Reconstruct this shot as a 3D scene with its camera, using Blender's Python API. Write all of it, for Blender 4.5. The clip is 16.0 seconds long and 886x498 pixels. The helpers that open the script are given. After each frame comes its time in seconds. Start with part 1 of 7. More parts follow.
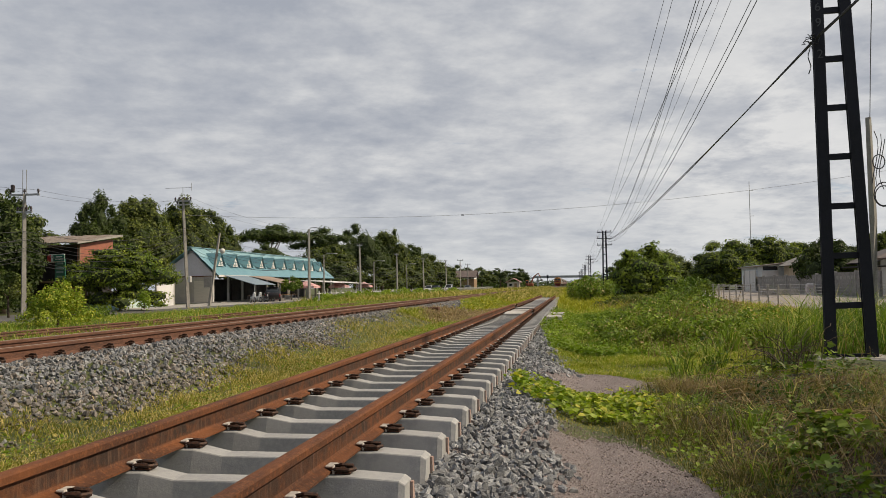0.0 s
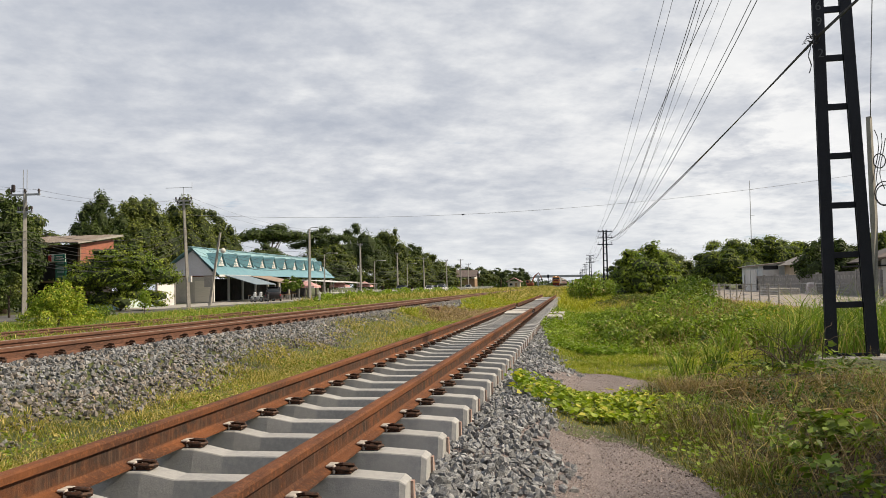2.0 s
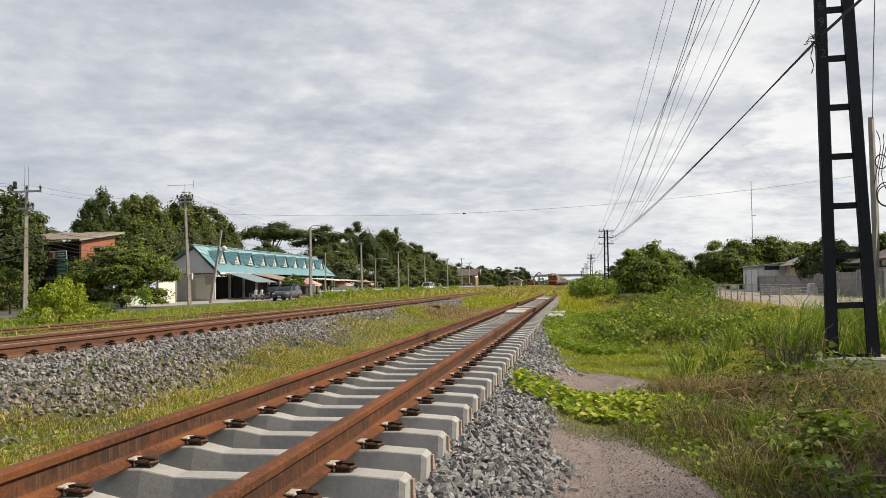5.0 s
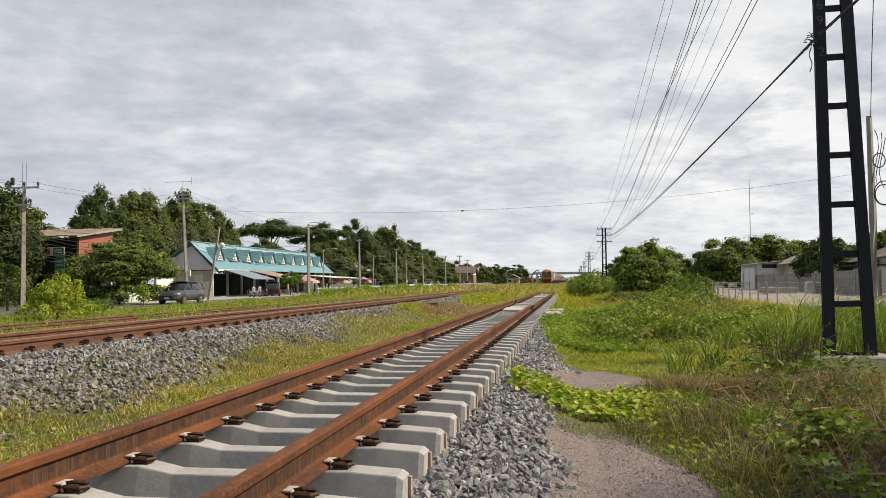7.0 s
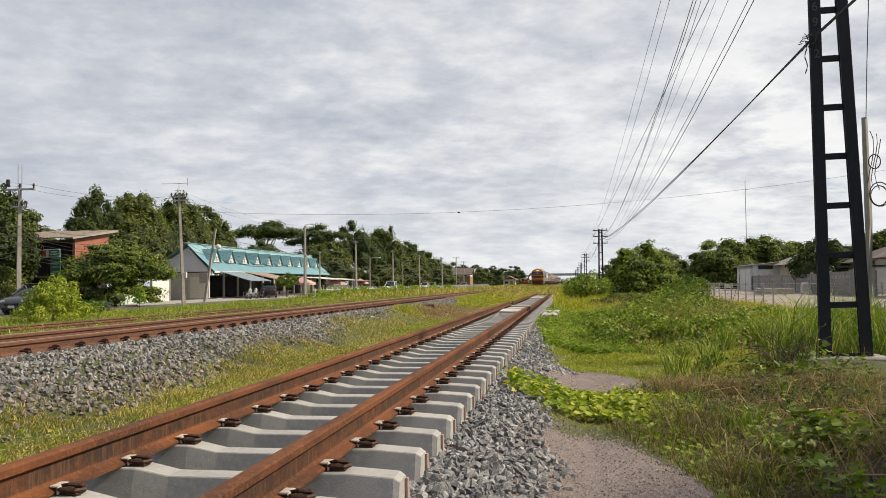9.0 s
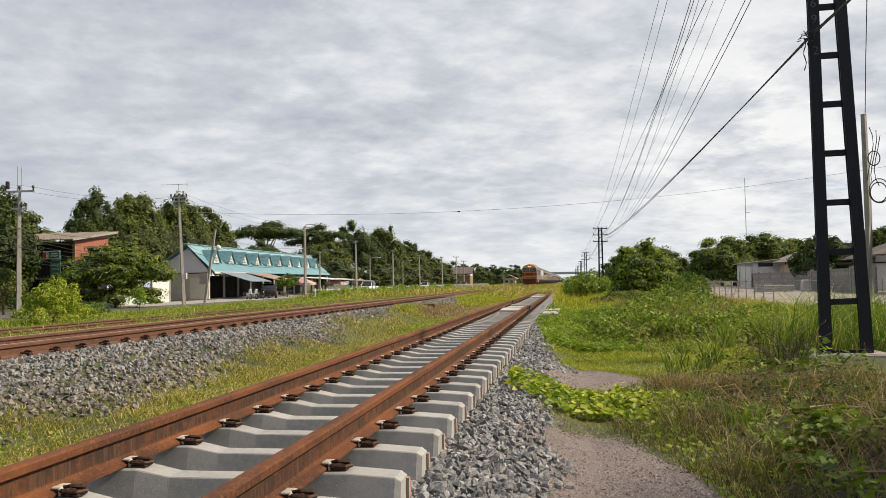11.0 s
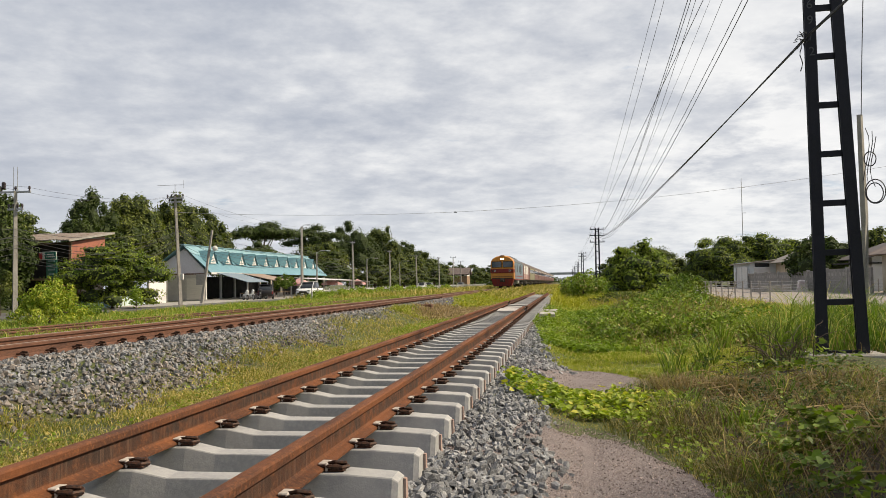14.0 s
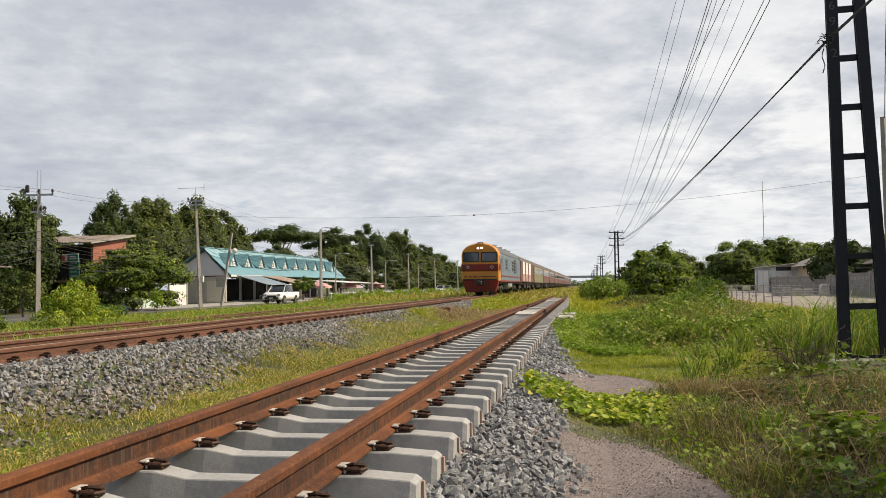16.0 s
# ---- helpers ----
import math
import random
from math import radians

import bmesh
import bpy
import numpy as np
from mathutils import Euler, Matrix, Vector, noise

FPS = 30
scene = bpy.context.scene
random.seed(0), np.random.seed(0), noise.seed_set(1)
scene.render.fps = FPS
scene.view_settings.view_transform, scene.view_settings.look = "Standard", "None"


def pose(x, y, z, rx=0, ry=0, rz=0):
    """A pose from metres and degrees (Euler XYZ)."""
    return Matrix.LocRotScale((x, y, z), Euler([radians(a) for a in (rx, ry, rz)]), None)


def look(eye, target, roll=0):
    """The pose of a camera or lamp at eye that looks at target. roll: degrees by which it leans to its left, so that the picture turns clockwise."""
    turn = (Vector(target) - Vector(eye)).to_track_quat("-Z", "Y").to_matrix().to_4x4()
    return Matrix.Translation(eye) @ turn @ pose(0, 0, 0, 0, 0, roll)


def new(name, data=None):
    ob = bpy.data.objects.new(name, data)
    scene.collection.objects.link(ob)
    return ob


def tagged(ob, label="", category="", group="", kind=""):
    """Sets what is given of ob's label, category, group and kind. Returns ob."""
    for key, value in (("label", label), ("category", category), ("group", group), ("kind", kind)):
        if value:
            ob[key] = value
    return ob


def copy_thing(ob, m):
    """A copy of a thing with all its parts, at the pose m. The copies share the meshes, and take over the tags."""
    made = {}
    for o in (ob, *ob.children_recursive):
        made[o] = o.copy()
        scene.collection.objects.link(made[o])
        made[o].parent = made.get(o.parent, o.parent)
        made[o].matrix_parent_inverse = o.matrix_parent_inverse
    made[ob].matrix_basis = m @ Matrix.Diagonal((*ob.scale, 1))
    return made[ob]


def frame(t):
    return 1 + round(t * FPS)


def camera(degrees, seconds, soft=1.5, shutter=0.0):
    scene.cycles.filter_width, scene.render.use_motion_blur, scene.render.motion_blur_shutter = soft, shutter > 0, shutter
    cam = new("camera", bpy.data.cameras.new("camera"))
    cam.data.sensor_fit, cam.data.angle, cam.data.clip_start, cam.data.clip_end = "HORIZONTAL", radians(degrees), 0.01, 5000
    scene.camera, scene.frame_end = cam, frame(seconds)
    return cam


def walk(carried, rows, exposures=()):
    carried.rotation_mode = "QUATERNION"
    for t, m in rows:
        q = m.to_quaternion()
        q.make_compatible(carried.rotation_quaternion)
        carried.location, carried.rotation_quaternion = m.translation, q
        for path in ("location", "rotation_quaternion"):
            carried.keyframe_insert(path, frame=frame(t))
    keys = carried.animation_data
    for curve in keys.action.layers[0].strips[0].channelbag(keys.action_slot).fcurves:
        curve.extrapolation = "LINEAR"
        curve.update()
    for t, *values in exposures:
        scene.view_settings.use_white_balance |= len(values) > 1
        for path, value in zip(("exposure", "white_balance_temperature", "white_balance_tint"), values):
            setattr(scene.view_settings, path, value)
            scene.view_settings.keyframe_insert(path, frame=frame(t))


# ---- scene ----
# ---- camera: hand-held on the spot, only turning a little ----
cam = camera(56.13, 16.0, soft=0.75)
EYE = (1.813, -4.107, 0.915)
TURNS = [
    (0.0, 92.559, 0.824, 8.821), (0.5, 92.564, 0.816, 8.811), (1.0, 92.507, 0.727, 8.841), (1.5, 92.451, 0.812, 8.817),
    (2.0, 92.530, 0.865, 8.858), (2.5, 92.536, 0.767, 8.995), (3.0, 92.518, 0.742, 8.995), (3.5, 92.503, 0.820, 9.158),
    (4.0, 92.525, 0.724, 9.114), (6.5, 92.278, 0.513, 8.739), (7.0, 92.264, 0.436, 8.778), (7.5, 92.265, 0.451, 8.709),
    (8.0, 92.264, 0.456, 8.704), (8.5, 92.282, 0.493, 8.663), (9.0, 92.366, 0.506, 8.540), (11.5, 92.313, 0.894, 8.565),
    (12.0, 92.318, 0.856, 8.573), (12.5, 92.319, 0.946, 8.470), (13.0, 92.318, 1.067, 8.410), (13.5, 92.335, 1.097, 8.352),
    (14.0, 92.357, 0.894, 8.342), (14.5, 92.418, 0.860, 8.600), (15.0, 92.521, 0.751, 8.827), (15.5, 92.583, 0.740, 9.135),
    (16.0, 92.576, 0.740, 9.614)]
EXPOSURES = [(0.0, -0.13), (0.6, 0.12), (1.4, 0.24), (16.0, 0.24)]
walk(cam, [(t, pose(*EYE, rx, ry, rz)) for t, rx, ry, rz in TURNS], EXPOSURES)

# ---- sky and sun ----
SUN_AZ, SUN_EL = radians(80), radians(41)     # to the right of the line, through thin cloud
world = bpy.data.worlds.new("cloudy_sky")
scene.world = world
world.use_nodes = True


class Nodes:
    """Short hand for node trees."""

    def __init__(self, tree):
        self.tree = tree

    def add(self, kind):
        n = self.tree.nodes.new(kind)
        return n

    def link(self, a, out, b, inp):
        self.tree.links.new(a.outputs[out], b.inputs[inp])

    def noise(self, scale, detail=4.0, rough=0.55, vec=None):
        n = self.add("ShaderNodeTexNoise")
        n.inputs["Scale"].default_value, n.inputs["Detail"].default_value, n.inputs["Roughness"].default_value = scale, detail, rough
        if vec is not None:
            self.tree.links.new(vec, n.inputs["Vector"])
        return n.outputs["Fac"]

    def ramp(self, fac, *stops):
        n = self.tree.nodes.new("ShaderNodeValToRGB")
        el = n.color_ramp.elements
        while len(el) < len(stops):
            el.new(0.5)
        for e, (p, c) in zip(el, stops):
            e.position = p
            e.color = (*c, 1) if isinstance(c, tuple) else (c, c, c, 1)
        self.tree.links.new(fac, n.inputs["Fac"])
        return n.outputs["Color"]

    def mix(self, fac, a, b, blend="MIX"):
        n = self.tree.nodes.new("ShaderNodeMix")
        n.data_type, n.blend_type = "RGBA", blend
        for i, v in ((0, fac), (6, a), (7, b)):
            sock = n.inputs[i]
            if isinstance(v, (int, float)):
                sock.default_value = v if i == 0 else (v, v, v, 1)
            elif isinstance(v, tuple):
                sock.default_value = (*v, 1)
            else:
                self.tree.links.new(v, sock)
        return n.outputs[2]

    def math(self, op, a, b=0.0):
        n = self.tree.nodes.new("ShaderNodeMath")
        n.operation = op
        for sock, v in zip(n.inputs, (a, b)):
            if isinstance(v, (int, float)):
                sock.default_value = v
            else:
                self.tree.links.new(v, sock)
        return n.outputs[0]


def build_sky():
    nt = world.node_tree
    nt.nodes.clear()
    N = Nodes(nt)
    out, bg = N.add("ShaderNodeOutputWorld"), N.add("ShaderNodeBackground")
    N.link(bg, "Background", out, "Surface")
    sky = N.add("ShaderNodeTexSky")
    sky.sky_type, sky.sun_disc, sky.sun_elevation, sky.sun_rotation = "NISHITA", False, SUN_EL, SUN_AZ
    co = N.add("ShaderNodeTexCoord")
    sep = N.add("ShaderNodeSeparateXYZ")
    N.link(co, "Generated", sep, 0)
    x, y, z = sep.outputs
    # cloud layer: the direction carried to a flat deck overhead
    up = N.math("ADD", N.math("MAXIMUM", z, 0.0), 0.19)
    comb = N.add("ShaderNodeCombineXYZ")
    nt.links.new(N.math("DIVIDE", x, up), comb.inputs[0])
    nt.links.new(N.math("DIVIDE", y, up), comb.inputs[1])
    rot = N.add("ShaderNodeMapping")
    rot.inputs["Rotation"].default_value = (0, 0, radians(-20))
    rot.inputs["Scale"].default_value = (0.95, 0.95, 1.0)
    rot.inputs["Location"].default_value = (1.7, 4.9, 2.2)
    nt.links.new(comb.outputs[0], rot.inputs["Vector"])
    v = rot.outputs[0]
    big = N.noise(0.9, 4, 0.5, v)
    mid = N.noise(2.4, 6, 0.6, v)
    puff = N.noise(7.0, 7, 0.60, v)
    shade = N.math("ADD", N.math("MULTIPLY", big, 0.28), N.math("ADD", N.math("MULTIPLY", mid, 0.36), N.math("MULTIPLY", puff, 0.36)))
    cloud = N.ramp(shade, (0.395, (0.49, 0.525, 0.60)), (0.475, (0.62, 0.645, 0.70)), (0.54, (0.765, 0.78, 0.81)), (0.615, (0.94, 0.94, 0.94)))
    # thinner, brighter cloud low over the right of the line
    az, el = radians(11), radians(8.5)
    sx, sy, sz = math.sin(az) * math.cos(el), math.cos(az) * math.cos(el), math.sin(el)
    dotp = N.math("ADD", N.math("ADD", N.math("MULTIPLY", x, sx), N.math("MULTIPLY", y, sy)), N.math("MULTIPLY", z, sz))
    near = N.math("POWER", N.math("MAXIMUM", dotp, 0.0), 48.0)
    patchy = N.ramp(N.noise(4.2, 6, 0.6, v), (0.40, 0.15), (0.58, 1.0))
    cloud = N.mix(N.math("MULTIPLY", N.math("MULTIPLY", near, 0.85), patchy), cloud, (1.06, 1.05, 1.03))
    lx, ly = math.sin(radians(-48)), math.cos(radians(-48))
    side = N.math("POWER", N.math("MAXIMUM", N.math("ADD", N.math("MULTIPLY", x, lx), N.math("MULTIPLY", y, ly)), 0.0), 6.0)
    cloud = N.mix(N.math("MULTIPLY", side, 0.45), cloud, (0.52, 0.56, 0.64))
    # unseen cloud overhead and away from the sun, darkened to cut fill light
    away = N.ramp(N.math("ADD", N.math("MULTIPLY", y, -0.85), N.math("MULTIPLY", x, -0.35)), (0.0, 0.0), (0.8, 0.6))
    cloud = N.mix(away, cloud, (0.33, 0.36, 0.43))
    cloud = N.mix(N.ramp(z, (0.42, 0.0), (0.80, 0.6)), cloud, (0.36, 0.39, 0.46))
    haze = N.ramp(z, (0.0, 1.0), (0.14, 0.0))
    cloud = N.mix(N.math("MULTIPLY", haze, 0.45), cloud, (0.83, 0.86, 0.88))
    blue = N.mix(0.55, N.mix(1.0, sky.outputs[0], 0.10, "MULTIPLY"), (0.34, 0.50, 0.72))
    drift = N.add("ShaderNodeMapping")
    drift.inputs["Location"].default_value = (3.3, -1.2, 5.1)
    drift.inputs["Scale"].default_value = (1.0, 1.6, 1.0)
    nt.links.new(v, drift.inputs["Vector"])
    gap = N.noise(1.9, 6, 0.6, drift.outputs[0])
    hole = N.ramp(gap, (0.27, 0.55), (0.34, 0.0))
    col = N.mix(hole, cloud, blue)
    nt.links.new(col, bg.inputs["Color"])
    bg.inputs["Strength"].default_value = 0.82


build_sky()
sun_data = bpy.data.lights.new("sun", "SUN")
sun_data.energy, sun_data.angle, sun_data.color = 5.0, radians(3.0), (1.0, 0.84, 0.62)
sun = new("sun", sun_data)
sun.matrix_world = look((0, 0, 60), (-60 * math.sin(SUN_AZ) / math.tan(SUN_EL), -60 * math.cos(SUN_AZ) / math.tan(SUN_EL), 0))

# ---- materials ----
def material(name, base, rough=0.8, metal=0.0, var=None, scale=6.0, var2=None, scale2=40.0, bump=0.0, bscale=60.0,
             island=0.0, objvar=0.0, spec=0.4, stretch=(1, 1, 1), glow=None, amount=1.0):
    """Principled material: base colour, blotches of var (size scale), grain of var2 (scale2), bump; island and objvar vary pieces."""
    m = bpy.data.materials.new(name)
    m.use_nodes = True
    N = Nodes(m.node_tree)
    b = m.node_tree.nodes["Principled BSDF"]
    co = N.add("ShaderNodeTexCoord")
    mp = N.add("ShaderNodeMapping")
    mp.inputs["Scale"].default_value = stretch
    m.node_tree.links.new(co.outputs["Object"], mp.inputs["Vector"])
    v = mp.outputs[0]
    col = base
    if var:
        col = N.mix(N.math("MULTIPLY", N.ramp(N.noise(scale, 5, 0.6, v), (0.40, 0.0), (0.62, 1.0)), amount), col, var)
    if var2:
        col = N.mix(N.math("MULTIPLY", N.ramp(N.noise(scale2, 4, 0.65, v), (0.42, 0.0), (0.66, 1.0)), 0.7 * amount), col, var2)
    if island:
        g = N.add("ShaderNodeNewGeometry")
        r = N.ramp(g.outputs["Random Per Island"], (0.0, 1 - island), (1.0, 1 + island))
        col = N.mix(1.0, col, r, "MULTIPLY")
    if objvar:
        g = N.add("ShaderNodeObjectInfo")
        r = N.ramp(g.outputs["Random"], (0.0, 1 - objvar), (1.0, 1 + objvar))
        col = N.mix(1.0, col, r, "MULTIPLY")
    if isinstance(col, tuple):
        b.inputs["Base Color"].default_value = (*col, 1)
    else:
        m.node_tree.links.new(col, b.inputs["Base Color"])
    b.inputs["Roughness"].default_value, b.inputs["Metallic"].default_value = rough, metal
    b.inputs["Specular IOR Level"].default_value = spec
    if bump:
        bp = N.add("ShaderNodeBump")
        bp.inputs["Strength"].default_value, bp.inputs["Distance"].default_value = bump, 0.02
        m.node_tree.links.new(N.noise(bscale, 5, 0.65, v), bp.inputs["Height"])
        N.link(bp, "Normal", b, "Normal")
    if glow:
        b.inputs["Emission Color"].default_value, b.inputs["Emission Strength"].default_value = (*glow[0], 1), glow[1]
    return m


def leaf_material(name, dark, light, island=0.35, dry=None, through_light=0.35, patch=0.6, dry_from=0.80):
    """Leaves and blades: colour by patch and by piece, some light passes through."""
    m = bpy.data.materials.new(name)
    m.use_nodes = True
    nt = m.node_tree
    N = Nodes(nt)
    b = nt.nodes["Principled BSDF"]
    out = nt.nodes["Material Output"]
    g = N.add("ShaderNodeNewGeometry")
    co = N.add("ShaderNodeTexCoord")
    col = N.mix(N.ramp(N.noise(patch, 4, 0.6, co.outputs["Object"]), (0.35, 0.0), (0.65, 1.0)), dark, light)
    if dry:
        col = N.mix(N.ramp(g.outputs["Random Per Island"], (dry_from, 0.0), (dry_from + 0.06, 1.0)), col, dry)
    col = N.mix(1.0, col, N.ramp(g.outputs["Random Per Island"], (0.0, 1 - island), (1.0, 1 + island)), "MULTIPLY")
    nt.links.new(col, b.inputs["Base Color"])
    b.inputs["Roughness"].default_value = 0.55
    b.inputs["Specular IOR Level"].default_value = 0.3
    tr = N.add("ShaderNodeBsdfTranslucent")
    nt.links.new(N.mix(1.0, col, (1.0, 1.15, 0.5), "MULTIPLY"), tr.inputs["Color"])
    mx = N.add("ShaderNodeMixShader")
    mx.inputs[0].default_value = through_light
    N.link(b, 0, mx, 1)
    N.link(tr, 0, mx, 2)
    N.link(mx, 0, out, "Surface")
    return m




def rail_steel(name, rust, rust_dark, web, fleck):
    """Rail steel: orange-brown rust on head and foot; mill-scale web with pale upright streaks, darkened to look unlit.
    """
    m = bpy.data.materials.new(name)
    m.use_nodes = True
    nt = m.node_tree
    N = Nodes(nt)
    b = nt.nodes["Principled BSDF"]
    co = N.add("ShaderNodeTexCoord").outputs["Object"]
    sep = N.add("ShaderNodeSeparateXYZ")
    nt.links.new(co, sep.inputs[0])
    streak = N.add("ShaderNodeMapping")
    streak.inputs["Scale"].default_value = (1, 1, 0.06)
    nt.links.new(co, streak.inputs["Vector"])
    long_ = N.add("ShaderNodeMapping")
    long_.inputs["Scale"].default_value = (1, 0.25, 1)
    nt.links.new(co, long_.inputs["Vector"])
    red = N.mix(N.ramp(N.noise(5, 5, 0.65, long_.outputs[0]), (0.40, 0.0), (0.62, 1.0)), rust, rust_dark)
    red = N.mix(N.ramp(N.noise(38, 4, 0.7, co), (0.50, 0.0), (0.70, 0.75)), red, (rust[0] * 1.55, rust[1] * 1.7, rust[2] * 1.8))
    dark = N.mix(N.ramp(N.noise(2.2, 3, 0.6, co), (0.40, 0.0), (0.62, 0.55)), web, rust_dark)
    dark = N.mix(N.ramp(N.noise(26, 6, 0.75, streak.outputs[0]), (0.50, 0.0), (0.72, 0.9)), dark, fleck)
    zone = N.math("MULTIPLY", N.ramp(sep.outputs[2], (0.024, 0.0), (0.044, 1.0)), N.ramp(sep.outputs[2], (0.108, 1.0), (0.124, 0.0)))
    edge = N.math("MULTIPLY", zone, N.ramp(N.noise(9, 4, 0.6, co), (0.34, 0.15), (0.56, 1.0)))
    nt.links.new(N.mix(edge, red, dark), b.inputs["Base Color"])
    b.inputs["Roughness"].default_value, b.inputs["Metallic"].default_value = 0.8, 0.1
    b.inputs["Specular IOR Level"].default_value = 0.3
    bp = N.add("ShaderNodeBump")
    bp.inputs["Strength"].default_value, bp.inputs["Distance"].default_value = 0.35, 0.01
    nt.links.new(N.noise(120, 5, 0.65, co), bp.inputs["Height"])
    N.link(bp, "Normal", b, "Normal")
    return m


RUST = rail_steel("rusty_rail_steel", (0.158, 0.057, 0.021), (0.068, 0.029, 0.016), (0.034, 0.023, 0.018), (0.165, 0.098, 0.066))
RUST_DARK = material("dark_rust", (0.130, 0.060, 0.038), 0.75, 0.2, (0.070, 0.036, 0.026), 6, (0.200, 0.095, 0.056), 60, 0.3, 120, stretch=(0.860, 0.172, 0.860))
# worn head, its colour lightened to hold the sun's glint
RAIL_WORN = material("worn_glint_rail_head", (0.40, 0.30, 0.22), 0.42, 0.5, (0.30, 0.20, 0.14), 5, (0.46, 0.38, 0.30), 90, 0.1, 150, stretch=(1, 0.1, 1))
CONCRETE = material("sleeper_concrete", (0.330, 0.330, 0.330), 0.85, 0, (0.264, 0.268, 0.277), 3, (0.361, 0.361, 0.356), 30, 0.12, 90, objvar=0.12)
CONCRETE_OLD = material("old_concrete", (0.34, 0.325, 0.30), 0.9, 0, (0.20, 0.19, 0.17), 3, (0.42, 0.41, 0.38), 40, 0.4, 60)
CONCRETE_POLE = material("pole_concrete", (0.30, 0.285, 0.26), 0.9, 0, (0.21, 0.20, 0.185), 2.5, (0.36, 0.35, 0.33), 30, 0.2, 60)
CLIP = material("rusty_clip", (0.028, 0.018, 0.015), 0.6, 0.35, (0.09, 0.04, 0.022), 60, None, 0, 0.2, 200)
BALLAST = material("ballast_stone", (0.205, 0.215, 0.228), 0.9, 0, (0.120, 0.127, 0.138), 2.2, (0.33, 0.325, 0.315), 50, 0.5, 90, island=0.45, objvar=0.35)
BALLAST_WARM = material("weathered_ballast", (0.310, 0.280, 0.256), 0.9, 0, (0.185, 0.175, 0.170), 2.0, (0.375, 0.325, 0.275), 50, 0.5, 90, island=0.5, objvar=0.35)
STEEL_BLACK = material("black_painted_steel", (0.006, 0.008, 0.017), 0.6, 0.1, (0.010, 0.012, 0.024), 4, (0.020, 0.020, 0.026), 60, 0.15, 100)
WIRE = material("wire", (0.035, 0.035, 0.04), 0.7)
GALV = material("galvanised_steel", (0.45, 0.46, 0.47), 0.5, 0.6, (0.33, 0.34, 0.35), 3)
ASPHALT = material("asphalt", (0.085, 0.085, 0.088), 0.9, 0, (0.12, 0.118, 0.112), 0.5, (0.06, 0.06, 0.06), 40, 0.2, 80)
GRASS = leaf_material("grass_blades", (0.185, 0.195, 0.022), (0.370, 0.345, 0.050), 0.4, (0.50, 0.385, 0.16), dry_from=0.64)
GRASS_LUSH = leaf_material("lush_grass_blades", (0.145, 0.231, 0.024), (0.290, 0.365, 0.041), 0.35, (0.409, 0.334, 0.107))
DRY = leaf_material("dry_stalks", (0.215, 0.150, 0.070), (0.345, 0.255, 0.130), 0.45)
CREEPER = leaf_material("creeper_leaves", (0.142, 0.224, 0.021), (0.258, 0.327, 0.034), 0.35)
TURF = leaf_material("turf_blades", (0.235, 0.300, 0.020), (0.360, 0.390, 0.035), 0.3, (0.46, 0.40, 0.12), dry_from=0.72)
# creeper leaf colour lightened for growth in full sun
CREEPER_SUN = leaf_material("sunlit_creeper_leaves", (0.170, 0.260, 0.022), (0.330, 0.390, 0.040), 0.4, (0.36, 0.34, 0.05))
YELLOW_WEED = leaf_material("yellow_weed_leaves", (0.270, 0.280, 0.022), (0.400, 0.370, 0.030), 0.35)
DRY_DARK = leaf_material("dead_brown_stalks", (0.060, 0.036, 0.022), (0.135, 0.085, 0.048), 0.45)
OLIVE = leaf_material("olive_grass_blades", (0.085, 0.090, 0.024), (0.190, 0.175, 0.055), 0.5, (0.30, 0.23, 0.11))
REED = leaf_material("reed_blades", (0.082, 0.150, 0.018), (0.200, 0.270, 0.033), 0.55, (0.36, 0.31, 0.11), dry_from=0.86)
MOUND = leaf_material("mound_leaves", (0.088, 0.155, 0.019), (0.265, 0.335, 0.042), 0.55, (0.33, 0.25, 0.13), 0.35, 1.6, dry_from=0.92)
WEED = leaf_material("dark_weed_leaves", (0.034, 0.069, 0.014), (0.073, 0.112, 0.022), 0.5, (0.163, 0.129, 0.052))
BUSH = leaf_material("bush_leaves", (0.066, 0.122, 0.016), (0.190, 0.248, 0.034), 0.5, None, 0.35, 0.9)
ROADSIDE = leaf_material("roadside_tree_leaves", (0.090, 0.150, 0.020), (0.260, 0.305, 0.046), 0.5, None, 0.42, 0.8)
WOOD_LEAF = leaf_material("wood_leaves", (0.085, 0.128, 0.022), (0.245, 0.280, 0.052), 0.5, None, 0.42, 0.5)
TAN = leaf_material("tan_trampled_stalks", (0.300, 0.205, 0.125), (0.430, 0.315, 0.205), 0.4)
TREE_DARK = leaf_material("dark_tree_leaves", (0.031, 0.054, 0.013), (0.082, 0.112, 0.025), 0.5, None, 0.3, 0.4)
TREE_MID = leaf_material("tree_leaves", (0.048, 0.076, 0.016), (0.185, 0.205, 0.040), 0.55, None, 0.32, 0.6)
# dark green that passes for the shade deep inside crowns
SHADE_CORE = material("inner_foliage", (0.026, 0.040, 0.012), 0.95, 0, (0.042, 0.058, 0.017), 3)
BARK = material("bark", (0.11, 0.085, 0.06), 0.95, 0, (0.06, 0.045, 0.035), 4, None, 0, 0.6, 25)

# ---- mesh helpers ----
def part(name, bm, mat, parent=None, label="", smooth=False):
    """Links a bmesh as one mesh object under a thing or a part."""
    me = bpy.data.meshes.new(name)
    bm.to_mesh(me)
    bm.free()
    return part_mesh(name, me, mat, parent, label, smooth)


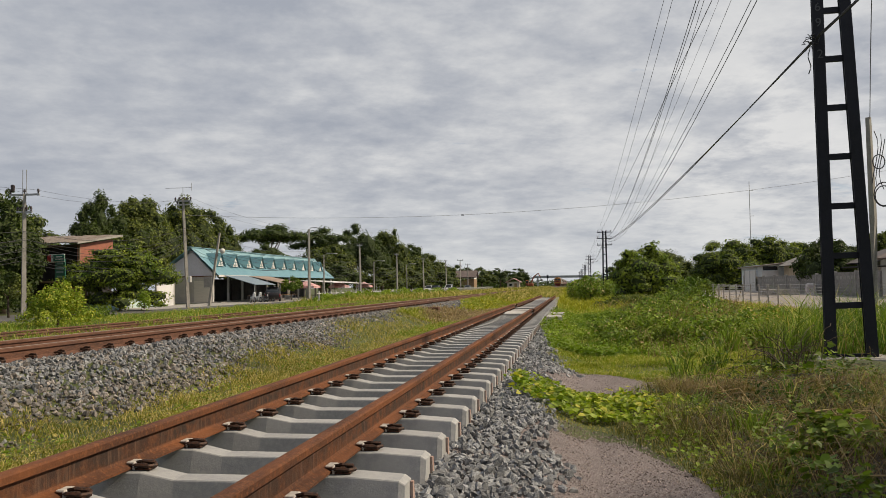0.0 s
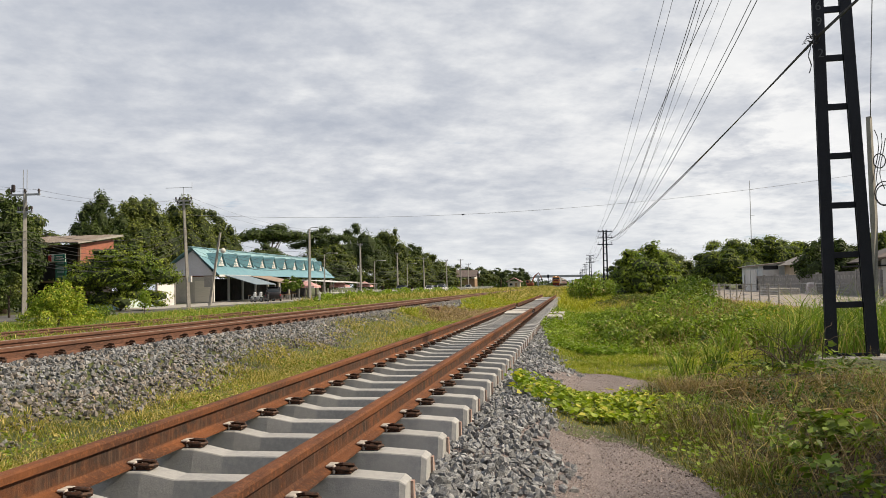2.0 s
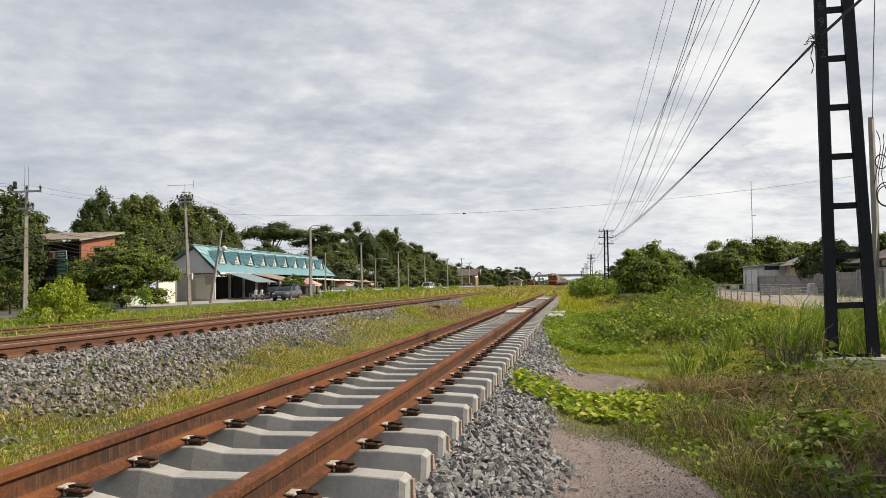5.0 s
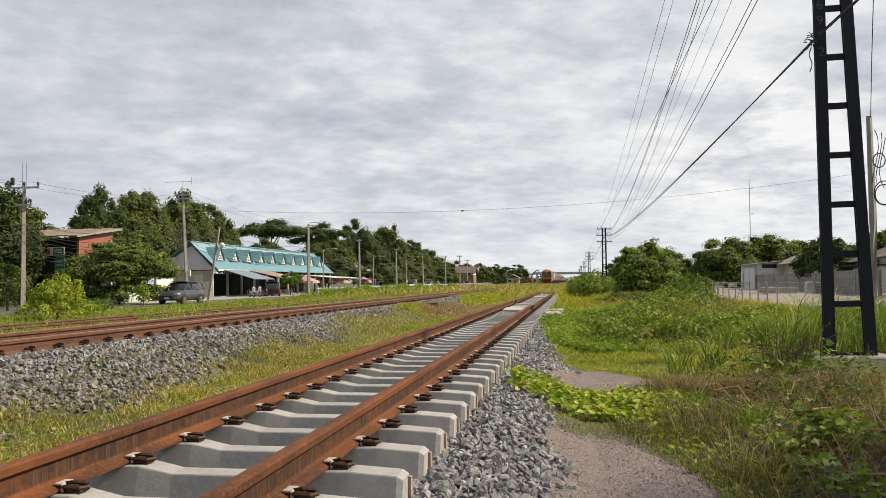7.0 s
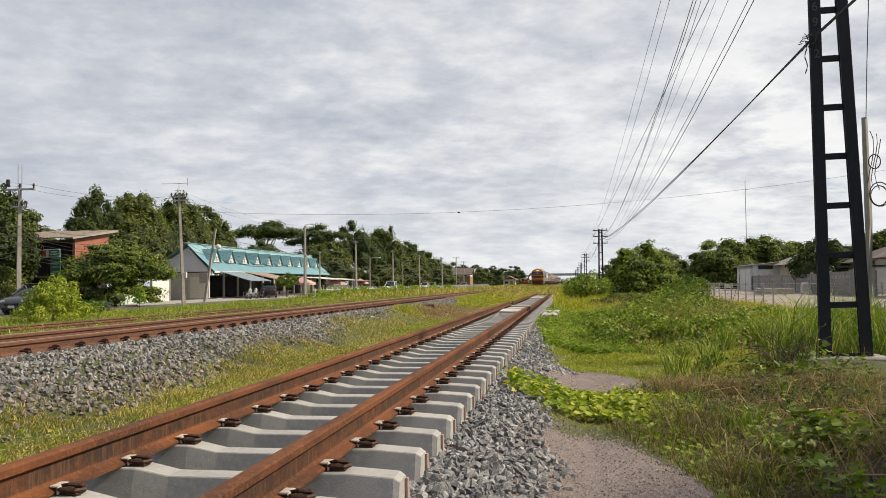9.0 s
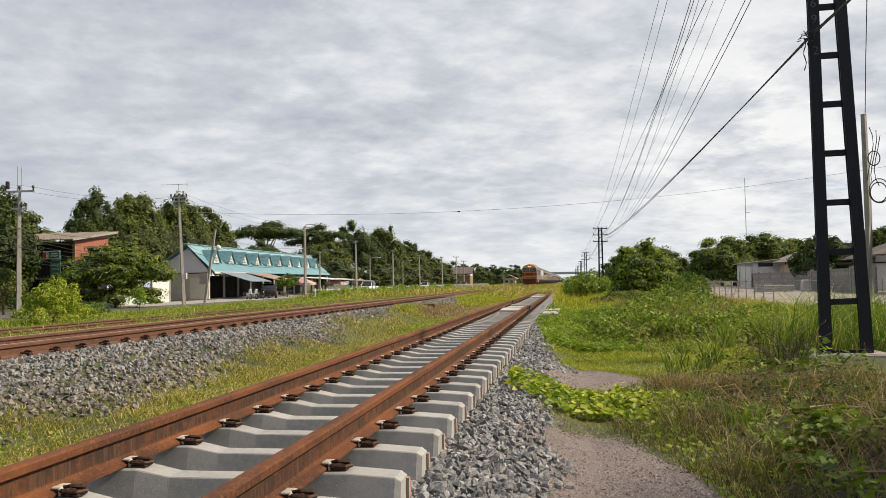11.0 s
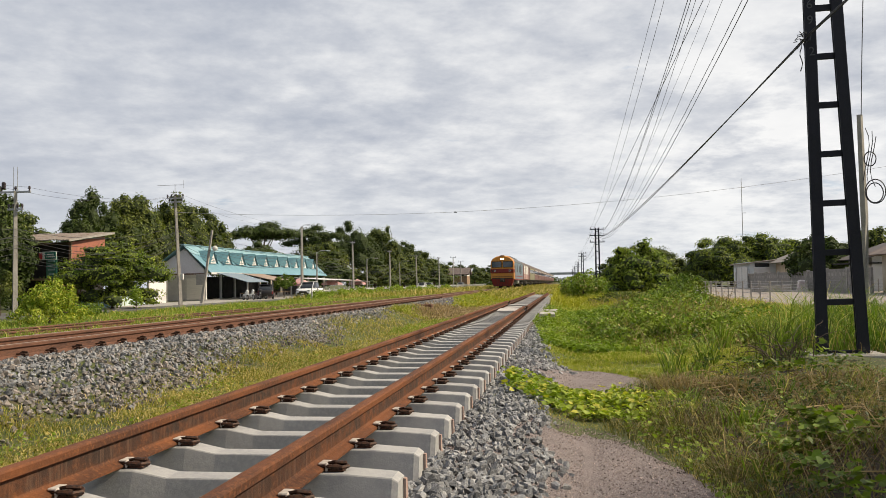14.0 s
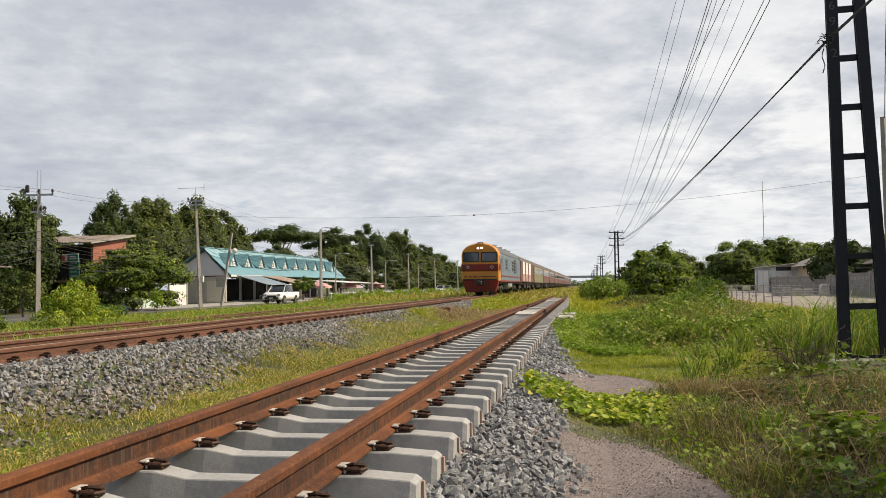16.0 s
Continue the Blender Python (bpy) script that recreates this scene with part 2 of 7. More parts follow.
def part_mesh(name, me, mat, parent=None, label="", smooth=False):
    if mat and not me.materials:
        me.materials.append(mat)
    if smooth:
        me.polygons.foreach_set("use_smooth", [True] * len(me.polygons))
    ob = new(name, me)
    if parent is not None:
        ob.parent = parent
    if label:
        ob["label"] = label
    return ob


def thing(name, m, label, category, group="", kind=""):
    """An Empty at the base of a thing, to carry its parts."""
    ob = new(name)
    ob.empty_display_size = 0.2
    ob.matrix_world = m
    return tagged(ob, label, category, group, kind)


def soup(name, verts, faces, mat, parent=None, label=""):
    me = bpy.data.meshes.new(name)
    me.from_pydata(verts, [], faces)
    me.shade_flat()
    return part_mesh(name, me, mat, parent, label)


def tri_mesh(name, v, f, mat, parent=None, label=""):
    """A mesh from numpy arrays: v (n, 3), f (m, k) with k vertices a face."""
    me = bpy.data.meshes.new(name)
    v, f = np.asarray(v, np.float32), np.asarray(f, np.int32)
    k = f.shape[1]
    me.vertices.add(len(v))
    me.vertices.foreach_set("co", v.ravel())
    me.loops.add(f.size)
    me.loops.foreach_set("vertex_index", f.ravel())
    me.polygons.add(len(f))
    me.polygons.foreach_set("loop_start", np.arange(0, f.size, k, dtype=np.int32))
    me.update(calc_edges=True)
    me.shade_flat()
    return part_mesh(name, me, mat, parent, label)


def add_box(bm, cx, cy, cz, sx, sy, sz, bevel=0.0, taper=1.0, rot=None):
    """A box with its centre and sizes, its top scaled by taper, its edges bevelled."""
    vs = bmesh.ops.create_cube(bm, size=1.0)["verts"]
    for v in vs:
        k = taper if v.co.z > 0 else 1.0
        v.co = Vector((v.co.x * sx * k, v.co.y * sy * k, v.co.z * sz))
    if bevel:
        es = list({e for v in vs for e in v.link_edges})
        r = bmesh.ops.bevel(bm, geom=es, offset=bevel, segments=1, affect="EDGES", clamp_overlap=True)
        vs = list({v for v in r["verts"]} | {v for v in vs if v.is_valid})
    m = Matrix.Translation((cx, cy, cz)) @ (rot if rot else Matrix.Identity(4))
    for v in vs:
        v.co = m @ v.co
    return vs


def box(cx, cy, cz, sx, sy, sz, bevel=0.0, taper=1.0, rot=None):
    bm = bmesh.new()
    add_box(bm, cx, cy, cz, sx, sy, sz, bevel, taper, rot)
    return bm


def add_rod(bm, a, b, r1, r2=None, sides=8):
    """A tapered round bar from a to b."""
    a, b = Vector(a), Vector(b)
    r2 = r1 if r2 is None else r2
    d = b - a
    m = Matrix.Translation((a + b) / 2) @ d.to_track_quat("Z", "Y").to_matrix().to_4x4()
    return bmesh.ops.create_cone(bm, cap_ends=True, segments=sides, radius1=r1, radius2=r2, depth=d.length, matrix=m)["verts"]


def rod(a, b, r1, r2=None, sides=8):
    bm = bmesh.new()
    add_rod(bm, a, b, r1, r2, sides)
    return bm


def add_path(bm, pts, r, sides=5):
    """A bent round bar through points."""
    rings = []
    pts = [Vector(p) for p in pts]
    for i, p in enumerate(pts):
        d = (pts[min(i + 1, len(pts) - 1)] - pts[max(i - 1, 0)]).normalized()
        q = d.to_track_quat("Z", "Y")
        rr = r[i] if isinstance(r, (list, tuple)) else r
        rings.append([bm.verts.new(p + q @ Vector((rr * math.cos(6.2832 * k / sides), rr * math.sin(6.2832 * k / sides), 0))) for k in range(sides)])
    for a, b in zip(rings, rings[1:]):
        for k in range(sides):
            bm.faces.new((a[k], a[(k + 1) % sides], b[(k + 1) % sides], b[k]))
    bm.faces.new(rings[0][::-1])
    bm.faces.new(rings[-1])


def path_bar(pts, r, sides=5):
    bm = bmesh.new()
    add_path(bm, pts, r, sides)
    return bm


def prism(profile, a0, a1, axis="y", cuts=1):
    """A closed profile of (u, z) pairs swept along an axis from a0 to a1."""
    bm = bmesh.new()
    rings = []
    for i in range(cuts + 1):
        a = a0 + (a1 - a0) * i / cuts
        rings.append([bm.verts.new((u, a, z) if axis == "y" else (a, u, z)) for u, z in profile])
    n = len(profile)
    for p, q in zip(rings, rings[1:]):
        for k in range(n):
            bm.faces.new((p[k], p[(k + 1) % n], q[(k + 1) % n], q[k]))
    bm.faces.new(rings[0][::-1])
    bm.faces.new(rings[-1])
    bmesh.ops.recalc_face_normals(bm, faces=bm.faces)
    return bm


# ---- the lie of the land ----
LAND_X = [-400, -60, -26, -17, -9.0, -7.9, -7.1, -4.25, -3.05, -2.0, -1.15, 1.05, 1.30, 1.95, 3.0, 8.0, 14, 30, 60, 400]
LAND_Z = [-0.6, -0.6, -0.6, -0.45, -0.25, -0.22, 0.0, 0.0, -0.42, -0.40, -0.20, -0.20, -0.22, -0.42, -0.43, -0.38, -0.42, -0.50, -0.60, -0.60]


def land(x, y):
    """Height of the ground; x and y may be arrays."""
    x, y = np.asarray(x, float), np.asarray(y, float)
    z = np.interp(x, LAND_X, LAND_Z)
    soft = np.clip((np.abs(x + 5.7) - 2.0) / 3, 0, 1) * np.clip((np.abs(x) - 1.8) / 2, 0, 1)
    return z + soft * (0.05 * np.sin(x * 0.9 + 1.3 * np.sin(y * 0.31)) * np.cos(y * 0.7 + 0.4 * x) + 0.03 * np.sin(2.3 * x + y * 1.9))


def land_mesh():
    def spread(a, b, step, far, grow):
        mid = list(np.arange(a, b, step))
        lo, hi, s = [a], [b], step
        while hi[-1] < far:
            s *= grow
            hi.append(hi[-1] + s)
            lo.append(lo[-1] - s)
        return np.array(sorted(set(lo[1:] + mid + hi)))
    xs = np.array(sorted(set(np.round(np.concatenate([spread(-30, 20, 0.5, 2600, 1.35), LAND_X]), 3))))
    ys = spread(-6, 60, 0.5, 3000, 1.25)
    gx, gy = np.meshgrid(xs, ys)
    v = np.stack([gx, gy, land(gx, gy)], -1).reshape(-1, 3)
    i = np.arange(len(ys) - 1)[:, None] * len(xs) + np.arange(len(xs) - 1)[None]
    f = np.stack([i, i + 1, i + 1 + len(xs), i + len(xs)], -1).reshape(-1, 4)
    return v, f


def ground_material():
    m = bpy.data.materials.new("grassy_soil")
    m.use_nodes = True
    nt = m.node_tree
    N = Nodes(nt)
    b = nt.nodes["Principled BSDF"]
    co = N.add("ShaderNodeTexCoord").outputs["Object"]
    soil = N.mix(N.ramp(N.noise(1.2, 6, 0.6, co), (0.4, 0.0), (0.6, 1.0)), (0.075, 0.055, 0.034), (0.13, 0.095, 0.058))
    green = N.mix(N.ramp(N.noise(0.35, 5, 0.6, co), (0.35, 0.0), (0.65, 1.0)), (0.045, 0.065, 0.016), (0.085, 0.105, 0.024))
    green = N.mix(N.ramp(N.noise(14, 5, 0.7, co), (0.45, 0.0), (0.7, 0.5)), green, (0.13, 0.11, 0.045))
    col = N.mix(N.ramp(N.noise(2.6, 6, 0.65, co), (0.52, 0.0), (0.66, 0.8)), green, soil)
    nt.links.new(col, b.inputs["Base Color"])
    b.inputs["Roughness"].default_value = 0.95
    bp = N.add("ShaderNodeBump")
    bp.inputs["Strength"].default_value, bp.inputs["Distance"].default_value = 0.6, 0.04
    nt.links.new(N.noise(30, 5, 0.7, co), bp.inputs["Height"])
    N.link(bp, "Normal", b, "Normal")
    return m


tagged(tri_mesh("ground", *land_mesh(), ground_material()), "grassy soil running flat to the horizon", "ground", "", "structure")

# ---- the tracks ----
TOP = 0.17                       # rail head over the sleeper seat
MAIN_X, MAIN_Z = -5.65, 0.06     # centre line of the running line, seat height
SIDE_X, SIDE_Z = -13.5, -0.37    # overgrown siding
PITCH = 0.6
BEND_Y, BEND = 56.0, 0.0042      # beyond this the running line heads slightly to the right


def rail_profile(x, z, k=1.0):
    half = [(0.0665, 0.0), (0.0665, 0.010), (0.022, 0.026), (0.009, 0.040), (0.009, 0.105), (0.016, 0.115), (0.034, 0.122), (0.035, 0.150), (0.028, 0.158), (0.012, 0.1605)]
    pts = half + [(-u, w) for u, w in half[::-1]]
    return [(x + u * k, z - 0.012 + w * 1.12) for u, w in pts]


def make_rail(name, x, z, y0, y1, body, label, parent):
    rail = part(name, prism(rail_profile(x, z), y0, y1), body, parent, label)
    return rail


def clip_mesh(s):
    """A sprung rail clip on its shoulder, beside the rail foot; s = side on which it sits."""
    bm = bmesh.new()
    add_box(bm, s * 0.050, 0, 0.008, 0.11, 0.09, 0.016, 0.004)
    add_box(bm, s * 0.050, 0, 0.024, 0.034, 0.10, 0.032, 0.008)
    loop = [(-0.035, -0.032, 0.030), (0.030, -0.050, 0.036), (0.095, -0.042, 0.030), (0.118, 0.0, 0.026), (0.095, 0.042, 0.030), (0.030, 0.050, 0.036), (-0.035, 0.032, 0.030)]
    add_path(bm, [(s * a, b, c) for a, b, c in loop], 0.0125, 6)
    add_path(bm, [(s * 0.012, -0.012, 0.046), (s * 0.06, -0.030, 0.060), (s * 0.11, -0.014, 0.052), (s * 0.10, 0.020, 0.046), (s * 0.03, 0.016, 0.050)], 0.0115, 6)
    me = bpy.data.meshes.new("rail_clip")
    bm.to_mesh(me)
    bm.free()
    me.materials.append(CLIP)
    return me


CLIPS = {1: clip_mesh(1), -1: clip_mesh(-1)}


def pad_mesh(s):
    """Pale plastic insulator between a clip and the rail foot."""
    bm = bmesh.new()
    add_box(bm, -s * 0.012, 0, 0.034, 0.046, 0.088, 0.012, 0.004)
    add_box(bm, s * 0.008, 0, 0.018, 0.012, 0.10, 0.036, 0.003)
    me = bpy.data.meshes.new("insulator_pad")
    bm.to_mesh(me)
    bm.free()
    me.materials.append(material("pale_nylon", (0.50, 0.47, 0.44), 0.6, 0, (0.36, 0.32, 0.29), 30))
    return me


PADS = {1: pad_mesh(1), -1: pad_mesh(-1)}


def sleeper_mesh():
    """Prestressed block: tall trapezoid ends under the rails, lower and slimmer waist."""
    stations = [(-0.985, 0.00, -0.035), (-0.955, 0.0, -0.015), (-0.72, 0.0, 0.0), (-0.40, 0.0, 0.0), (-0.22, -0.035, -0.035), (0.22, -0.035, -0.035),
                (0.40, 0.0, 0.0), (0.72, 0.0, 0.0), (0.955, 0.0, -0.015), (0.985, 0.0, -0.035)]
    bm = bmesh.new()
    rings = []
    for i, (x, narrow, top) in enumerate(stations):
        end = i in (0, len(stations) - 1)
        wt, wb = 0.080 + narrow * 0.2, 0.138 + narrow * 0.5
        zt = top
        ring = [(-wb, -0.215), (-wb, -0.195), (-wt - 0.005, zt - 0.006), (-wt, zt), (wt, zt), (wt + 0.005, zt - 0.006), (wb, -0.195), (wb, -0.215)]
        rings.append([bm.verts.new((x, u * (0.94 if end else 1), w)) for u, w in ring])
    for p, q in zip(rings, rings[1:]):
        for k in range(len(p)):
            bm.faces.new((p[k], p[(k + 1) % len(p)], q[(k + 1) % len(p)], q[k]))
    bm.faces.new(rings[0])
    bm.faces.new(rings[-1][::-1])
    bmesh.ops.recalc_face_normals(bm, faces=bm.faces)
    me = bpy.data.meshes.new("sleeper")
    bm.to_mesh(me)
    bm.free()
    me.materials.append(CONCRETE)
    return me


SLEEPER = sleeper_mesh()


def end_plate_mesh():
    bm = prism([(0.045, -0.205), (0.045, -0.045), (0.082, -0.045), (0.112, -0.205)], 0.987, 1.000, "x")
    me = bpy.data.meshes.new("end_plate")
    bm.to_mesh(me)
    bm.free()
    me.materials.append(material("stained_end_plate", (0.30, 0.16, 0.125), 0.85, 0, (0.34, 0.27, 0.24), 14))
    return me


END_PLATE = end_plate_mesh()
RAIL_C = 0.535


def make_tracks():
    loop = thing("railway_track", Matrix.Identity(4), "new loop track of rusty rails on pale concrete sleepers", "railway track", "tracks", "structure")
    for s in (-1, 1):
        end = 30.2 if s < 0 else 22.0
        make_rail("rail", s * RAIL_C, 0, -14, end, RUST, "rust-brown steel rail", loop)
        make_rail("rail", s * RAIL_C + 0.06, -0.02, end + 0.35, 60, RUST, "rust-brown steel rail", loop)
    for i in range(-23, 105):
        sl = part_mesh("sleeper", SLEEPER, None, loop)
        sl.location = (0, i * PITCH, -0.020)
        sl.rotation_euler.z = random.uniform(-0.006, 0.006)
        if -12 < i < 40:
            e = part_mesh("end_plate", END_PLATE, None, sl, "rust-stained end plate")
        if -12 < i < 75:
            for x in (-RAIL_C, RAIL_C):
                for s in (-1, 1):
                    c = part_mesh("rail_clip", CLIPS[s], None, sl, "dark rusted spring clip")
                    c.location, c.scale = (x + s * 0.066, 0, 0.001), (0.95, 0.9, 0.8)
                    if -7 < i < 26:
                        c = part_mesh("insulator_pad", PADS[s], None, sl, "pale plastic insulator pad")
                        c.location = (x + s * 0.070, 0, 0.004)
    main = thing("railway_track", pose(MAIN_X, 0, MAIN_Z), "running line of brown worn rails on raised grey ballast", "railway track", "tracks", "structure")
    for s in (-1, 1):
        for y0, y1, turn in ((-12, BEND_Y, 0.0), (0.01, 464, -math.atan(BEND))):
            r = make_rail("rail", s * RAIL_C, 0, y0, y1, RUST_DARK, "brown rail with a worn head", main)
            h = part("rail_head", box(s * RAIL_C, (y0 + y1) / 2, 0.1690, 0.046, y1 - y0, 0.003), RAIL_WORN, main, "worn running surface lightened for sun glint")
            for ob in (r, h):
                ob.location, ob.rotation_euler = (0, BEND_Y if turn else 0, 0), (0, 0, turn)
    for i in range(-20, 84):
        sl = part_mesh("sleeper", SLEEPER, None, main)
        sl.location = (0, 0.2 + i * PITCH, 0)
        if 0 <= i < 70:
            for s in (-1, 1):
                c = part_mesh("rail_clip", CLIPS[s], None, sl, "dark rusted spring clip")
                c.location, c.scale = (RAIL_C + s * 0.066, 0, 0.004), (0.95, 0.8, 1.15)
    siding = thing("railway_track", pose(SIDE_X, 0, SIDE_Z), "old siding of rusty rails sunk in grass", "railway track", "tracks", "structure")
    for s in (-1, 1):
        make_rail("rail", s * RAIL_C, 0, -12, 90, RUST_DARK, "rusty sunken rail", siding)


make_tracks()


def crossing_slabs():
    """Pale slabs laid between and beside the rails at the loop's far end."""
    SLAB = material("pale_slab_concrete", (0.40, 0.385, 0.37), 0.9, 0, (0.30, 0.285, 0.27), 1.5, (0.46, 0.45, 0.43), 25, 0.4, 50, objvar=0.12)
    for x, y, w, ln in ((0.0, 23.6, 0.82, 2.2), (0.04, 26.2, 0.84, 2.4), (-0.02, 29.2, 0.80, 2.2), (0.0, 46.0, 0.84, 3.0), (0.03, 50.2, 0.82, 3.6), (1.18, 23.4, 0.55, 2.0), (1.22, 26.2, 0.55, 1.6), (1.22, 47.5, 0.6, 3.2), (1.25, 52.0, 0.6, 3.0)):
        ob = part("crossing_slab", box(0, 0, 0.06, w, ln, 0.12, 0.015), SLAB)
        ob.matrix_world = pose(x, y, -0.105 if abs(x) < 0.5 else -0.22, rng.uniform(-1, 1), rng.uniform(-1.5, 1.5), rng.uniform(-3, 3))
        tagged(ob, "pale worn concrete slab laid along the track", "slab", "crossing slabs")


road = tagged(part("road", box(-30.2, 200, -0.575, 7.0, 900, 0.05), ASPHALT), "grey asphalt road beside the railway", "road", "", "structure")

# ---- plants ----
rng = np.random.default_rng(7)
crossing_slabs()


def blades(name, x, y, z, h, w, lean, mat, parent=None, bent=True):
    """Grass blades as narrow bent ribbons at the given roots; h heights, w widths, lean sideways."""
    n = len(x)
    a = rng.uniform(0, 6.283, n)
    d = rng.uniform(0, 6.283, n)
    ca, sa = np.cos(a) * w / 2, np.sin(a) * w / 2
    lx, ly = np.cos(d) * lean * h, np.sin(d) * lean * h
    root = np.stack([x, y, z], -1)
    side = np.stack([ca, sa, np.zeros(n)], -1)
    midp = root + np.stack([lx * 0.3, ly * 0.3, h * 0.55], -1)
    tip = root + np.stack([lx, ly, h * (1 - 0.35 * lean)], -1)
    v = np.stack([root - side, root + side, midp + side * 0.75, midp - side * 0.75, tip], 1).reshape(-1, 3)
    i = np.arange(n)[:, None] * 5
    f = np.concatenate([i + [0, 1, 2], i + [0, 2, 3], i + [3, 2, 4]])
    ob = tri_mesh(name, v, f, mat, parent)
    return ob


def leaf_cards(name, p, size, mat, parent=None, flat=0.0, droop=0.0, out=None):
    """Leaves: folded pointed leaves of two quads each at points p, with random turn; flat keeps them level."""
    n = len(p)
    nrm = rng.normal(size=(n, 3))
    if out is not None:
        nrm = nrm * 0.34 + out
        nrm[:, 2] += 0.25
    else:
        nrm[:, 2] = np.abs(nrm[:, 2]) * (1 + flat * 6)
    nrm /= np.linalg.norm(nrm, axis=1)[:, None]
    r = rng.normal(size=(n, 3))
    u = np.cross(nrm, r)
    u /= np.linalg.norm(u, axis=1)[:, None] + 1e-9
    u[:, 2] -= droop
    t = np.cross(nrm, u)
    s = (size * rng.uniform(0.6, 1.35, n))[:, None]
    a, b = p - u * s * 0.5, p + u * s * 0.5
    m1 = p + t * s * 0.30 + nrm * s * 0.10
    m2 = p - t * s * 0.30 + nrm * s * 0.10
    v = np.stack([a, m1, b, m2], 1).reshape(-1, 3)
    i = np.arange(n)[:, None] * 4
    f = np.concatenate([i + [0, 1, 2], i + [0, 2, 3]])
    return tri_mesh(name, v, f, mat, parent)


def round_leaves(name, p, size, mat, parent=None, level=1.6):
    """Broad heart-shaped leaves, each of six corners with a raised edge."""
    n = len(p)
    nrm = rng.normal(size=(n, 3))
    nrm[:, 2] = np.abs(nrm[:, 2]) + level
    nrm /= np.linalg.norm(nrm, axis=1)[:, None]
    u = np.cross(nrm, rng.normal(size=(n, 3)))
    u /= np.linalg.norm(u, axis=1)[:, None] + 1e-9
    t = np.cross(nrm, u)
    s = (size * rng.uniform(0.5, 1.4, n))[:, None]
    cut = ((-0.36, 0.0, 0.0), (-0.44, 0.30, 0.10), (0.0, 0.46, 0.13), (0.55, 0.0, -0.06), (0.0, -0.46, 0.13), (-0.44, -0.30, 0.10))
    v = np.stack([p + u * s * a + t * s * b + nrm * s * c for a, b, c in cut], 1).reshape(-1, 3)
    i = np.arange(n)[:, None] * 6
    f = np.concatenate([i + [0, 1, 2], i + [0, 2, 3], i + [0, 3, 4], i + [0, 4, 5]])
    return tri_mesh(name, v, f, mat, parent)


def blob_points(blobs, n, shell=0.75):
    """Points in a heap of lumpy ellipsoids (cx, cy, cz, rx, ry, rz), most of them near the skin, with ways outward."""
    blobs = np.array(blobs, float)
    wgt = (blobs[:, 3] * blobs[:, 4] * blobs[:, 5]) ** 0.55
    k = rng.choice(len(blobs), n, p=wgt / wgt.sum())
    d = rng.normal(size=(n, 3))
    d /= np.linalg.norm(d, axis=1)[:, None]
    r = np.where(rng.random(n) < shell, rng.uniform(0.86, 1.02, n), rng.uniform(0.55, 0.88, n))
    lump = 1 + 0.12 * np.sin(d[:, 0] * 7 + k) * np.sin(d[:, 1] * 6 + 2 * k) + 0.07 * np.sin(d[:, 2] * 9 + k * 1.7)
    p = blobs[k, :3] + d * blobs[k, 3:] * (r * lump)[:, None]
    return p, d


def core_shape():
    bm = bmesh.new()
    bmesh.ops.create_icosphere(bm, subdivisions=1, radius=1.0)
    bm.verts.index_update()
    out = np.array([v.co[:] for v in bm.verts]), np.array([[v.index for v in f.verts] for f in bm.faces])
    bm.free()
    return out


CORE = core_shape()


def make_tree(name, x, y, ground, h, blobs, mat, leaf, n, label, trunk_r=0.2, group="", category="tree", limbs=5, stem=None, core=True):
    """A tapered trunk, limbs that reach into the crown's lumps, and a crown of separate leaves."""
    t = thing(name, pose(x, y, ground), label, category, group)
    bm = bmesh.new()
    top = stem if stem else h * 0.55
    bend = rng.uniform(-0.04, 0.04, 2) * h
    add_path(bm, [(0, 0, -0.1), (bend[0] * 0.4, bend[1] * 0.4, top * 0.5), (bend[0], bend[1], top)], [trunk_r * 1.25, trunk_r, trunk_r * 0.7], 8)
    order = sorted(blobs, key=lambda b: -b[3])[:limbs]
    for b in order:
        c = Vector(b[:3])
        s = Vector((bend[0] * 0.8, bend[1] * 0.8, top * rng.uniform(0.55, 0.95)))
        e = s.lerp(c, 0.9)
        add_path(bm, [s, s.lerp(e, 0.5) + Vector((0, 0, 0.04 * h)), e], [trunk_r * 0.5, trunk_r * 0.33, trunk_r * 0.12], 5)
    part("trunk", bm, BARK, t, "", True)
    # added dark lumps close the crown and give its gaps their shade
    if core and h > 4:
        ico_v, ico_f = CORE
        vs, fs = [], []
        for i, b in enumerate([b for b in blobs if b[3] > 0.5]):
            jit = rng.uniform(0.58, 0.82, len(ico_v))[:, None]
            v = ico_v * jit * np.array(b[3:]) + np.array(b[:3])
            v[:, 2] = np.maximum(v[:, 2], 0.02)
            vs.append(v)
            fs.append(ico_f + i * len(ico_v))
        tri_mesh("inner_foliage", np.concatenate(vs), np.concatenate(fs), SHADE_CORE, t)
    p, d = blob_points(blobs, n)
    p[:, 2] = np.maximum(p[:, 2], 0.05)
    leaf_cards("crown", p, leaf, mat, t, 0.15, 0.1, d)
    return t


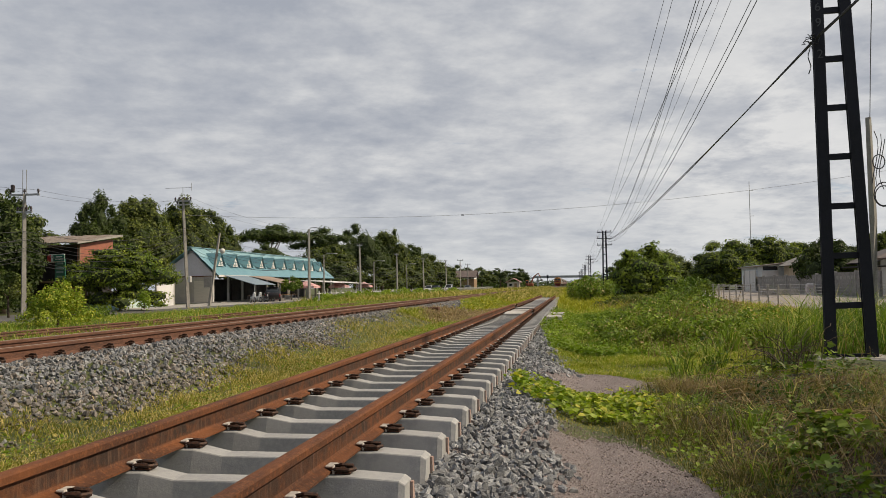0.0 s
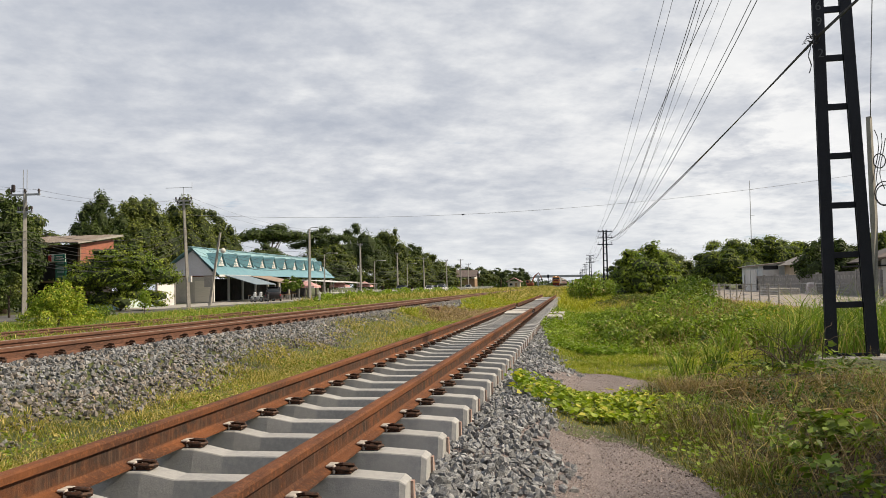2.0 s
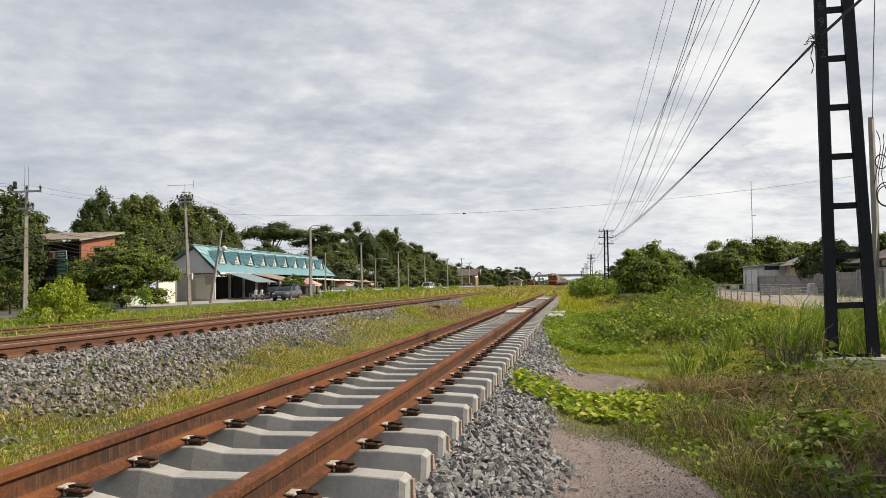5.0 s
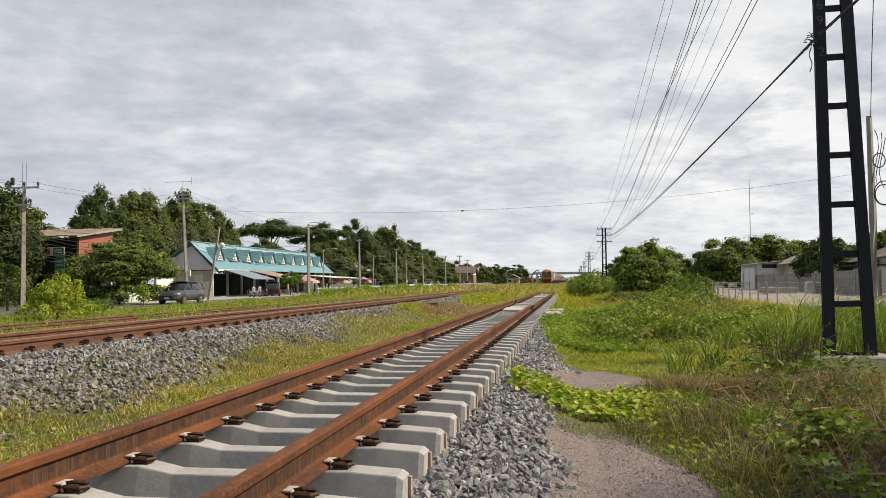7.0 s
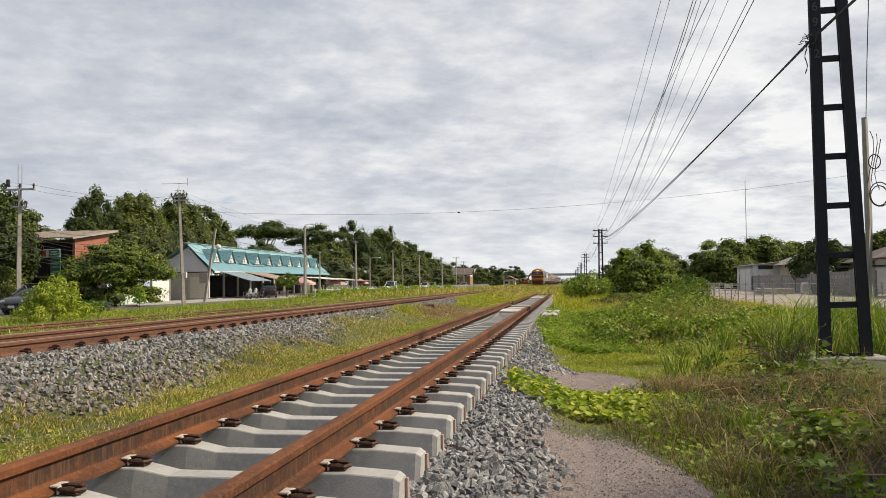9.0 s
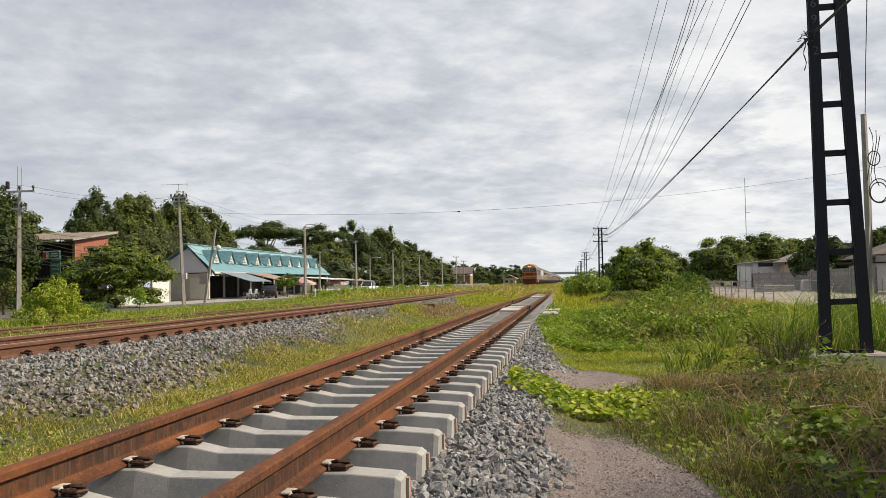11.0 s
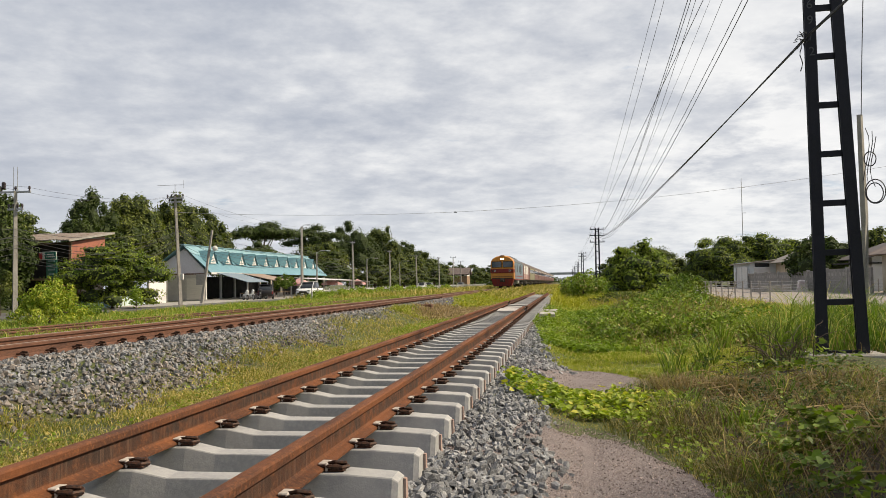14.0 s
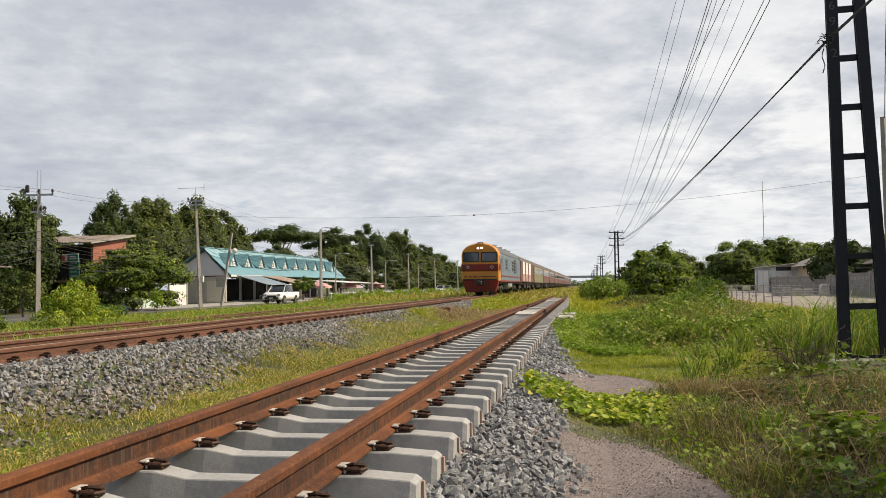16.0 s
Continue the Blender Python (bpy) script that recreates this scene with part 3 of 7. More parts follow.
def heap(w, h, base, k=9, spread=0.55, flat=0.8, depth=None):
    """Lumps of a round crown of width w between base and h."""
    out = []
    depth = depth if depth else w
    h = base + (h - base) * 1.07
    for i in range(int(k * 1.4)):
        a = i * 2.4 + rng.uniform(-0.4, 0.4)
        q = math.sqrt((i + 0.5) / (k * 1.4)) * spread * 0.9
        lift = 1 - 0.75 * (q / spread) ** 2
        rr = rng.uniform(0.12, 0.19)
        cz = base + (h - base) * (0.16 + 0.60 * lift * rng.uniform(0.45, 1.0))
        rz = min((h - base) * rng.uniform(0.13, 0.22) * flat * 1.3, h - cz)
        out.append((math.cos(a) * q * w * 0.74, math.sin(a) * q * depth * 0.74, cz, w * rr, depth * rr, max(rz, 0.25)))
    # smaller sprays of leaves on the skin of the crown
    for i in range(int(k * 3.2)):
        a, e = rng.uniform(0, 6.283), rng.uniform(0.0, 1.0)
        q = spread * math.sqrt(1 - e * e) * rng.uniform(0.72, 1.02)
        rr = rng.uniform(0.060, 0.115)
        cz = base + (h - base) * min(0.93, 0.20 + 0.66 * e * rng.uniform(0.88, 1.06))
        rz = max(min((h - base) * rng.uniform(0.05, 0.10) * flat * 1.3, h * 1.03 - cz), 0.14)
        out.append((math.cos(a) * q * w * 0.78, math.sin(a) * q * depth * 0.78, cz, w * rr, depth * rr, rz))
    return out


def umbrella(w, h, k=20):
    """Flat tiers of a spreading rain tree."""
    out = []
    for i in range(k):
        a, q = i * 2.4, math.sqrt((i + 0.4) / k) * 0.46
        out.append((math.cos(a) * q * w * 0.85, math.sin(a) * q * w * 0.85, h * (0.96 - 0.5 * q + rng.uniform(-0.10, 0.02)), w * rng.uniform(0.10, 0.17), w * rng.uniform(0.10, 0.17), h * 0.06))
    return out


TREES_L = [
    # name, x, y, height, crown, leaves, label
    (-38.4, 49.6, 8.4, heap(6.4, 8.9, 0.2, 17), TREE_DARK, 13000, "tall leafy tree with dense mid-green crown"),
    (-50.0, 52.0, 9.6, heap(9, 9.6, 1.0, 12), TREE_DARK, 9000, "tall dark leafy tree behind the roadside"),
    (-48.6, 78.5, 11.8, heap(7.6, 11.9, 1, 16), TREE_DARK, 14000, "broad dark green tree behind the brick house"),
    (-48.2, 86.0, 13.8, heap(10, 12.9, 2, 16), TREE_MID, 20000, "broad leafy tree with olive-green crown"),
    (-52.0, 93.5, 13.8, heap(10, 13.5, 1, 13), TREE_MID, 10000, "tall leafy tree between its neighbours"),
    (-50.0, 101.0, 13.8, heap(11, 14.0, 1.5, 16), TREE_MID, 17000, "broad leafy tree with rounded olive crown"),
    (-46.6, 64.0, 8.6, heap(8, 8.8, 0.6, 11), TREE_MID, 9000, "leafy tree behind a tin-roofed house"),
    (-50.0, 109.5, 13.0, heap(11, 13.6, 1, 14), TREE_MID, 11000, "rounded leafy tree behind the market"),
    (-41.6, 74.0, 8.3, heap(8, 8.3, 0.8, 11), TREE_MID, 12000, "dense leafy tree beside a brick house"),
    (-52.0, 140.0, 14.0, umbrella(15, 14.5, 16) + heap(13, 9, 1, 8), TREE_DARK, 12000, "spreading rain tree with flat dark tiers"),
    (-54.0, 176.0, 15.2, umbrella(15, 15.8, 14) + heap(14, 14, 1, 10), TREE_DARK, 12000, "spreading rain tree with flat dark tiers"),
    (-50.0, 196.0, 16.2, heap(17, 17.6, 1, 15), TREE_DARK, 14000, "large dark roadside tree with uneven crown"),
    (-47.0, 215.0, 16.8, heap(13, 18.6, 1, 14), TREE_MID, 11000, "large roadside tree with ragged crown"),
    (-46.0, 236.0, 9.5, heap(16, 10, 0.5, 12), TREE_MID, 8000, "dark roadside tree with drooping crown"),
    (-50.0, 262.0, 15.5, heap(14, 16.0, 1, 12), TREE_DARK, 8000, "dark roadside tree with feathery top"),
    (-50.0, 290.0, 14.0, heap(16, 14.0, 1, 12), TREE_MID, 8000, "dark roadside tree with rounded crown"),
    (-50.0, 325.0, 11.5, heap(18, 11.5, 1, 12), TREE_MID, 7000, "dark roadside tree far down the road"),
    # added as dark backing for the shaded gap at the far left
    (-45.0, 40.0, 7.5, heap(9, 7.5, 0.2, 12), TREE_DARK, 8000, "leafy tree added as dark backing behind an open shed"),
    (-44.0, 112.0, 6.0, heap(10, 6.0, 0.3, 9), TREE_DARK, 4000, "low dark tree behind the market roof"),
    (-47.0, 122.0, 8.5, heap(13, 8.5, 0.3, 10), TREE_DARK, 6500, "dark tree filling the gap behind the market"),
    (-48.0, 160.0, 10.5, heap(16, 10.5, 0.3, 10), TREE_MID, 7000, "dark dense tree beside the road"),
    (-47.0, 248.0, 12.0, heap(16, 12, 0.3, 10), TREE_MID, 6000, "dark dense tree beside the road"),
    (-46.0, 350.0, 11.0, heap(18, 11, 0.3, 9), TREE_DARK, 4000, "dark tree far down the road"),
    (-40.0, 385.0, 10.0, heap(18, 10, 0.3, 9), TREE_MID, 4000, "olive tree far down the road"),
    (-34.0, 415.0, 10.5, heap(17, 10.5, 0.3, 9), TREE_DARK, 4000, "dark tree far down the road"),
    (-27.0, 450.0, 11.5, heap(16, 11.5, 0.3, 9), TREE_DARK, 4000, "dark tree far down the road"),
    (-44.0, 150.0, 6.5, heap(14, 6.5, 0.3, 9), TREE_DARK, 4000, "low dark tree beside the road"),
    (-42.0, 186.0, 6.5, heap(15, 6.5, -0.3, 9), TREE_MID, 4000, "low leafy tree filling the roadside"),
    (-42.0, 222.0, 7.0, heap(17, 7.0, -0.3, 9), TREE_MID, 4000, "low leafy tree filling the roadside"),
    (-42.0, 275.0, 7.5, heap(19, 7.5, -0.3, 9), TREE_MID, 4000, "low leafy tree filling the roadside"),
]


def plant_left():
    for x, y, h, crown, mat, n, label in TREES_L:
        make_tree("tree", x, y, -0.6, h, crown, mat, 0.29 if y < 120 else 0.38, n, label, 0.22 + h * 0.012, "roadside trees")
    # low spreading tree over the road verge, and the bright shrub by the siding
    t = make_tree("tree", -30.6, 52.0, -0.6, 5.0, heap(8.0, 4.9, 0.9, 19, 0.62, 0.7) + heap(7.0, 2.4, -0.2, 8, 0.6), ROADSIDE, 0.18, 15000, "low spreading green tree with bare grey stems at the roadside", 0.09, "", "tree", 9, 1.9)
    make_tree("tree", -30.4, 39.6, -0.6, 3.0, heap(2.6, 2.9, 0.8, 7), TREE_MID, 0.16, 2200, "thin olive shrub tree round a power pole", 0.06, "", "tree", 5, 1.3)
    make_tree("bush", -17.95, 25.6, -0.5, 2.1, heap(2.0, 2.0, 0.3, 10, 0.62) + heap(2.6, 1.1, 0.0, 9, 0.7), CREEPER_SUN, 0.10, 6500, "bright yellow-green shrub grown over with vines", 0.05, "", "bush", 6, 0.8)
    # shrubs added as dark fill where shade lies below the trees
    for x, y, w, h in ((-36.2, 40.0, 5.0, 3.4), (-36.8, 46.5, 5.5, 3.2), (-38.0, 34.5, 6.0, 4.0)):
        make_tree("bush", x, y, -0.6, h, heap(w, h, -0.2, 11, 0.62) + heap(w, h * 0.6, -0.3, 6, 0.65), TREE_DARK, 0.22, 3800, "shrub added as dark fill below the roadside trees", 0.05, "roadside undergrowth", "bush", 5, 1.4)
    make_tree("bush", -17.0, 20.0, -0.5, 0.9, heap(0.9, 0.95, 0.0, 5), BUSH, 0.12, 500, "small green weed shrub beside the siding", 0.03, "", "bush", 3, 0.4)
    make_tree("bush", -20.6, 37.0, -0.5, 1.5, heap(0.9, 1.6, 0.2, 5), CREEPER, 0.13, 420, "slender green sapling beside the siding", 0.02, "", "bush", 3, 0.8)
    make_tree("bush", -20.6, 32.2, -0.5, 0.8, heap(2.4, 0.8, 0.0, 6), BUSH, 0.13, 900, "low green weed clump beside the siding", 0.03, "", "bush", 3, 0.4)
    make_tree("bush", -31.6, 92.0, -0.6, 3.2, heap(3.2, 3.0, 0.8, 7), BUSH, 0.22, 1600, "leafy shrub in front of the market awning", 0.06, "", "bush", 4, 1.4)
    for x, y, w, h in ((-20.9, 71, 4, 1.0), (-20.8, 78, 5, 1.2), (-20.9, 86, 6, 1.3), (-20.8, 95, 7, 1.2), (-20.9, 106, 8, 1.4), (-20.8, 120, 9, 1.3), (-20.9, 136, 10, 1.3), (-20.8, 154, 10, 1.3)):
        make_tree("bush", x, y, -0.55, h, heap(1.6, h, 0, 7, 0.7, 0.8, w * 1.3), CREEPER, 0.17, 1700, "yellow-green creeper over the trackside fence", 0.03, "hedge on the fence", "bush", 3, 0.4)


TREES_R = [
    (13.5, 150, 7.6, heap(13, 7.6, 0.3, 12) + heap(14, 4.5, -0.4, 7), TREE_MID, 9000),
    (20, 165, 8.2, heap(13, 8.2, 0.3, 12) + heap(14, 5.0, -0.4, 7), TREE_MID, 9000),
    (29, 150, 9.6, heap(14, 9.6, 0.3, 14) + heap(15, 5.5, -0.4, 8), WOOD_LEAF, 14000),
    (33.5, 162, 9.9, heap(14, 9.9, 0.3, 12) + heap(15, 5.5, -0.4, 8), TREE_MID, 9000),
    (38, 158, 10.2, heap(16, 10.2, 0.3, 14) + heap(16, 6.0, -0.4, 8), WOOD_LEAF, 14000),
    (47, 170, 9.4, heap(16, 9.4, 0.3, 14) + heap(16, 6.0, -0.4, 8), WOOD_LEAF, 12000),
    (56, 190, 10.0, heap(18, 10.0, 0.3, 13), TREE_MID, 9000),
    (68, 210, 11.5, heap(20, 11.0, 0.3, 13), TREE_DARK, 7000),
]


def plant_right():
    for x, y, h, crown, mat, n in TREES_R:
        make_tree("tree", x, y, -0.6, h, crown, mat, 0.34, n, "dense green tree in the wood behind the yard", 0.3, "wood behind the yard")
    make_tree("tree", 26.5, 82.0, -0.5, 5.9, heap(6.5, 5.9, 0.8, 11), TREE_DARK, 0.28, 5500, "dark leafy tree over a garden wall", 0.16)
    make_tree("tree", 33.5, 88.0, -0.5, 7.2, heap(6, 7.2, 1, 9), TREE_MID, 0.3, 3500, "tall leafy tree behind a garden wall", 0.16)
    make_tree("bush", 8.3, 72.0, -0.45, 4.9, heap(6.6, 4.6, 0.0, 14, 0.6) + heap(6.8, 2.6, -0.8, 10, 0.7) + [(0.4, 0, 4.5, 0.8, 0.8, 0.5), (0.9, 0, 4.9, 0.4, 0.4, 0.3), (-1.2, 0, 4.0, 0.6, 0.6, 0.35)], ROADSIDE, 0.24, 13000, "large feathery green bush beside the railway", 0.1, "", "bush", 7, 2.5)
    make_tree("bush", 3.0, 52.0, -0.4, 1.9, heap(3.4, 2.2, 0.0, 11, 0.6) + heap(3.4, 1.1, -0.4, 8, 0.7), MOUND, 0.15, 5600, "rounded dark green bush beside the track", 0.05, "", "bush", 5, 1.0)
    make_tree("bush", 11.0, 62.0, -0.45, 2.0, heap(3.6, 2.0, 0.0, 8, 0.65), BUSH, 0.18, 2400, "tangled green shrub beside a fence", 0.05, "", "bush", 5, 0.9)
    # overgrown mound of weeds and vines
    for x, y, w, d, h, mat in ((3.4, 15.5, 2.6, 4.0, 0.66, MOUND), (4.7, 14.0, 2.8, 2.6, 0.70, MOUND), (4.5, 18.5, 3.0, 4.5, 1.12, MOUND), (6.4, 16.5, 2.6, 3.0, 0.72, GRASS_LUSH), (3.2, 21, 2.2, 5, 0.6, CREEPER), (5.4, 22, 2.2, 3.0, 1.25, BUSH)):
        make_tree("bush", x, y, -0.45, h, heap(w, h, -0.25, 13, 0.75, 0.9, d), mat, 0.085, 5200, "low mound of green creepers and seeding weeds", 0.02, "weed mounds", "bush", 4, 0.3)
    for x, y, w, d, h in ((5.6, 26, 4.2, 6, 0.95), (8.0, 37, 3.6, 8, 0.60), (7.4, 22.5, 3.4, 5, 0.48), (5.0, 40, 4.0, 8, 0.8), (8.8, 52, 3, 8, 0.9)):
        make_tree("bush", x, y, -0.45, h, heap(w, h, -0.2, 12, 0.7, 0.9, d), TREE_MID if d > 7 else BUSH, 0.13, 5200, "mound of tangled green weeds and vines", 0.03, "weed mounds", "bush", 4, 0.4)
    far = []
    for i in range(70):
        far.append((rng.uniform(-130, -34) if i % 2 else rng.uniform(24, 160), rng.uniform(450, 700), rng.uniform(5, 7.5), rng.uniform(8, 14), rng.uniform(6, 10), rng.uniform(3.5, 5.5)))
    for i in range(26):
        far.append((-75 + i * 6, rng.uniform(720, 800), rng.uniform(4, 5.5), 9, 8, rng.uniform(3.5, 5)))
    p, d = blob_points(far, 28000)
    p[:, 2] = np.maximum(p[:, 2] - 4, -0.5)
    tagged(leaf_cards("distant_trees", p, 1.5, TREE_DARK, None, 0.1, 0, d), "dark green belt of distant trees", "trees", "", "stuff")


def scatter(n, x0, x1, y0, y1, bias=2.0):
    """Roots over a strip, denser towards the near end."""
    y = y0 + (y1 - y0) * rng.random(n) ** bias
    return rng.uniform(x0, x1, n), y


def clump_mask(x, y, s, cut):
    return (np.sin(x * s + 1.7 * np.sin(y * s * 0.6)) + np.sin(y * s * 0.83 + 1.3 * np.sin(x * s * 1.4)) + rng.normal(0, 0.5, len(x))) > cut


def on_path(x, y):
    """The two bare patches of the gravel path on the right."""
    a = ((x - 1.75) / 0.96) ** 2 + ((y - 0.6) / 3.05) ** 2 < 1
    b = ((x - 1.85) / 0.85) ** 2 + ((y - 7.1) / 1.25) ** 2 < 1
    return a | b | ((x < 2.2) & (y < 2.5))


def bank_edge(y):
    """How far grass has crept up the bank of the running line."""
    return np.clip((y - 8) * 0.075, -0.1, 2.0) * (1 - 0.75 * np.exp(-((y - 36) / 8) ** 2))


def plant_grass():
    def sow(name, n, x0, x1, y0, y1, h, w, lean, mat, label, keep=None, bias=2.0, lift=0.0):
        x, y = scatter(n, x0, x1, y0, y1, bias)
        if keep is not None:
            k = keep(x, y)
            x, y = x[k], y[k]
        scale = 1 + np.clip((y - 8) / 30, 0, 2.2)
        clump = np.sin(x * 2.1 + 1.9 * np.sin(y * 1.1)) * np.sin(y * 1.7 + 1.3 * np.sin(x * 1.6)) + 0.6 * np.sin(x * 5.3 + y * 0.7) * np.sin(y * 4.6 - x)
        tall_k = np.clip(1 + 0.55 * clump, 0.45, 2.0)
        ob = blades(name, x, y, land(x, y) - 0.01 + lift, h * tall_k * rng.uniform(0.45, 1.3, len(x)) * (1 + 0.18 * (scale - 1)), w * scale, lean, mat)
        tagged(ob, label, "grass", "", "stuff")

    mid = lambda x, y: (x < -1.0 - 0.15 * rng.random(len(x))) & (x > -3.35 - 0.5 * np.sin(y * 0.8) * 0.5 + rng.normal(0, 0.18, len(x)) - bank_edge(y))
    sow("grass", 60000, -5.2, -0.95, -1, 30, 0.11, 0.007, 0.9, GRASS, "short yellow-green grass between two tracks", mid, 1.5)
    sow("grass", 42000, -3.9, -1.05, -0.5, 13, 0.12, 0.008, 0.95, GRASS, "thick yellow-green turf between two tracks", lambda x, y: mid(x, y) & clump_mask(x, y, 2.3, -1.0), 1.2)
    bare = lambda x, y: ((x + 2.5) / 1.7) ** 2 + ((y - 31) / 6.5) ** 2 < 1 + rng.normal(0, 0.18, len(x))
    sow("dry_stalks", 14000, -4.4, -0.9, 23, 39, 0.17, 0.014, 1.1, TAN, "tan trampled grass beside the rail", bare, 1.0)
    sow("grass", 5000, -2.9, -0.75, 17, 25, 0.14, 0.012, 0.9, GRASS_LUSH, "fresh green grass beside the rail", None, 1.0)
    sow("grass", 4200, -0.95, 1.0, 17, 34, 0.12, 0.010, 0.9, GRASS_LUSH, "stray grass tufts on the sleepers", lambda x, y: clump_mask(x, y, 2.2, 0.3), 1.0)
    sow("grass", 24000, -4.9, -0.95, 25, 75, 0.14, 0.016, 0.8, TURF, "yellow-green grass between two tracks further on", lambda x, y: ~bare(x, y) & (x > -3.2 - bank_edge(y)), 1.4)
    sow("grass", 38000, -21.8, -7.4, 6, 85, 0.19, 0.016, 0.8, GRASS_LUSH, "green grass and weeds on the road verge", None, 1.5)
    sow("grass", 16000, -22.4, -18.5, 24, 120, 0.24, 0.016, 0.7, GRASS_LUSH, "taller grass along the road edge", None, 1.3)
    sow("grass", 27000, -24, -6.9, 70, 330, 0.40, 0.026, 0.6, GRASS, "tall pale grass along the far verge", None, 1.4)
    right = lambda x, y: ~on_path(x, y) & (x > 1.75 + rng.normal(0, 0.12, len(x)) - np.clip((y - 8) * 0.065, 0, 1.0))
    sow("grass", 46000, 1.2, 9.5, 8.0, 32, 0.13, 0.009, 0.8, GRASS_LUSH, "bright green grass beside the track", lambda x, y: right(x, y) & (y > 11.4), 1.5)
    turf = lambda x, y: right(x, y) & (x < 5.0 + rng.normal(0, 0.15, len(x))) & (y > 6.9 + rng.normal(0, 0.1, len(x)) + 0.28 * np.abs(x - 3.3))
    sow("grass", 42000, 1.1, 5.2, 6.8, 12.6, 0.085, 0.009, 0.75, TURF, "short bright yellow-green turf beyond the path", turf, 1.0)
    sow("grass", 30000, 1.2, 11.5, 30, 130, 0.24, 0.016, 0.6, TURF, "green grass and weeds along the track", None, 1.6)
    sow("grass", 16000, -4.6, 1.2, 58, 260, 0.26, 0.03, 0.7, GRASS, "pale grass over the far track bed", None, 1.5)
    sow("yellow_weeds", 15000, 1.1, 4.4, 36, 170, 0.36, 0.018, 0.5, YELLOW_WEED, "bright yellow-green weeds by the far track", None, 1.5)
    tall = lambda x, y: (x > 5.15 + 0.33 * (y - 10.5) + rng.normal(0, 0.12, len(x))) & clump_mask(x, y, 1.1, -1.3) & ((x < 5.45) | (x > 7.3) | (y > 10.9))
    sow("tall_grass", 17000, 4.7, 13, 9.9, 17, 0.74, 0.016, 0.55, REED, "tall green reed grass around the lattice mast", tall, 1.1)
    sow("grass", 2600, 3.0, 6.6, 1.0, 7.4, 0.30, 0.011, 0.7, REED, "green grass tufts among dry stems", lambda x, y: (x > 3.0 + 0.1 * (3 - y)) & clump_mask(x, y, 3.8, 0.8), 1.0)
    near = lambda x, y: ~on_path(x, y) & (x > 2.75 + 0.12 * (3 - y)) & clump_mask(x, y, 2.6, 0.35)
    sow("grass", 4200, 2.2, 6.5, -0.8, 6.5, 0.20, 0.008, 0.8, GRASS_LUSH, "mixed grass tufts at the path's edge", near, 1.0)
    dry = lambda x, y: ~on_path(x, y) & (x > 2.7 + 0.10 * (4 - y)) & clump_mask(x, y, 1.5, -0.2)
    sow("dry_stalks", 6500, 2.8, 6.6, 1.0, 7.4, 0.26, 0.0048, 1.3, DRY, "straw-coloured dry stalks among the weeds", dry, 1.0)
    tangle = lambda x, y: ~on_path(x, y) & (x > 2.62 + 0.10 * (4 - y))
    sow("dry_stalks", 9000, 2.7, 7.0, 1.6, 7.6, 0.20, 0.006, 1.4, DRY_DARK, "dead brown stalks matted among the weeds", lambda x, y: tangle(x, y) & clump_mask(x, y, 2.0, -0.9), 1.0)
    sow("grass", 12000, 2.5, 6.8, 0.6, 7.4, 0.27, 0.0060, 1.1, OLIVE, "thin olive grass matted with dry stems", lambda x, y: tangle(x, y) & clump_mask(x, y, 2.9, -0.1), 1.0)
    sow("dry_stalks", 1500, 2.9, 3.9, 5.7, 6.7, 0.30, 0.007, 1.2, DRY, "straw overhanging the turf's worn edge", None, 1.0)
    sow("grass", 5000, 2.0, 3.1, 1.0, 4.4, 0.10, 0.006, 1.0, OLIVE, "short olive turf along the path's edge", lambda x, y: ~on_path(x, y) & (x > 2.15), 1.0)
    sow("dry_stalks", 1100, 3.2, 6.2, 13.5, 21, 0.75, 0.009, 0.6, DRY, "brown seed stalks on the weed mound", None, 1.0)
    sow("dry_stalks", 3500, 3, 10, 10, 40, 0.5, 0.008, 0.8, DRY, "straw-coloured seed stalks in the meadow", None, 1.2)
    sow("grass", 3500, 2.1, 3.4, -0.9, 4.6, 0.05, 0.006, 0.9, GRASS, "short turf beside the gravel path", lambda x, y: ~on_path(x, y) & (x > 2.35), 1.0)
    for cx, cy, n, hh in ((3.25, 7.7, 70, 0.62), (3.5, 7.2, 40, 0.5), (3.9, 8.9, 90, 0.62), (4.6, 11.6, 100, 0.7), (3.0, 4.6, 40, 0.36), (3.3, 3.3, 45, 0.40), (3.05, 1.6, 40, 0.32), (4.1, 5.4, 40, 0.42), (3.6, 13.6, 90, 0.6), (5.6, 13.2, 120, 0.8)):
        x, y = cx + rng.normal(0, 0.07, n), cy + rng.normal(0, 0.09, n)
        t = blades("reed_tuft", x, y, land(x, y) - 0.02, hh * rng.uniform(0.6, 1.25, n), 0.016, 0.75, REED)
        tagged(t, "arching tuft of bright green reed grass", "grass tuft", "reed tufts")
    bm = bmesh.new()
    for i in range(620):
        x, y = rng.uniform(3.3, 6.8), rng.uniform(0.2, 7.4)
        if x < 3.35 + 0.1 * (4 - y) or not clump_mask(np.array([x]), np.array([y]), 1.7, -0.5)[0]:
            continue
        a, ln, z = rng.uniform(0, 6.28), rng.uniform(0.25, 0.75), float(land(x, y))
        top = rng.uniform(0.08, 0.34)
        add_path(bm, [(x, y, z + rng.uniform(0, 0.2)), (x + math.cos(a) * ln * 0.35, y + math.sin(a) * ln * 0.35, z + top), (x + math.cos(a + 0.3) * ln * 0.7, y + math.sin(a + 0.3) * ln * 0.7, z + top * 0.9), (x + math.cos(a + 0.5) * ln, y + math.sin(a + 0.5) * ln, z + 0.02)], rng.choice((0.0025, 0.0035, 0.005)), 3)
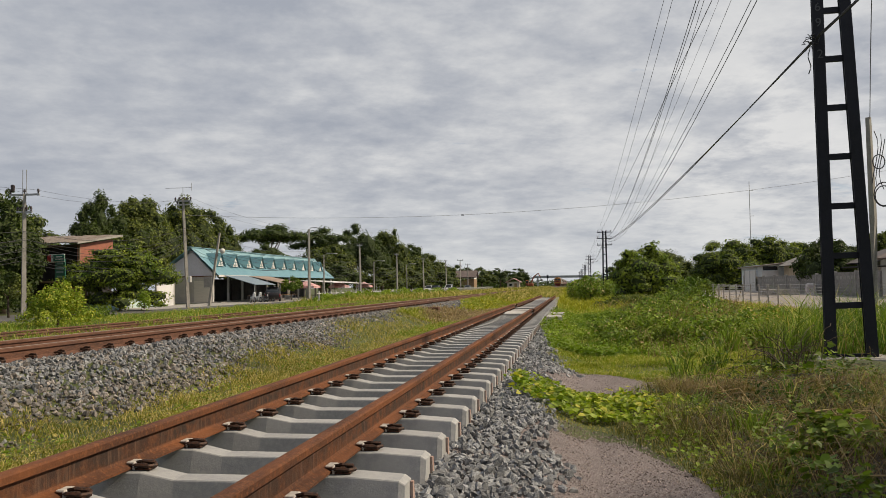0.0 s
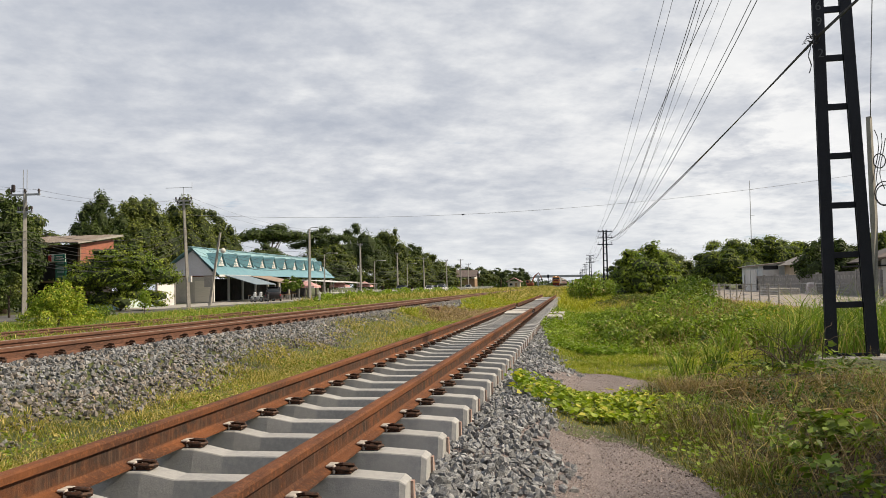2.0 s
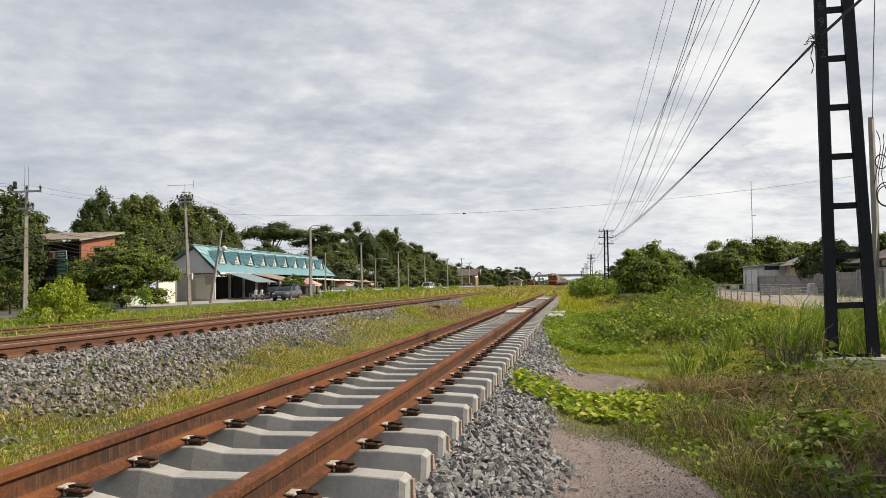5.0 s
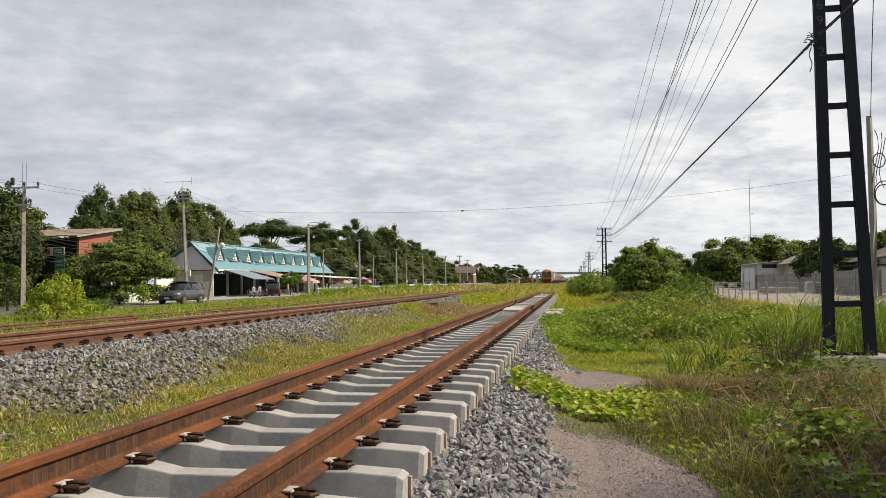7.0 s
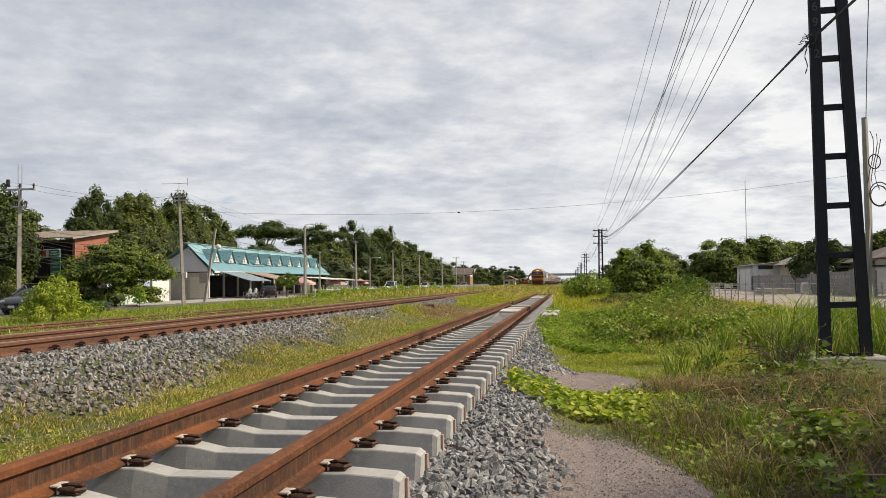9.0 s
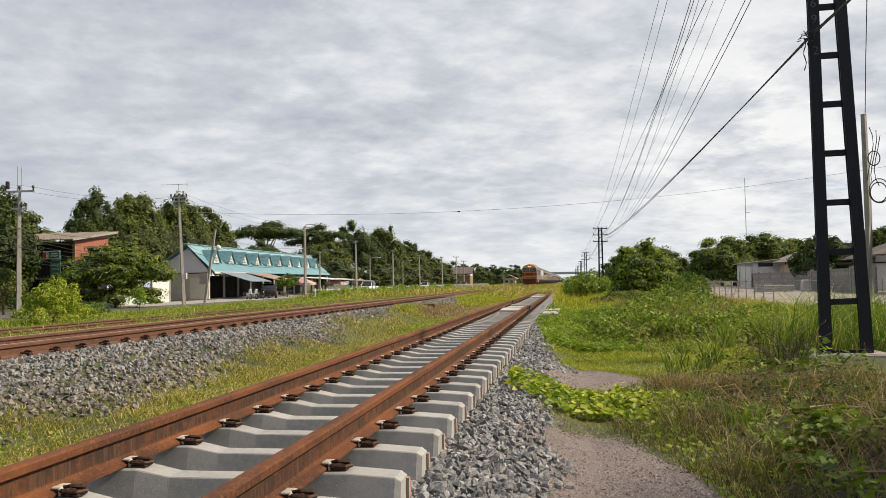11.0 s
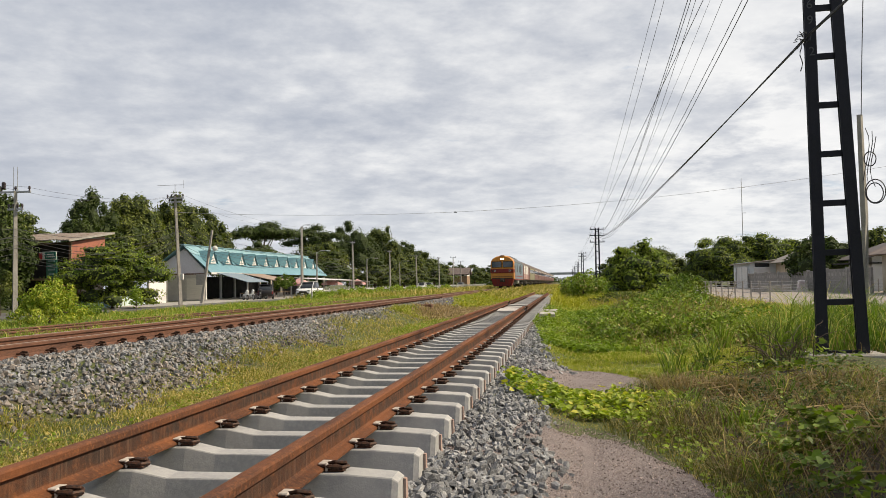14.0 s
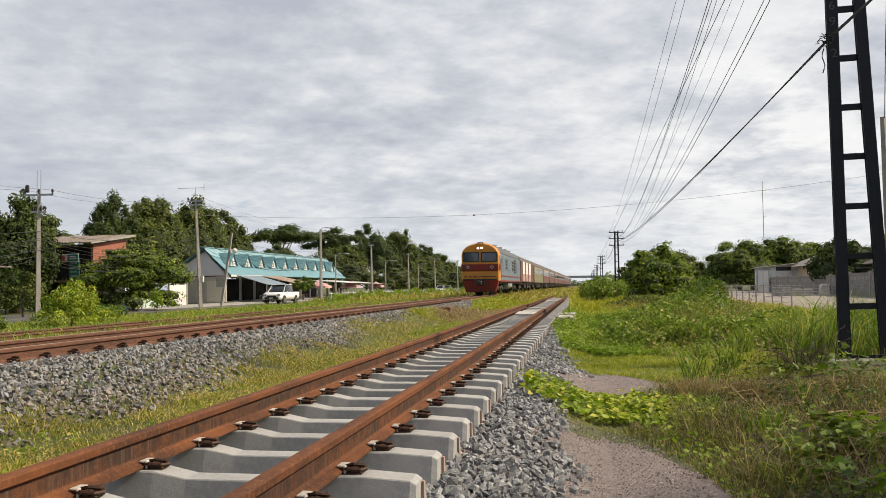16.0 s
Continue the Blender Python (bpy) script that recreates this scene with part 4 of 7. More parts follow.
    tagged(part("dry_vines", bm, DRY), "tangle of dry brown vine stems over the weeds", "dry stems", "", "stuff")
    sow("dry_stalks", 900, 3.2, 6.5, 0.9, 6.5, 0.50, 0.005, 1.2, DRY, "long bent straw stems over the weeds", None, 1.0)
    fringe = lambda x, y: ~on_path(x, y)
    sow("grass", 1600, 1.5, 3.3, 3.5, 4.3, 0.04, 0.006, 0.9, GRASS, "short grass fringe across the path", fringe, 1.0)

    def creep(name, n, x0, x1, y0, y1, size, top, mat, label, keep, bias=1.0, broad=False):
        x, y = scatter(n, x0, x1, y0, y1, bias)
        k = keep(x, y)
        x, y = x[k], y[k]
        lumpy = np.clip(0.75 + 0.55 * np.sin(x * 2.9 + 1.7 * np.sin(y * 2.1)) * np.sin(y * 2.6 + 1.1 * np.sin(x * 2.3)) + 0.3 * np.sin(x * 7.1) * np.sin(y * 6.3), 0.15, 1.7)
        p = np.stack([x, y, land(x, y) + top * lumpy * rng.random(len(x)) ** 0.6 + 0.01], -1)
        tagged(round_leaves(name, p, size, mat) if broad else leaf_cards(name, p, size, mat, None, 0.55), label, "creeper", "", "stuff")

    creep("creeper", 7500, 1.0, 3.9, 3.9, 6.7, 0.060, 0.12, CREEPER_SUN, "bright green creeper crossing the gravel path", lambda x, y: ((x - 2.15) / 1.0) ** 2 + ((y - 4.85 + 0.12 * (x - 2)) / 1.02) ** 2 < 1 + rng.normal(0, 0.15, len(x)), 1.0, True)
    creep("creeper", 4200, 2.0, 4.2, -1.0, 4.8, 0.045, 0.06, CREEPER, "small trailing creeper along the path's edge", lambda x, y: ~on_path(x, y) & (np.abs(x - 2.72 - 0.10 * (3 - y)) < 0.30 + rng.normal(0, 0.08, len(x))) & clump_mask(x, y, 3.1, -0.5), 1.0, True)
    creep("creeper", 24000, 1.0, 6.5, 11.2, 30, 0.085, 0.17, CREEPER, "low green creeper beside the ballast", lambda x, y: (x > 1.55 - np.clip((y - 9) * 0.07, 0, 0.85)) & clump_mask(x, y, 0.9, -0.5) & (x < 2.2 + y * 0.16), 1.5)
    creep("weeds", 11000, 2.4, 7.0, -1.0, 6.0, 0.042, 0.16, WEED, "dark leafy weeds beside the path", lambda x, y: ~on_path(x, y) & (x > 2.75 + 0.10 * (3 - y)) & clump_mask(x, y, 2.4, 0.1))
    creep("weeds", 9000, 3.6, 8.0, 3.0, 8.8, 0.060, 0.24, WEED, "dark tangled weeds below the mast", lambda x, y: (x > 3.2 + 0.05 * y) & clump_mask(x, y, 1.9, 0.0))
    creep("weeds", 8000, 2.8, 4.9, 0.5, 2.5, 0.066, 0.30, BUSH, "broad-leaved green weeds by the path", lambda x, y: ~on_path(x, y) & (x > 3.05 + 0.10 * (3 - y)) & clump_mask(x, y, 2.7, 0.1), 1.0, True)
    creep("weeds", 1900, 3.0, 6.8, 2.6, 7.6, 0.060, 0.22, BUSH, "scattered green weeds among dry stems", lambda x, y: (x > 3.1) & clump_mask(x, y, 3.4, 0.9), 1.0, True)
    creep("weeds", 9000, -3.9, -1.15, 0.2, 12, 0.042, 0.10, GRASS_LUSH, "low leafy weeds in the turf between two tracks", lambda x, y: mid(x, y) & clump_mask(x, y, 1.9, 0.2), 1.2)
    creep("weeds", 7000, -3.7, -0.8, 33, 58, 0.13, 0.20, YELLOW_WEED, "yellow-green weeds between two tracks", lambda x, y: clump_mask(x, y, 0.8, -0.6) & ~bare(x, y), 1.0)
    creep("weeds", 900, 4.4, 7.4, 6.2, 9.6, 0.13, 0.16, BUSH, "broad-leaved vine below the mast's footing", lambda x, y: clump_mask(x, y, 2.0, 0.7), 1.0, True)
    creep("weeds", 45, 5.2, 5.8, 9.3, 9.9, 0.11, 0.34, BUSH, "broad-leaved vine climbing at the mast's footing", lambda x, y: x > 0, 1.0, True)
    back = lambda x, y: (np.abs(x) > 1.7) & ((x < -7.4) | (x > -3.9))
    sow("grass", 12000, -10, 9, -13, -1.0, 0.14, 0.026, 0.8, GRASS_LUSH, "green grass behind the viewer's place", lambda x, y: back(x, y) & ((x < -1.7) | (x > 2.95 + rng.normal(0, 0.15, len(x)))), 0.8)


def dead_shrub():
    """Curling dark stems left of the mast's footing."""
    sh = thing("dead_shrub", pose(4.95, 8.7, -0.40), "leafless shrub of curling dark stems", "shrub")
    for k in range(34):
        a, ln = rng.uniform(0, 6.28), rng.uniform(0.35, 1.0)
        x, y = rng.normal(0, 0.16, 2)
        pts, p, d = [], Vector((x, y, 0)), Vector((math.cos(a) * 0.35, math.sin(a) * 0.25, 1.0)).normalized()
        for i in range(9):
            pts.append(p.copy())
            p += d * ln / 8
            d = (d + Vector((rng.normal(0, 0.28), rng.normal(0, 0.2), -0.10 * i * rng.uniform(0.3, 1.4)))).normalized()
        part("stem", path_bar(pts, [0.009 - 0.0008 * i for i in range(9)], 4), BARK, sh)


def weed_soil():
    """Litter under the weeds beside the path, darkened so gaps read as shade."""
    mat = material("shade_dark_litter", (0.032, 0.024, 0.017), 0.95, 0, (0.020, 0.016, 0.012), 3, (0.080, 0.055, 0.034), 30, 0.8, 60)
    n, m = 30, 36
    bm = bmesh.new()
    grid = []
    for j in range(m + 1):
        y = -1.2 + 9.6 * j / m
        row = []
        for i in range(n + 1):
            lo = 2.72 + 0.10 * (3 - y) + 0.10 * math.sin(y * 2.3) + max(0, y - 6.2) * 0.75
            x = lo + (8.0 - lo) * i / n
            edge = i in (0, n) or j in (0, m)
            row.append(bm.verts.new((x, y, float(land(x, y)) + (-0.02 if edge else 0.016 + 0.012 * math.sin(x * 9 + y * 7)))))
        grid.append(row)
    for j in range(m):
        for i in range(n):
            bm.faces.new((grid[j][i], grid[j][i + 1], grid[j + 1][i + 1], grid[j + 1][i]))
    tagged(part("weed_soil", bm, mat, None, "", True), "soil and dead leaves darkened for shade under weeds", "soil", "", "structure")


def shade_tree():
    """Unseen trees: four added behind to block sky light, one beside to shade the path."""
    for x, y, h in ((-9, -17, 9), (4.8, -21, 8.5), (7, -16, 9.5), (-20, -14, 9)):
        make_tree("tree", x, y, -0.5, h, heap(9, h, 0.5, 12), TREE_DARK, 0.6, 2000, "unseen leafy tree added behind the viewer to block sky light", 0.2, "trees behind the path")
    make_tree("tree", 12.3, 1.6, -0.45, 8.2, heap(7.6, 8.2, 2.6, 14), TREE_MID, 0.24, 8000, "unseen leafy tree placed to shade the gravel path", 0.2, core=False)


plant_left()
plant_right()
shade_tree()
weed_soil()
dead_shrub()
plant_grass()

# ---- ballast and the gravel path ----
def stone_shapes(k, corners=10):
    shapes = []
    for i in range(k):
        bm = bmesh.new()
        ax = rng.uniform(0.62, 1.2, 3)
        for _ in range(corners):
            d = Vector(rng.normal(size=3)).normalized()
            bm.verts.new((d.x * ax[0] * 0.56, d.y * ax[1] * 0.56, d.z * ax[2] * 0.5))
        bmesh.ops.convex_hull(bm, input=bm.verts)
        for v in [v for v in bm.verts if not v.link_faces]:
            bm.verts.remove(v)
        bmesh.ops.triangulate(bm, faces=bm.faces)
        bm.verts.index_update()
        shapes.append((np.array([v.co[:] for v in bm.verts]), np.array([[v.index for v in f.verts] for f in bm.faces])))
        bm.free()
    return shapes


STONES = stone_shapes(8)
PEBBLES = stone_shapes(5, 6)


def turn_matrices(n):
    q = rng.normal(size=(n, 4))
    q /= np.linalg.norm(q, axis=1)[:, None]
    w, x, y, z = q.T
    return np.stack([1 - 2 * (y * y + z * z), 2 * (x * y - z * w), 2 * (x * z + y * w), 2 * (x * y + z * w), 1 - 2 * (x * x + z * z), 2 * (y * z - x * w),
                     2 * (x * z - y * w), 2 * (y * z + x * w), 1 - 2 * (x * x + y * y)], -1).reshape(n, 3, 3)


def strew(name, x, y, z, size, mat, parent=None, label="", shapes=STONES):
    vs, fs, base = [], [], 0
    kind = rng.integers(0, len(shapes), len(x))
    for k, (sv, sf) in enumerate(shapes):
        idx = np.nonzero(kind == k)[0]
        r = turn_matrices(len(idx)) * (size[idx] if np.ndim(size) else size * rng.uniform(0.55, 1.35, len(idx)))[:, None, None]
        v = np.einsum("nij,kj->nki", r, sv) + np.stack([x[idx], y[idx], z[idx]], -1)[:, None]
        fs.append((sf[None] + base + np.arange(len(idx))[:, None, None] * len(sv)).reshape(-1, 3))
        vs.append(v.reshape(-1, 3))
        base += len(idx) * len(sv)
    return tri_mesh(name, np.concatenate(vs), np.concatenate(fs), mat, parent, label)


def lay_ballast():
    # shoulder and cribs of the loop track
    x, y = scatter(18000, 0.70, 2.05, -1.0, 22, 1.5)
    edge = 1.62 + 0.14 * np.sin(y * 1.7) + 0.10 * np.sin(y * 4.1 + 1) - np.clip((y - 8) * 0.05, 0, 0.8)
    k = (x < edge + rng.normal(0, 0.07, len(x)))
    x, y = x[k], y[k]
    bed = tagged(strew("ballast", x, y, land(x, y) + rng.uniform(-0.01, 0.03, len(x)), 0.054, BALLAST), "grey crushed-stone ballast along new sleepers", "ballast", "", "stuff")
    meshes = []
    for sv, sf in STONES:
        me = bpy.data.meshes.new("stone")
        me.from_pydata([tuple(p) for p in sv], [], [tuple(int(i) for i in q) for q in sf])
        me.shade_flat()
        me.materials.append(BALLAST)
        meshes.append(me)
    sx, sy = rng.uniform(1.02, 1.62, 300), rng.uniform(-0.2, 3.6, 300)
    for i in range(300):
        st = part_mesh("stone", meshes[i % len(meshes)], None, bed)
        k = 0.055 * rng.uniform(0.7, 1.4)
        st.location, st.scale = (sx[i], sy[i], float(land(sx[i], sy[i])) + 0.035), (k, k, k)
        st.rotation_euler = rng.uniform(0, 6.28, 3)
    x, y = scatter(7000, -1.5, 1.6, -14.0, -0.9, 1.0)
    tagged(strew("ballast", x, y, land(x, y) + rng.uniform(-0.01, 0.03, len(x)), 0.11, BALLAST, shapes=PEBBLES), "grey crushed-stone ballast behind the viewer", "ballast", "", "stuff")
    x, y = scatter(7500, -1.15, 1.0, -2.6, 22, 1.4)
    tagged(strew("ballast", x, y, land(x, y) + rng.uniform(-0.02, 0.02, len(x)), 0.055, BALLAST), "grey crushed stone between new sleepers", "ballast", "", "stuff")
    # raised bed of the running line
    x, y = scatter(32000, -5.15, -2.9, -0.5, 44, 1.35)
    edge = -3.25 - 0.25 * np.sin(y * 0.8) - 0.15 * np.sin(y * 2.3) - bank_edge(y)
    k = x < edge + rng.normal(0, 0.22, len(x))
    x, y = x[k], y[k]
    z = land(x, y) + rng.uniform(-0.01, 0.035, len(x)) + np.where(x < -4.92, -0.012, np.where(x < -4.55, 0.035, 0.0))
    warm = rng.random(len(x)) < np.clip((x + 4.3) * 0.9, 0.28, 0.85)
    for far, size, shapes in ((y < 15, 0.062, STONES), (y >= 15, 0.075, PEBBLES)):
        for pick, mat, label in ((far & ~warm, BALLAST, "grey crushed-stone ballast of the raised line"), (far & warm, BALLAST_WARM, "brownish weathered ballast low on the bank")):
            tagged(strew("ballast", x[pick], y[pick], z[pick], size, mat, shapes=shapes), label, "ballast", "", "stuff")
    x, y = scatter(6000, -7.0, -5.15, -6, 40, 1.4)
    tagged(strew("ballast", x, y, land(x, y) + 0.02, 0.06, BALLAST_WARM), "brownish stones between the running rails", "ballast", "", "stuff")


def gravel_path():
    def patch(cx, cy, rx, ry, n=40):
        bm = bmesh.new()
        rings = []
        for q in (0.0, 0.3, 0.55, 0.8, 1.0):
            ring = []
            for i in range(n if q else 1):
                a = 6.2832 * i / n
                k = q * (1 + 0.09 * math.sin(3 * a + cy) + 0.06 * math.sin(7 * a))
                x, y = cx + math.cos(a) * rx * k, cy + math.sin(a) * ry * k
                ring.append(bm.verts.new((x, y, float(land(x, y)) + (0.014 if q < 1 else -0.01))))
            rings.append(ring)
        for i in range(n):
            bm.faces.new((rings[0][0], rings[1][i], rings[1][(i + 1) % n]))
        for p, q in zip(rings[1:], rings[2:]):
            for i in range(n):
                bm.faces.new((p[i], q[i], q[(i + 1) % n], p[(i + 1) % n]))
        return bm
    mat = material("path_gravel", (0.195, 0.162, 0.158), 0.95, 0, (0.140, 0.117, 0.115), 3, (0.42, 0.365, 0.355), 95, 1.0, 120)
    for i, (cx, cy, rx, ry) in enumerate(((1.75, 0.5, 1.02, 3.2), (1.85, 7.0, 1.0, 1.65))):
        tagged(part("gravel_path", patch(cx, cy, rx, ry), mat), "pinkish-grey fine gravel path, bare of grass", "path", "", "structure")
    x, y = scatter(20000, 1.0, 3.0, 0.6, 8.6, 1.5)
    k = on_path(x, y)
    tagged(strew("gravel", x[k], y[k], land(x[k], y[k]) + 0.014, 0.014, material("pebbles", (0.33, 0.272, 0.252), 0.95, 0, (0.24, 0.20, 0.185), 30, None, 0, 0, island=0.65), shapes=PEBBLES), "small pinkish pebbles strewn on the path", "gravel", "", "stuff")


lay_ballast()
gravel_path()

# ---- beyond the line: road, poles, shops ----
TEAL = material("teal_roof_sheet", (0.130, 0.270, 0.335), 0.5, 0.1, (0.18, 0.33, 0.39), 0.5, (0.10, 0.22, 0.28), 14, 0.2, 8, stretch=(1, 6, 1))
TEAL_PALE = material("pale_teal_sheet", (0.21, 0.355, 0.42), 0.5, 0.1, (0.27, 0.43, 0.46), 0.6, (0.16, 0.31, 0.35), 14, stretch=(1, 6, 1))
TEAL_DEEP = material("deep_teal_sheet", (0.085, 0.195, 0.235), 0.55, 0.1, (0.12, 0.25, 0.28), 0.8)
WHITE = material("white_paint", (0.66, 0.66, 0.66), 0.7, 0, (0.56, 0.55, 0.54), 0.8, (0.55, 0.53, 0.5), 20)
LILAC = material("pale_lilac_wall", (0.76, 0.74, 0.82), 0.8, 0, (0.70, 0.67, 0.75), 0.6, (0.62, 0.59, 0.64), 12)
CREAM_WALL = material("cream_plaster", (0.55, 0.50, 0.42), 0.85, 0, (0.44, 0.40, 0.34), 0.8, (0.35, 0.32, 0.28), 12)
# near-black base: deep shade of stalls, rooms and sheds put into colour
SHADOWY = material("shade_dark_surface", (0.020, 0.019, 0.019), 0.9, 0, (0.040, 0.036, 0.034), 1.0)
BRICK = material("red_brick", (0.30, 0.105, 0.07), 0.9, 0, (0.22, 0.08, 0.055), 2, (0.36, 0.17, 0.12), 20)
TIN = material("weathered_tin", (0.25, 0.215, 0.185), 0.6, 0.3, (0.17, 0.12, 0.09), 1.2, (0.34, 0.32, 0.30), 10, 0.2, 10)
AWNING_BLUE = material("blue_grey_awning", (0.17, 0.225, 0.275), 0.6, 0.1, (0.22, 0.275, 0.32), 1)
AWNING_TAN = material("tan_awning", (0.34, 0.26, 0.20), 0.8, 0, (0.25, 0.19, 0.15), 1)
PINK = material("faded_red_canvas", (0.46, 0.20, 0.19), 0.85, 0, (0.62, 0.47, 0.45), 1.4)
GREEN_SIGN = material("green_sign_sheet", (0.02, 0.13, 0.10), 0.5, 0, (0.03, 0.17, 0.13), 2)
RED_SIGN = material("red_sign_sheet", (0.45, 0.04, 0.05), 0.5)
SIGN_WHITE = material("sign_white", (0.70, 0.75, 0.72), 0.5)
GLASS_DARK = material("dark_window_glass", (0.02, 0.025, 0.03), 0.08, 0, spec=0.6)
WOOD = material("weathered_timber", (0.30, 0.20, 0.12), 0.9, 0, (0.20, 0.13, 0.08), 5)
INSULATOR = material("brown_porcelain", (0.035, 0.024, 0.022), 0.3)


def concrete_pole(x, y, h, label, lean=(0.0, 0.0), arms=(), r=0.15, lamp=False, extra=None):
    p = thing("utility_pole", pose(x, y, -0.62), label, "utility pole", "roadside poles")
    top = Vector((lean[0], lean[1], h))
    bm = bmesh.new()
    add_path(bm, [(0, 0, 0), top * 0.5, top], [r * 1.25, r * 1.0, r * 0.75], 4)
    part("shaft", bm, CONCRETE_POLE, p)
    for z, half, ins in arms:
        c = top * (z / h)
        arm = part("crossarm", box(c.x, c.y, z, half * 2, 0.1, 0.11, 0.01), GALV, p, "steel crossarm")
        for i in range(ins):
            ox = -half + 0.08 + i * (2 * half - 0.16) / max(1, ins - 1)
            bm = rod((c.x + ox, c.y, z + 0.05), (c.x + ox, c.y, z + 0.17), 0.05, 0.035, 8)
            add_rod(bm, (c.x + ox, c.y, z + 0.16), (c.x + ox, c.y, z + 0.32), 0.085, 0.05, 8)
            part("insulator", bm, INSULATOR, arm, "dark porcelain insulator")
    return p


def left_poles():
    p = concrete_pole(-29.3, 39.4, 7.2, "square concrete power pole with a crossarm and twin spike", arms=((7.15, 0.95, 3), (6.15, 0.5, 4)))
    for s in (-0.12, 0.12):
        part("spike", rod((s, 0, 7.1), (s, 0, 8.6), 0.02, 0.02, 5), GALV, p, "thin steel spike")
    part("transformer_fuse", box(-0.75, 0, 7.55, 0.2, 0.2, 0.4, 0.05), INSULATOR, p, "dark fuse switch")
    p = concrete_pole(-29.3, 60.1, 9.0, "tall concrete power pole with a crowded crossarm", (-0.45, 0, ), ((8.85, 0.75, 5), (8.55, 0.6, 3)))
    part("meter_box", box(0.22, -0.2, 2.4, 0.28, 0.2, 0.5, 0.03), WHITE, p, "small white meter box")
    part("antenna_mast", rod((-0.45, 0, 9.0), (-0.45, 0, 10.0), 0.02, 0.02, 5), GALV, p, "thin aerial mast")
    bm = rod((-2.0, 0, 9.95), (0.3, 0, 9.95), 0.018, 0.018, 5)
    add_rod(bm, (0.3, 0, 9.7), (0.3, 0, 10.35), 0.018, 0.018, 5)
    part("antenna_boom", bm, GALV, p, "thin aerial boom")
    p = concrete_pole(-30.0, 65.6, 6.6, "leaning concrete pole with a white globe lamp", (0.75, 0.6), r=0.13)
    bm = bmesh.new()
    bmesh.ops.create_uvsphere(bm, u_segments=12, v_segments=8, radius=0.24, matrix=Matrix.Translation((1.05, 0.5, 4.95)))
    part("globe", bm, WHITE, p, "white globe", True)
    part("notice_board", box(-0.05, -0.15, 2.2, 0.75, 0.05, 0.95, 0.01), CONCRETE_POLE, p, "pale notice board")
    p = concrete_pole(-29.3, 91.9, 8.6, "tall grey street-lamp pole beside the market", r=0.17)
    bm = path_bar([(0, 0, 8.4), (0.3, -0.2, 8.75), (0.9, -0.5, 8.75)], 0.04, 5)
    part("lamp_arm", bm, GALV, p, "curved lamp arm")
    part("lamp_head", box(1.05, -0.55, 8.72, 0.45, 0.22, 0.12, 0.04), GALV, p, "grey lamp head")
    for u, y, h in ((0, 116.4, 8.0), (1, 142.7, 7.6), (2, 169.9, 7.6), (3, 202.0, 8.0), (4, 228.8, 8.8), (5, 245.5, 8.0)):
        concrete_pole(-29.3, y, h, "concrete power pole with a short crossarm", (rng.uniform(-0.15, 0.15), 0), ((h - 0.1, 0.8, 3),) if u > 3 else ((h - 0.2, 0.4, 2),))
    for x, y, h in ((-31, 103.5, 6.0), (-31, 132, 5.8), (-31, 160, 6.0)):
        p = concrete_pole(x, y, h, "short street-lamp pole with a bracket arm", r=0.10)
        part("lamp_arm", path_bar([(0, 0, h - 0.2), (0.6, -0.3, h + 0.15), (1.6, -0.6, h + 0.1)], 0.035, 5), GALV, p, "bracket arm")
        part("lamp_head", box(1.8, -0.65, h + 0.08, 0.5, 0.24, 0.12, 0.04), WHITE, p, "white lamp head")
    # slack bundles of cable from pole to pole
    row = [(-29.3, 12, 7), (-29.3, 39.4, 7), (-29.6, 60.1, 8.6), (-29.3, 91.9, 8.0), (-29.3, 116.4, 7.6), (-29.3, 142.7, 7.2), (-29.3, 169.9, 7.2), (-29.3, 202, 7.6)]
    for k, (dz, sag, dx) in enumerate(((-0.2, 0.5, 0.7), (-0.2, 0.6, -0.7), (-2.6, 0.8, 0.1), (-3.1, 0.9, 0.2), (-3.3, 1.2, -0.1), (-3.7, 1.1, 0.15), (-4.0, 1.5, 0.0), (-3.5, 1.8, 0.25), (-4.3, 1.2, -0.2), (-3.0, 1.4, 0.1))):
        pts = []
        for a, b in zip(row, row[1:]):
            for i in range(8):
                q = i / 8
                pts.append((a[0] + (b[0] - a[0]) * q + dx, a[1] + (b[1] - a[1]) * q, a[2] + (b[2] - a[2]) * q + dz - sag * 4 * q * (1 - q)))
        w = part("overhead_cable", path_bar(pts, 0.007 if k < 2 else 0.013, 4), WIRE)
        tagged(w, "black overhead cable slung between roadside poles", "cable", "roadside cables")
    pts = [(x, 60.1, 6.42 + 0.0019 * (x + 11) ** 2) for x in np.linspace(-29.6, 34, 24)]
    w = thing("overhead_cable", Matrix.Identity(4), "long thin grey cable slung across the railway", "cable", "roadside cables")
    part("strand", path_bar(pts, 0.011, 4), GALV, w)
    part("cable_joint", rod((-6.62, 60.1, 6.445), (-6.42, 60.1, 6.445), 0.055, 0.04, 6), WIRE, w, "small dark cable joint")


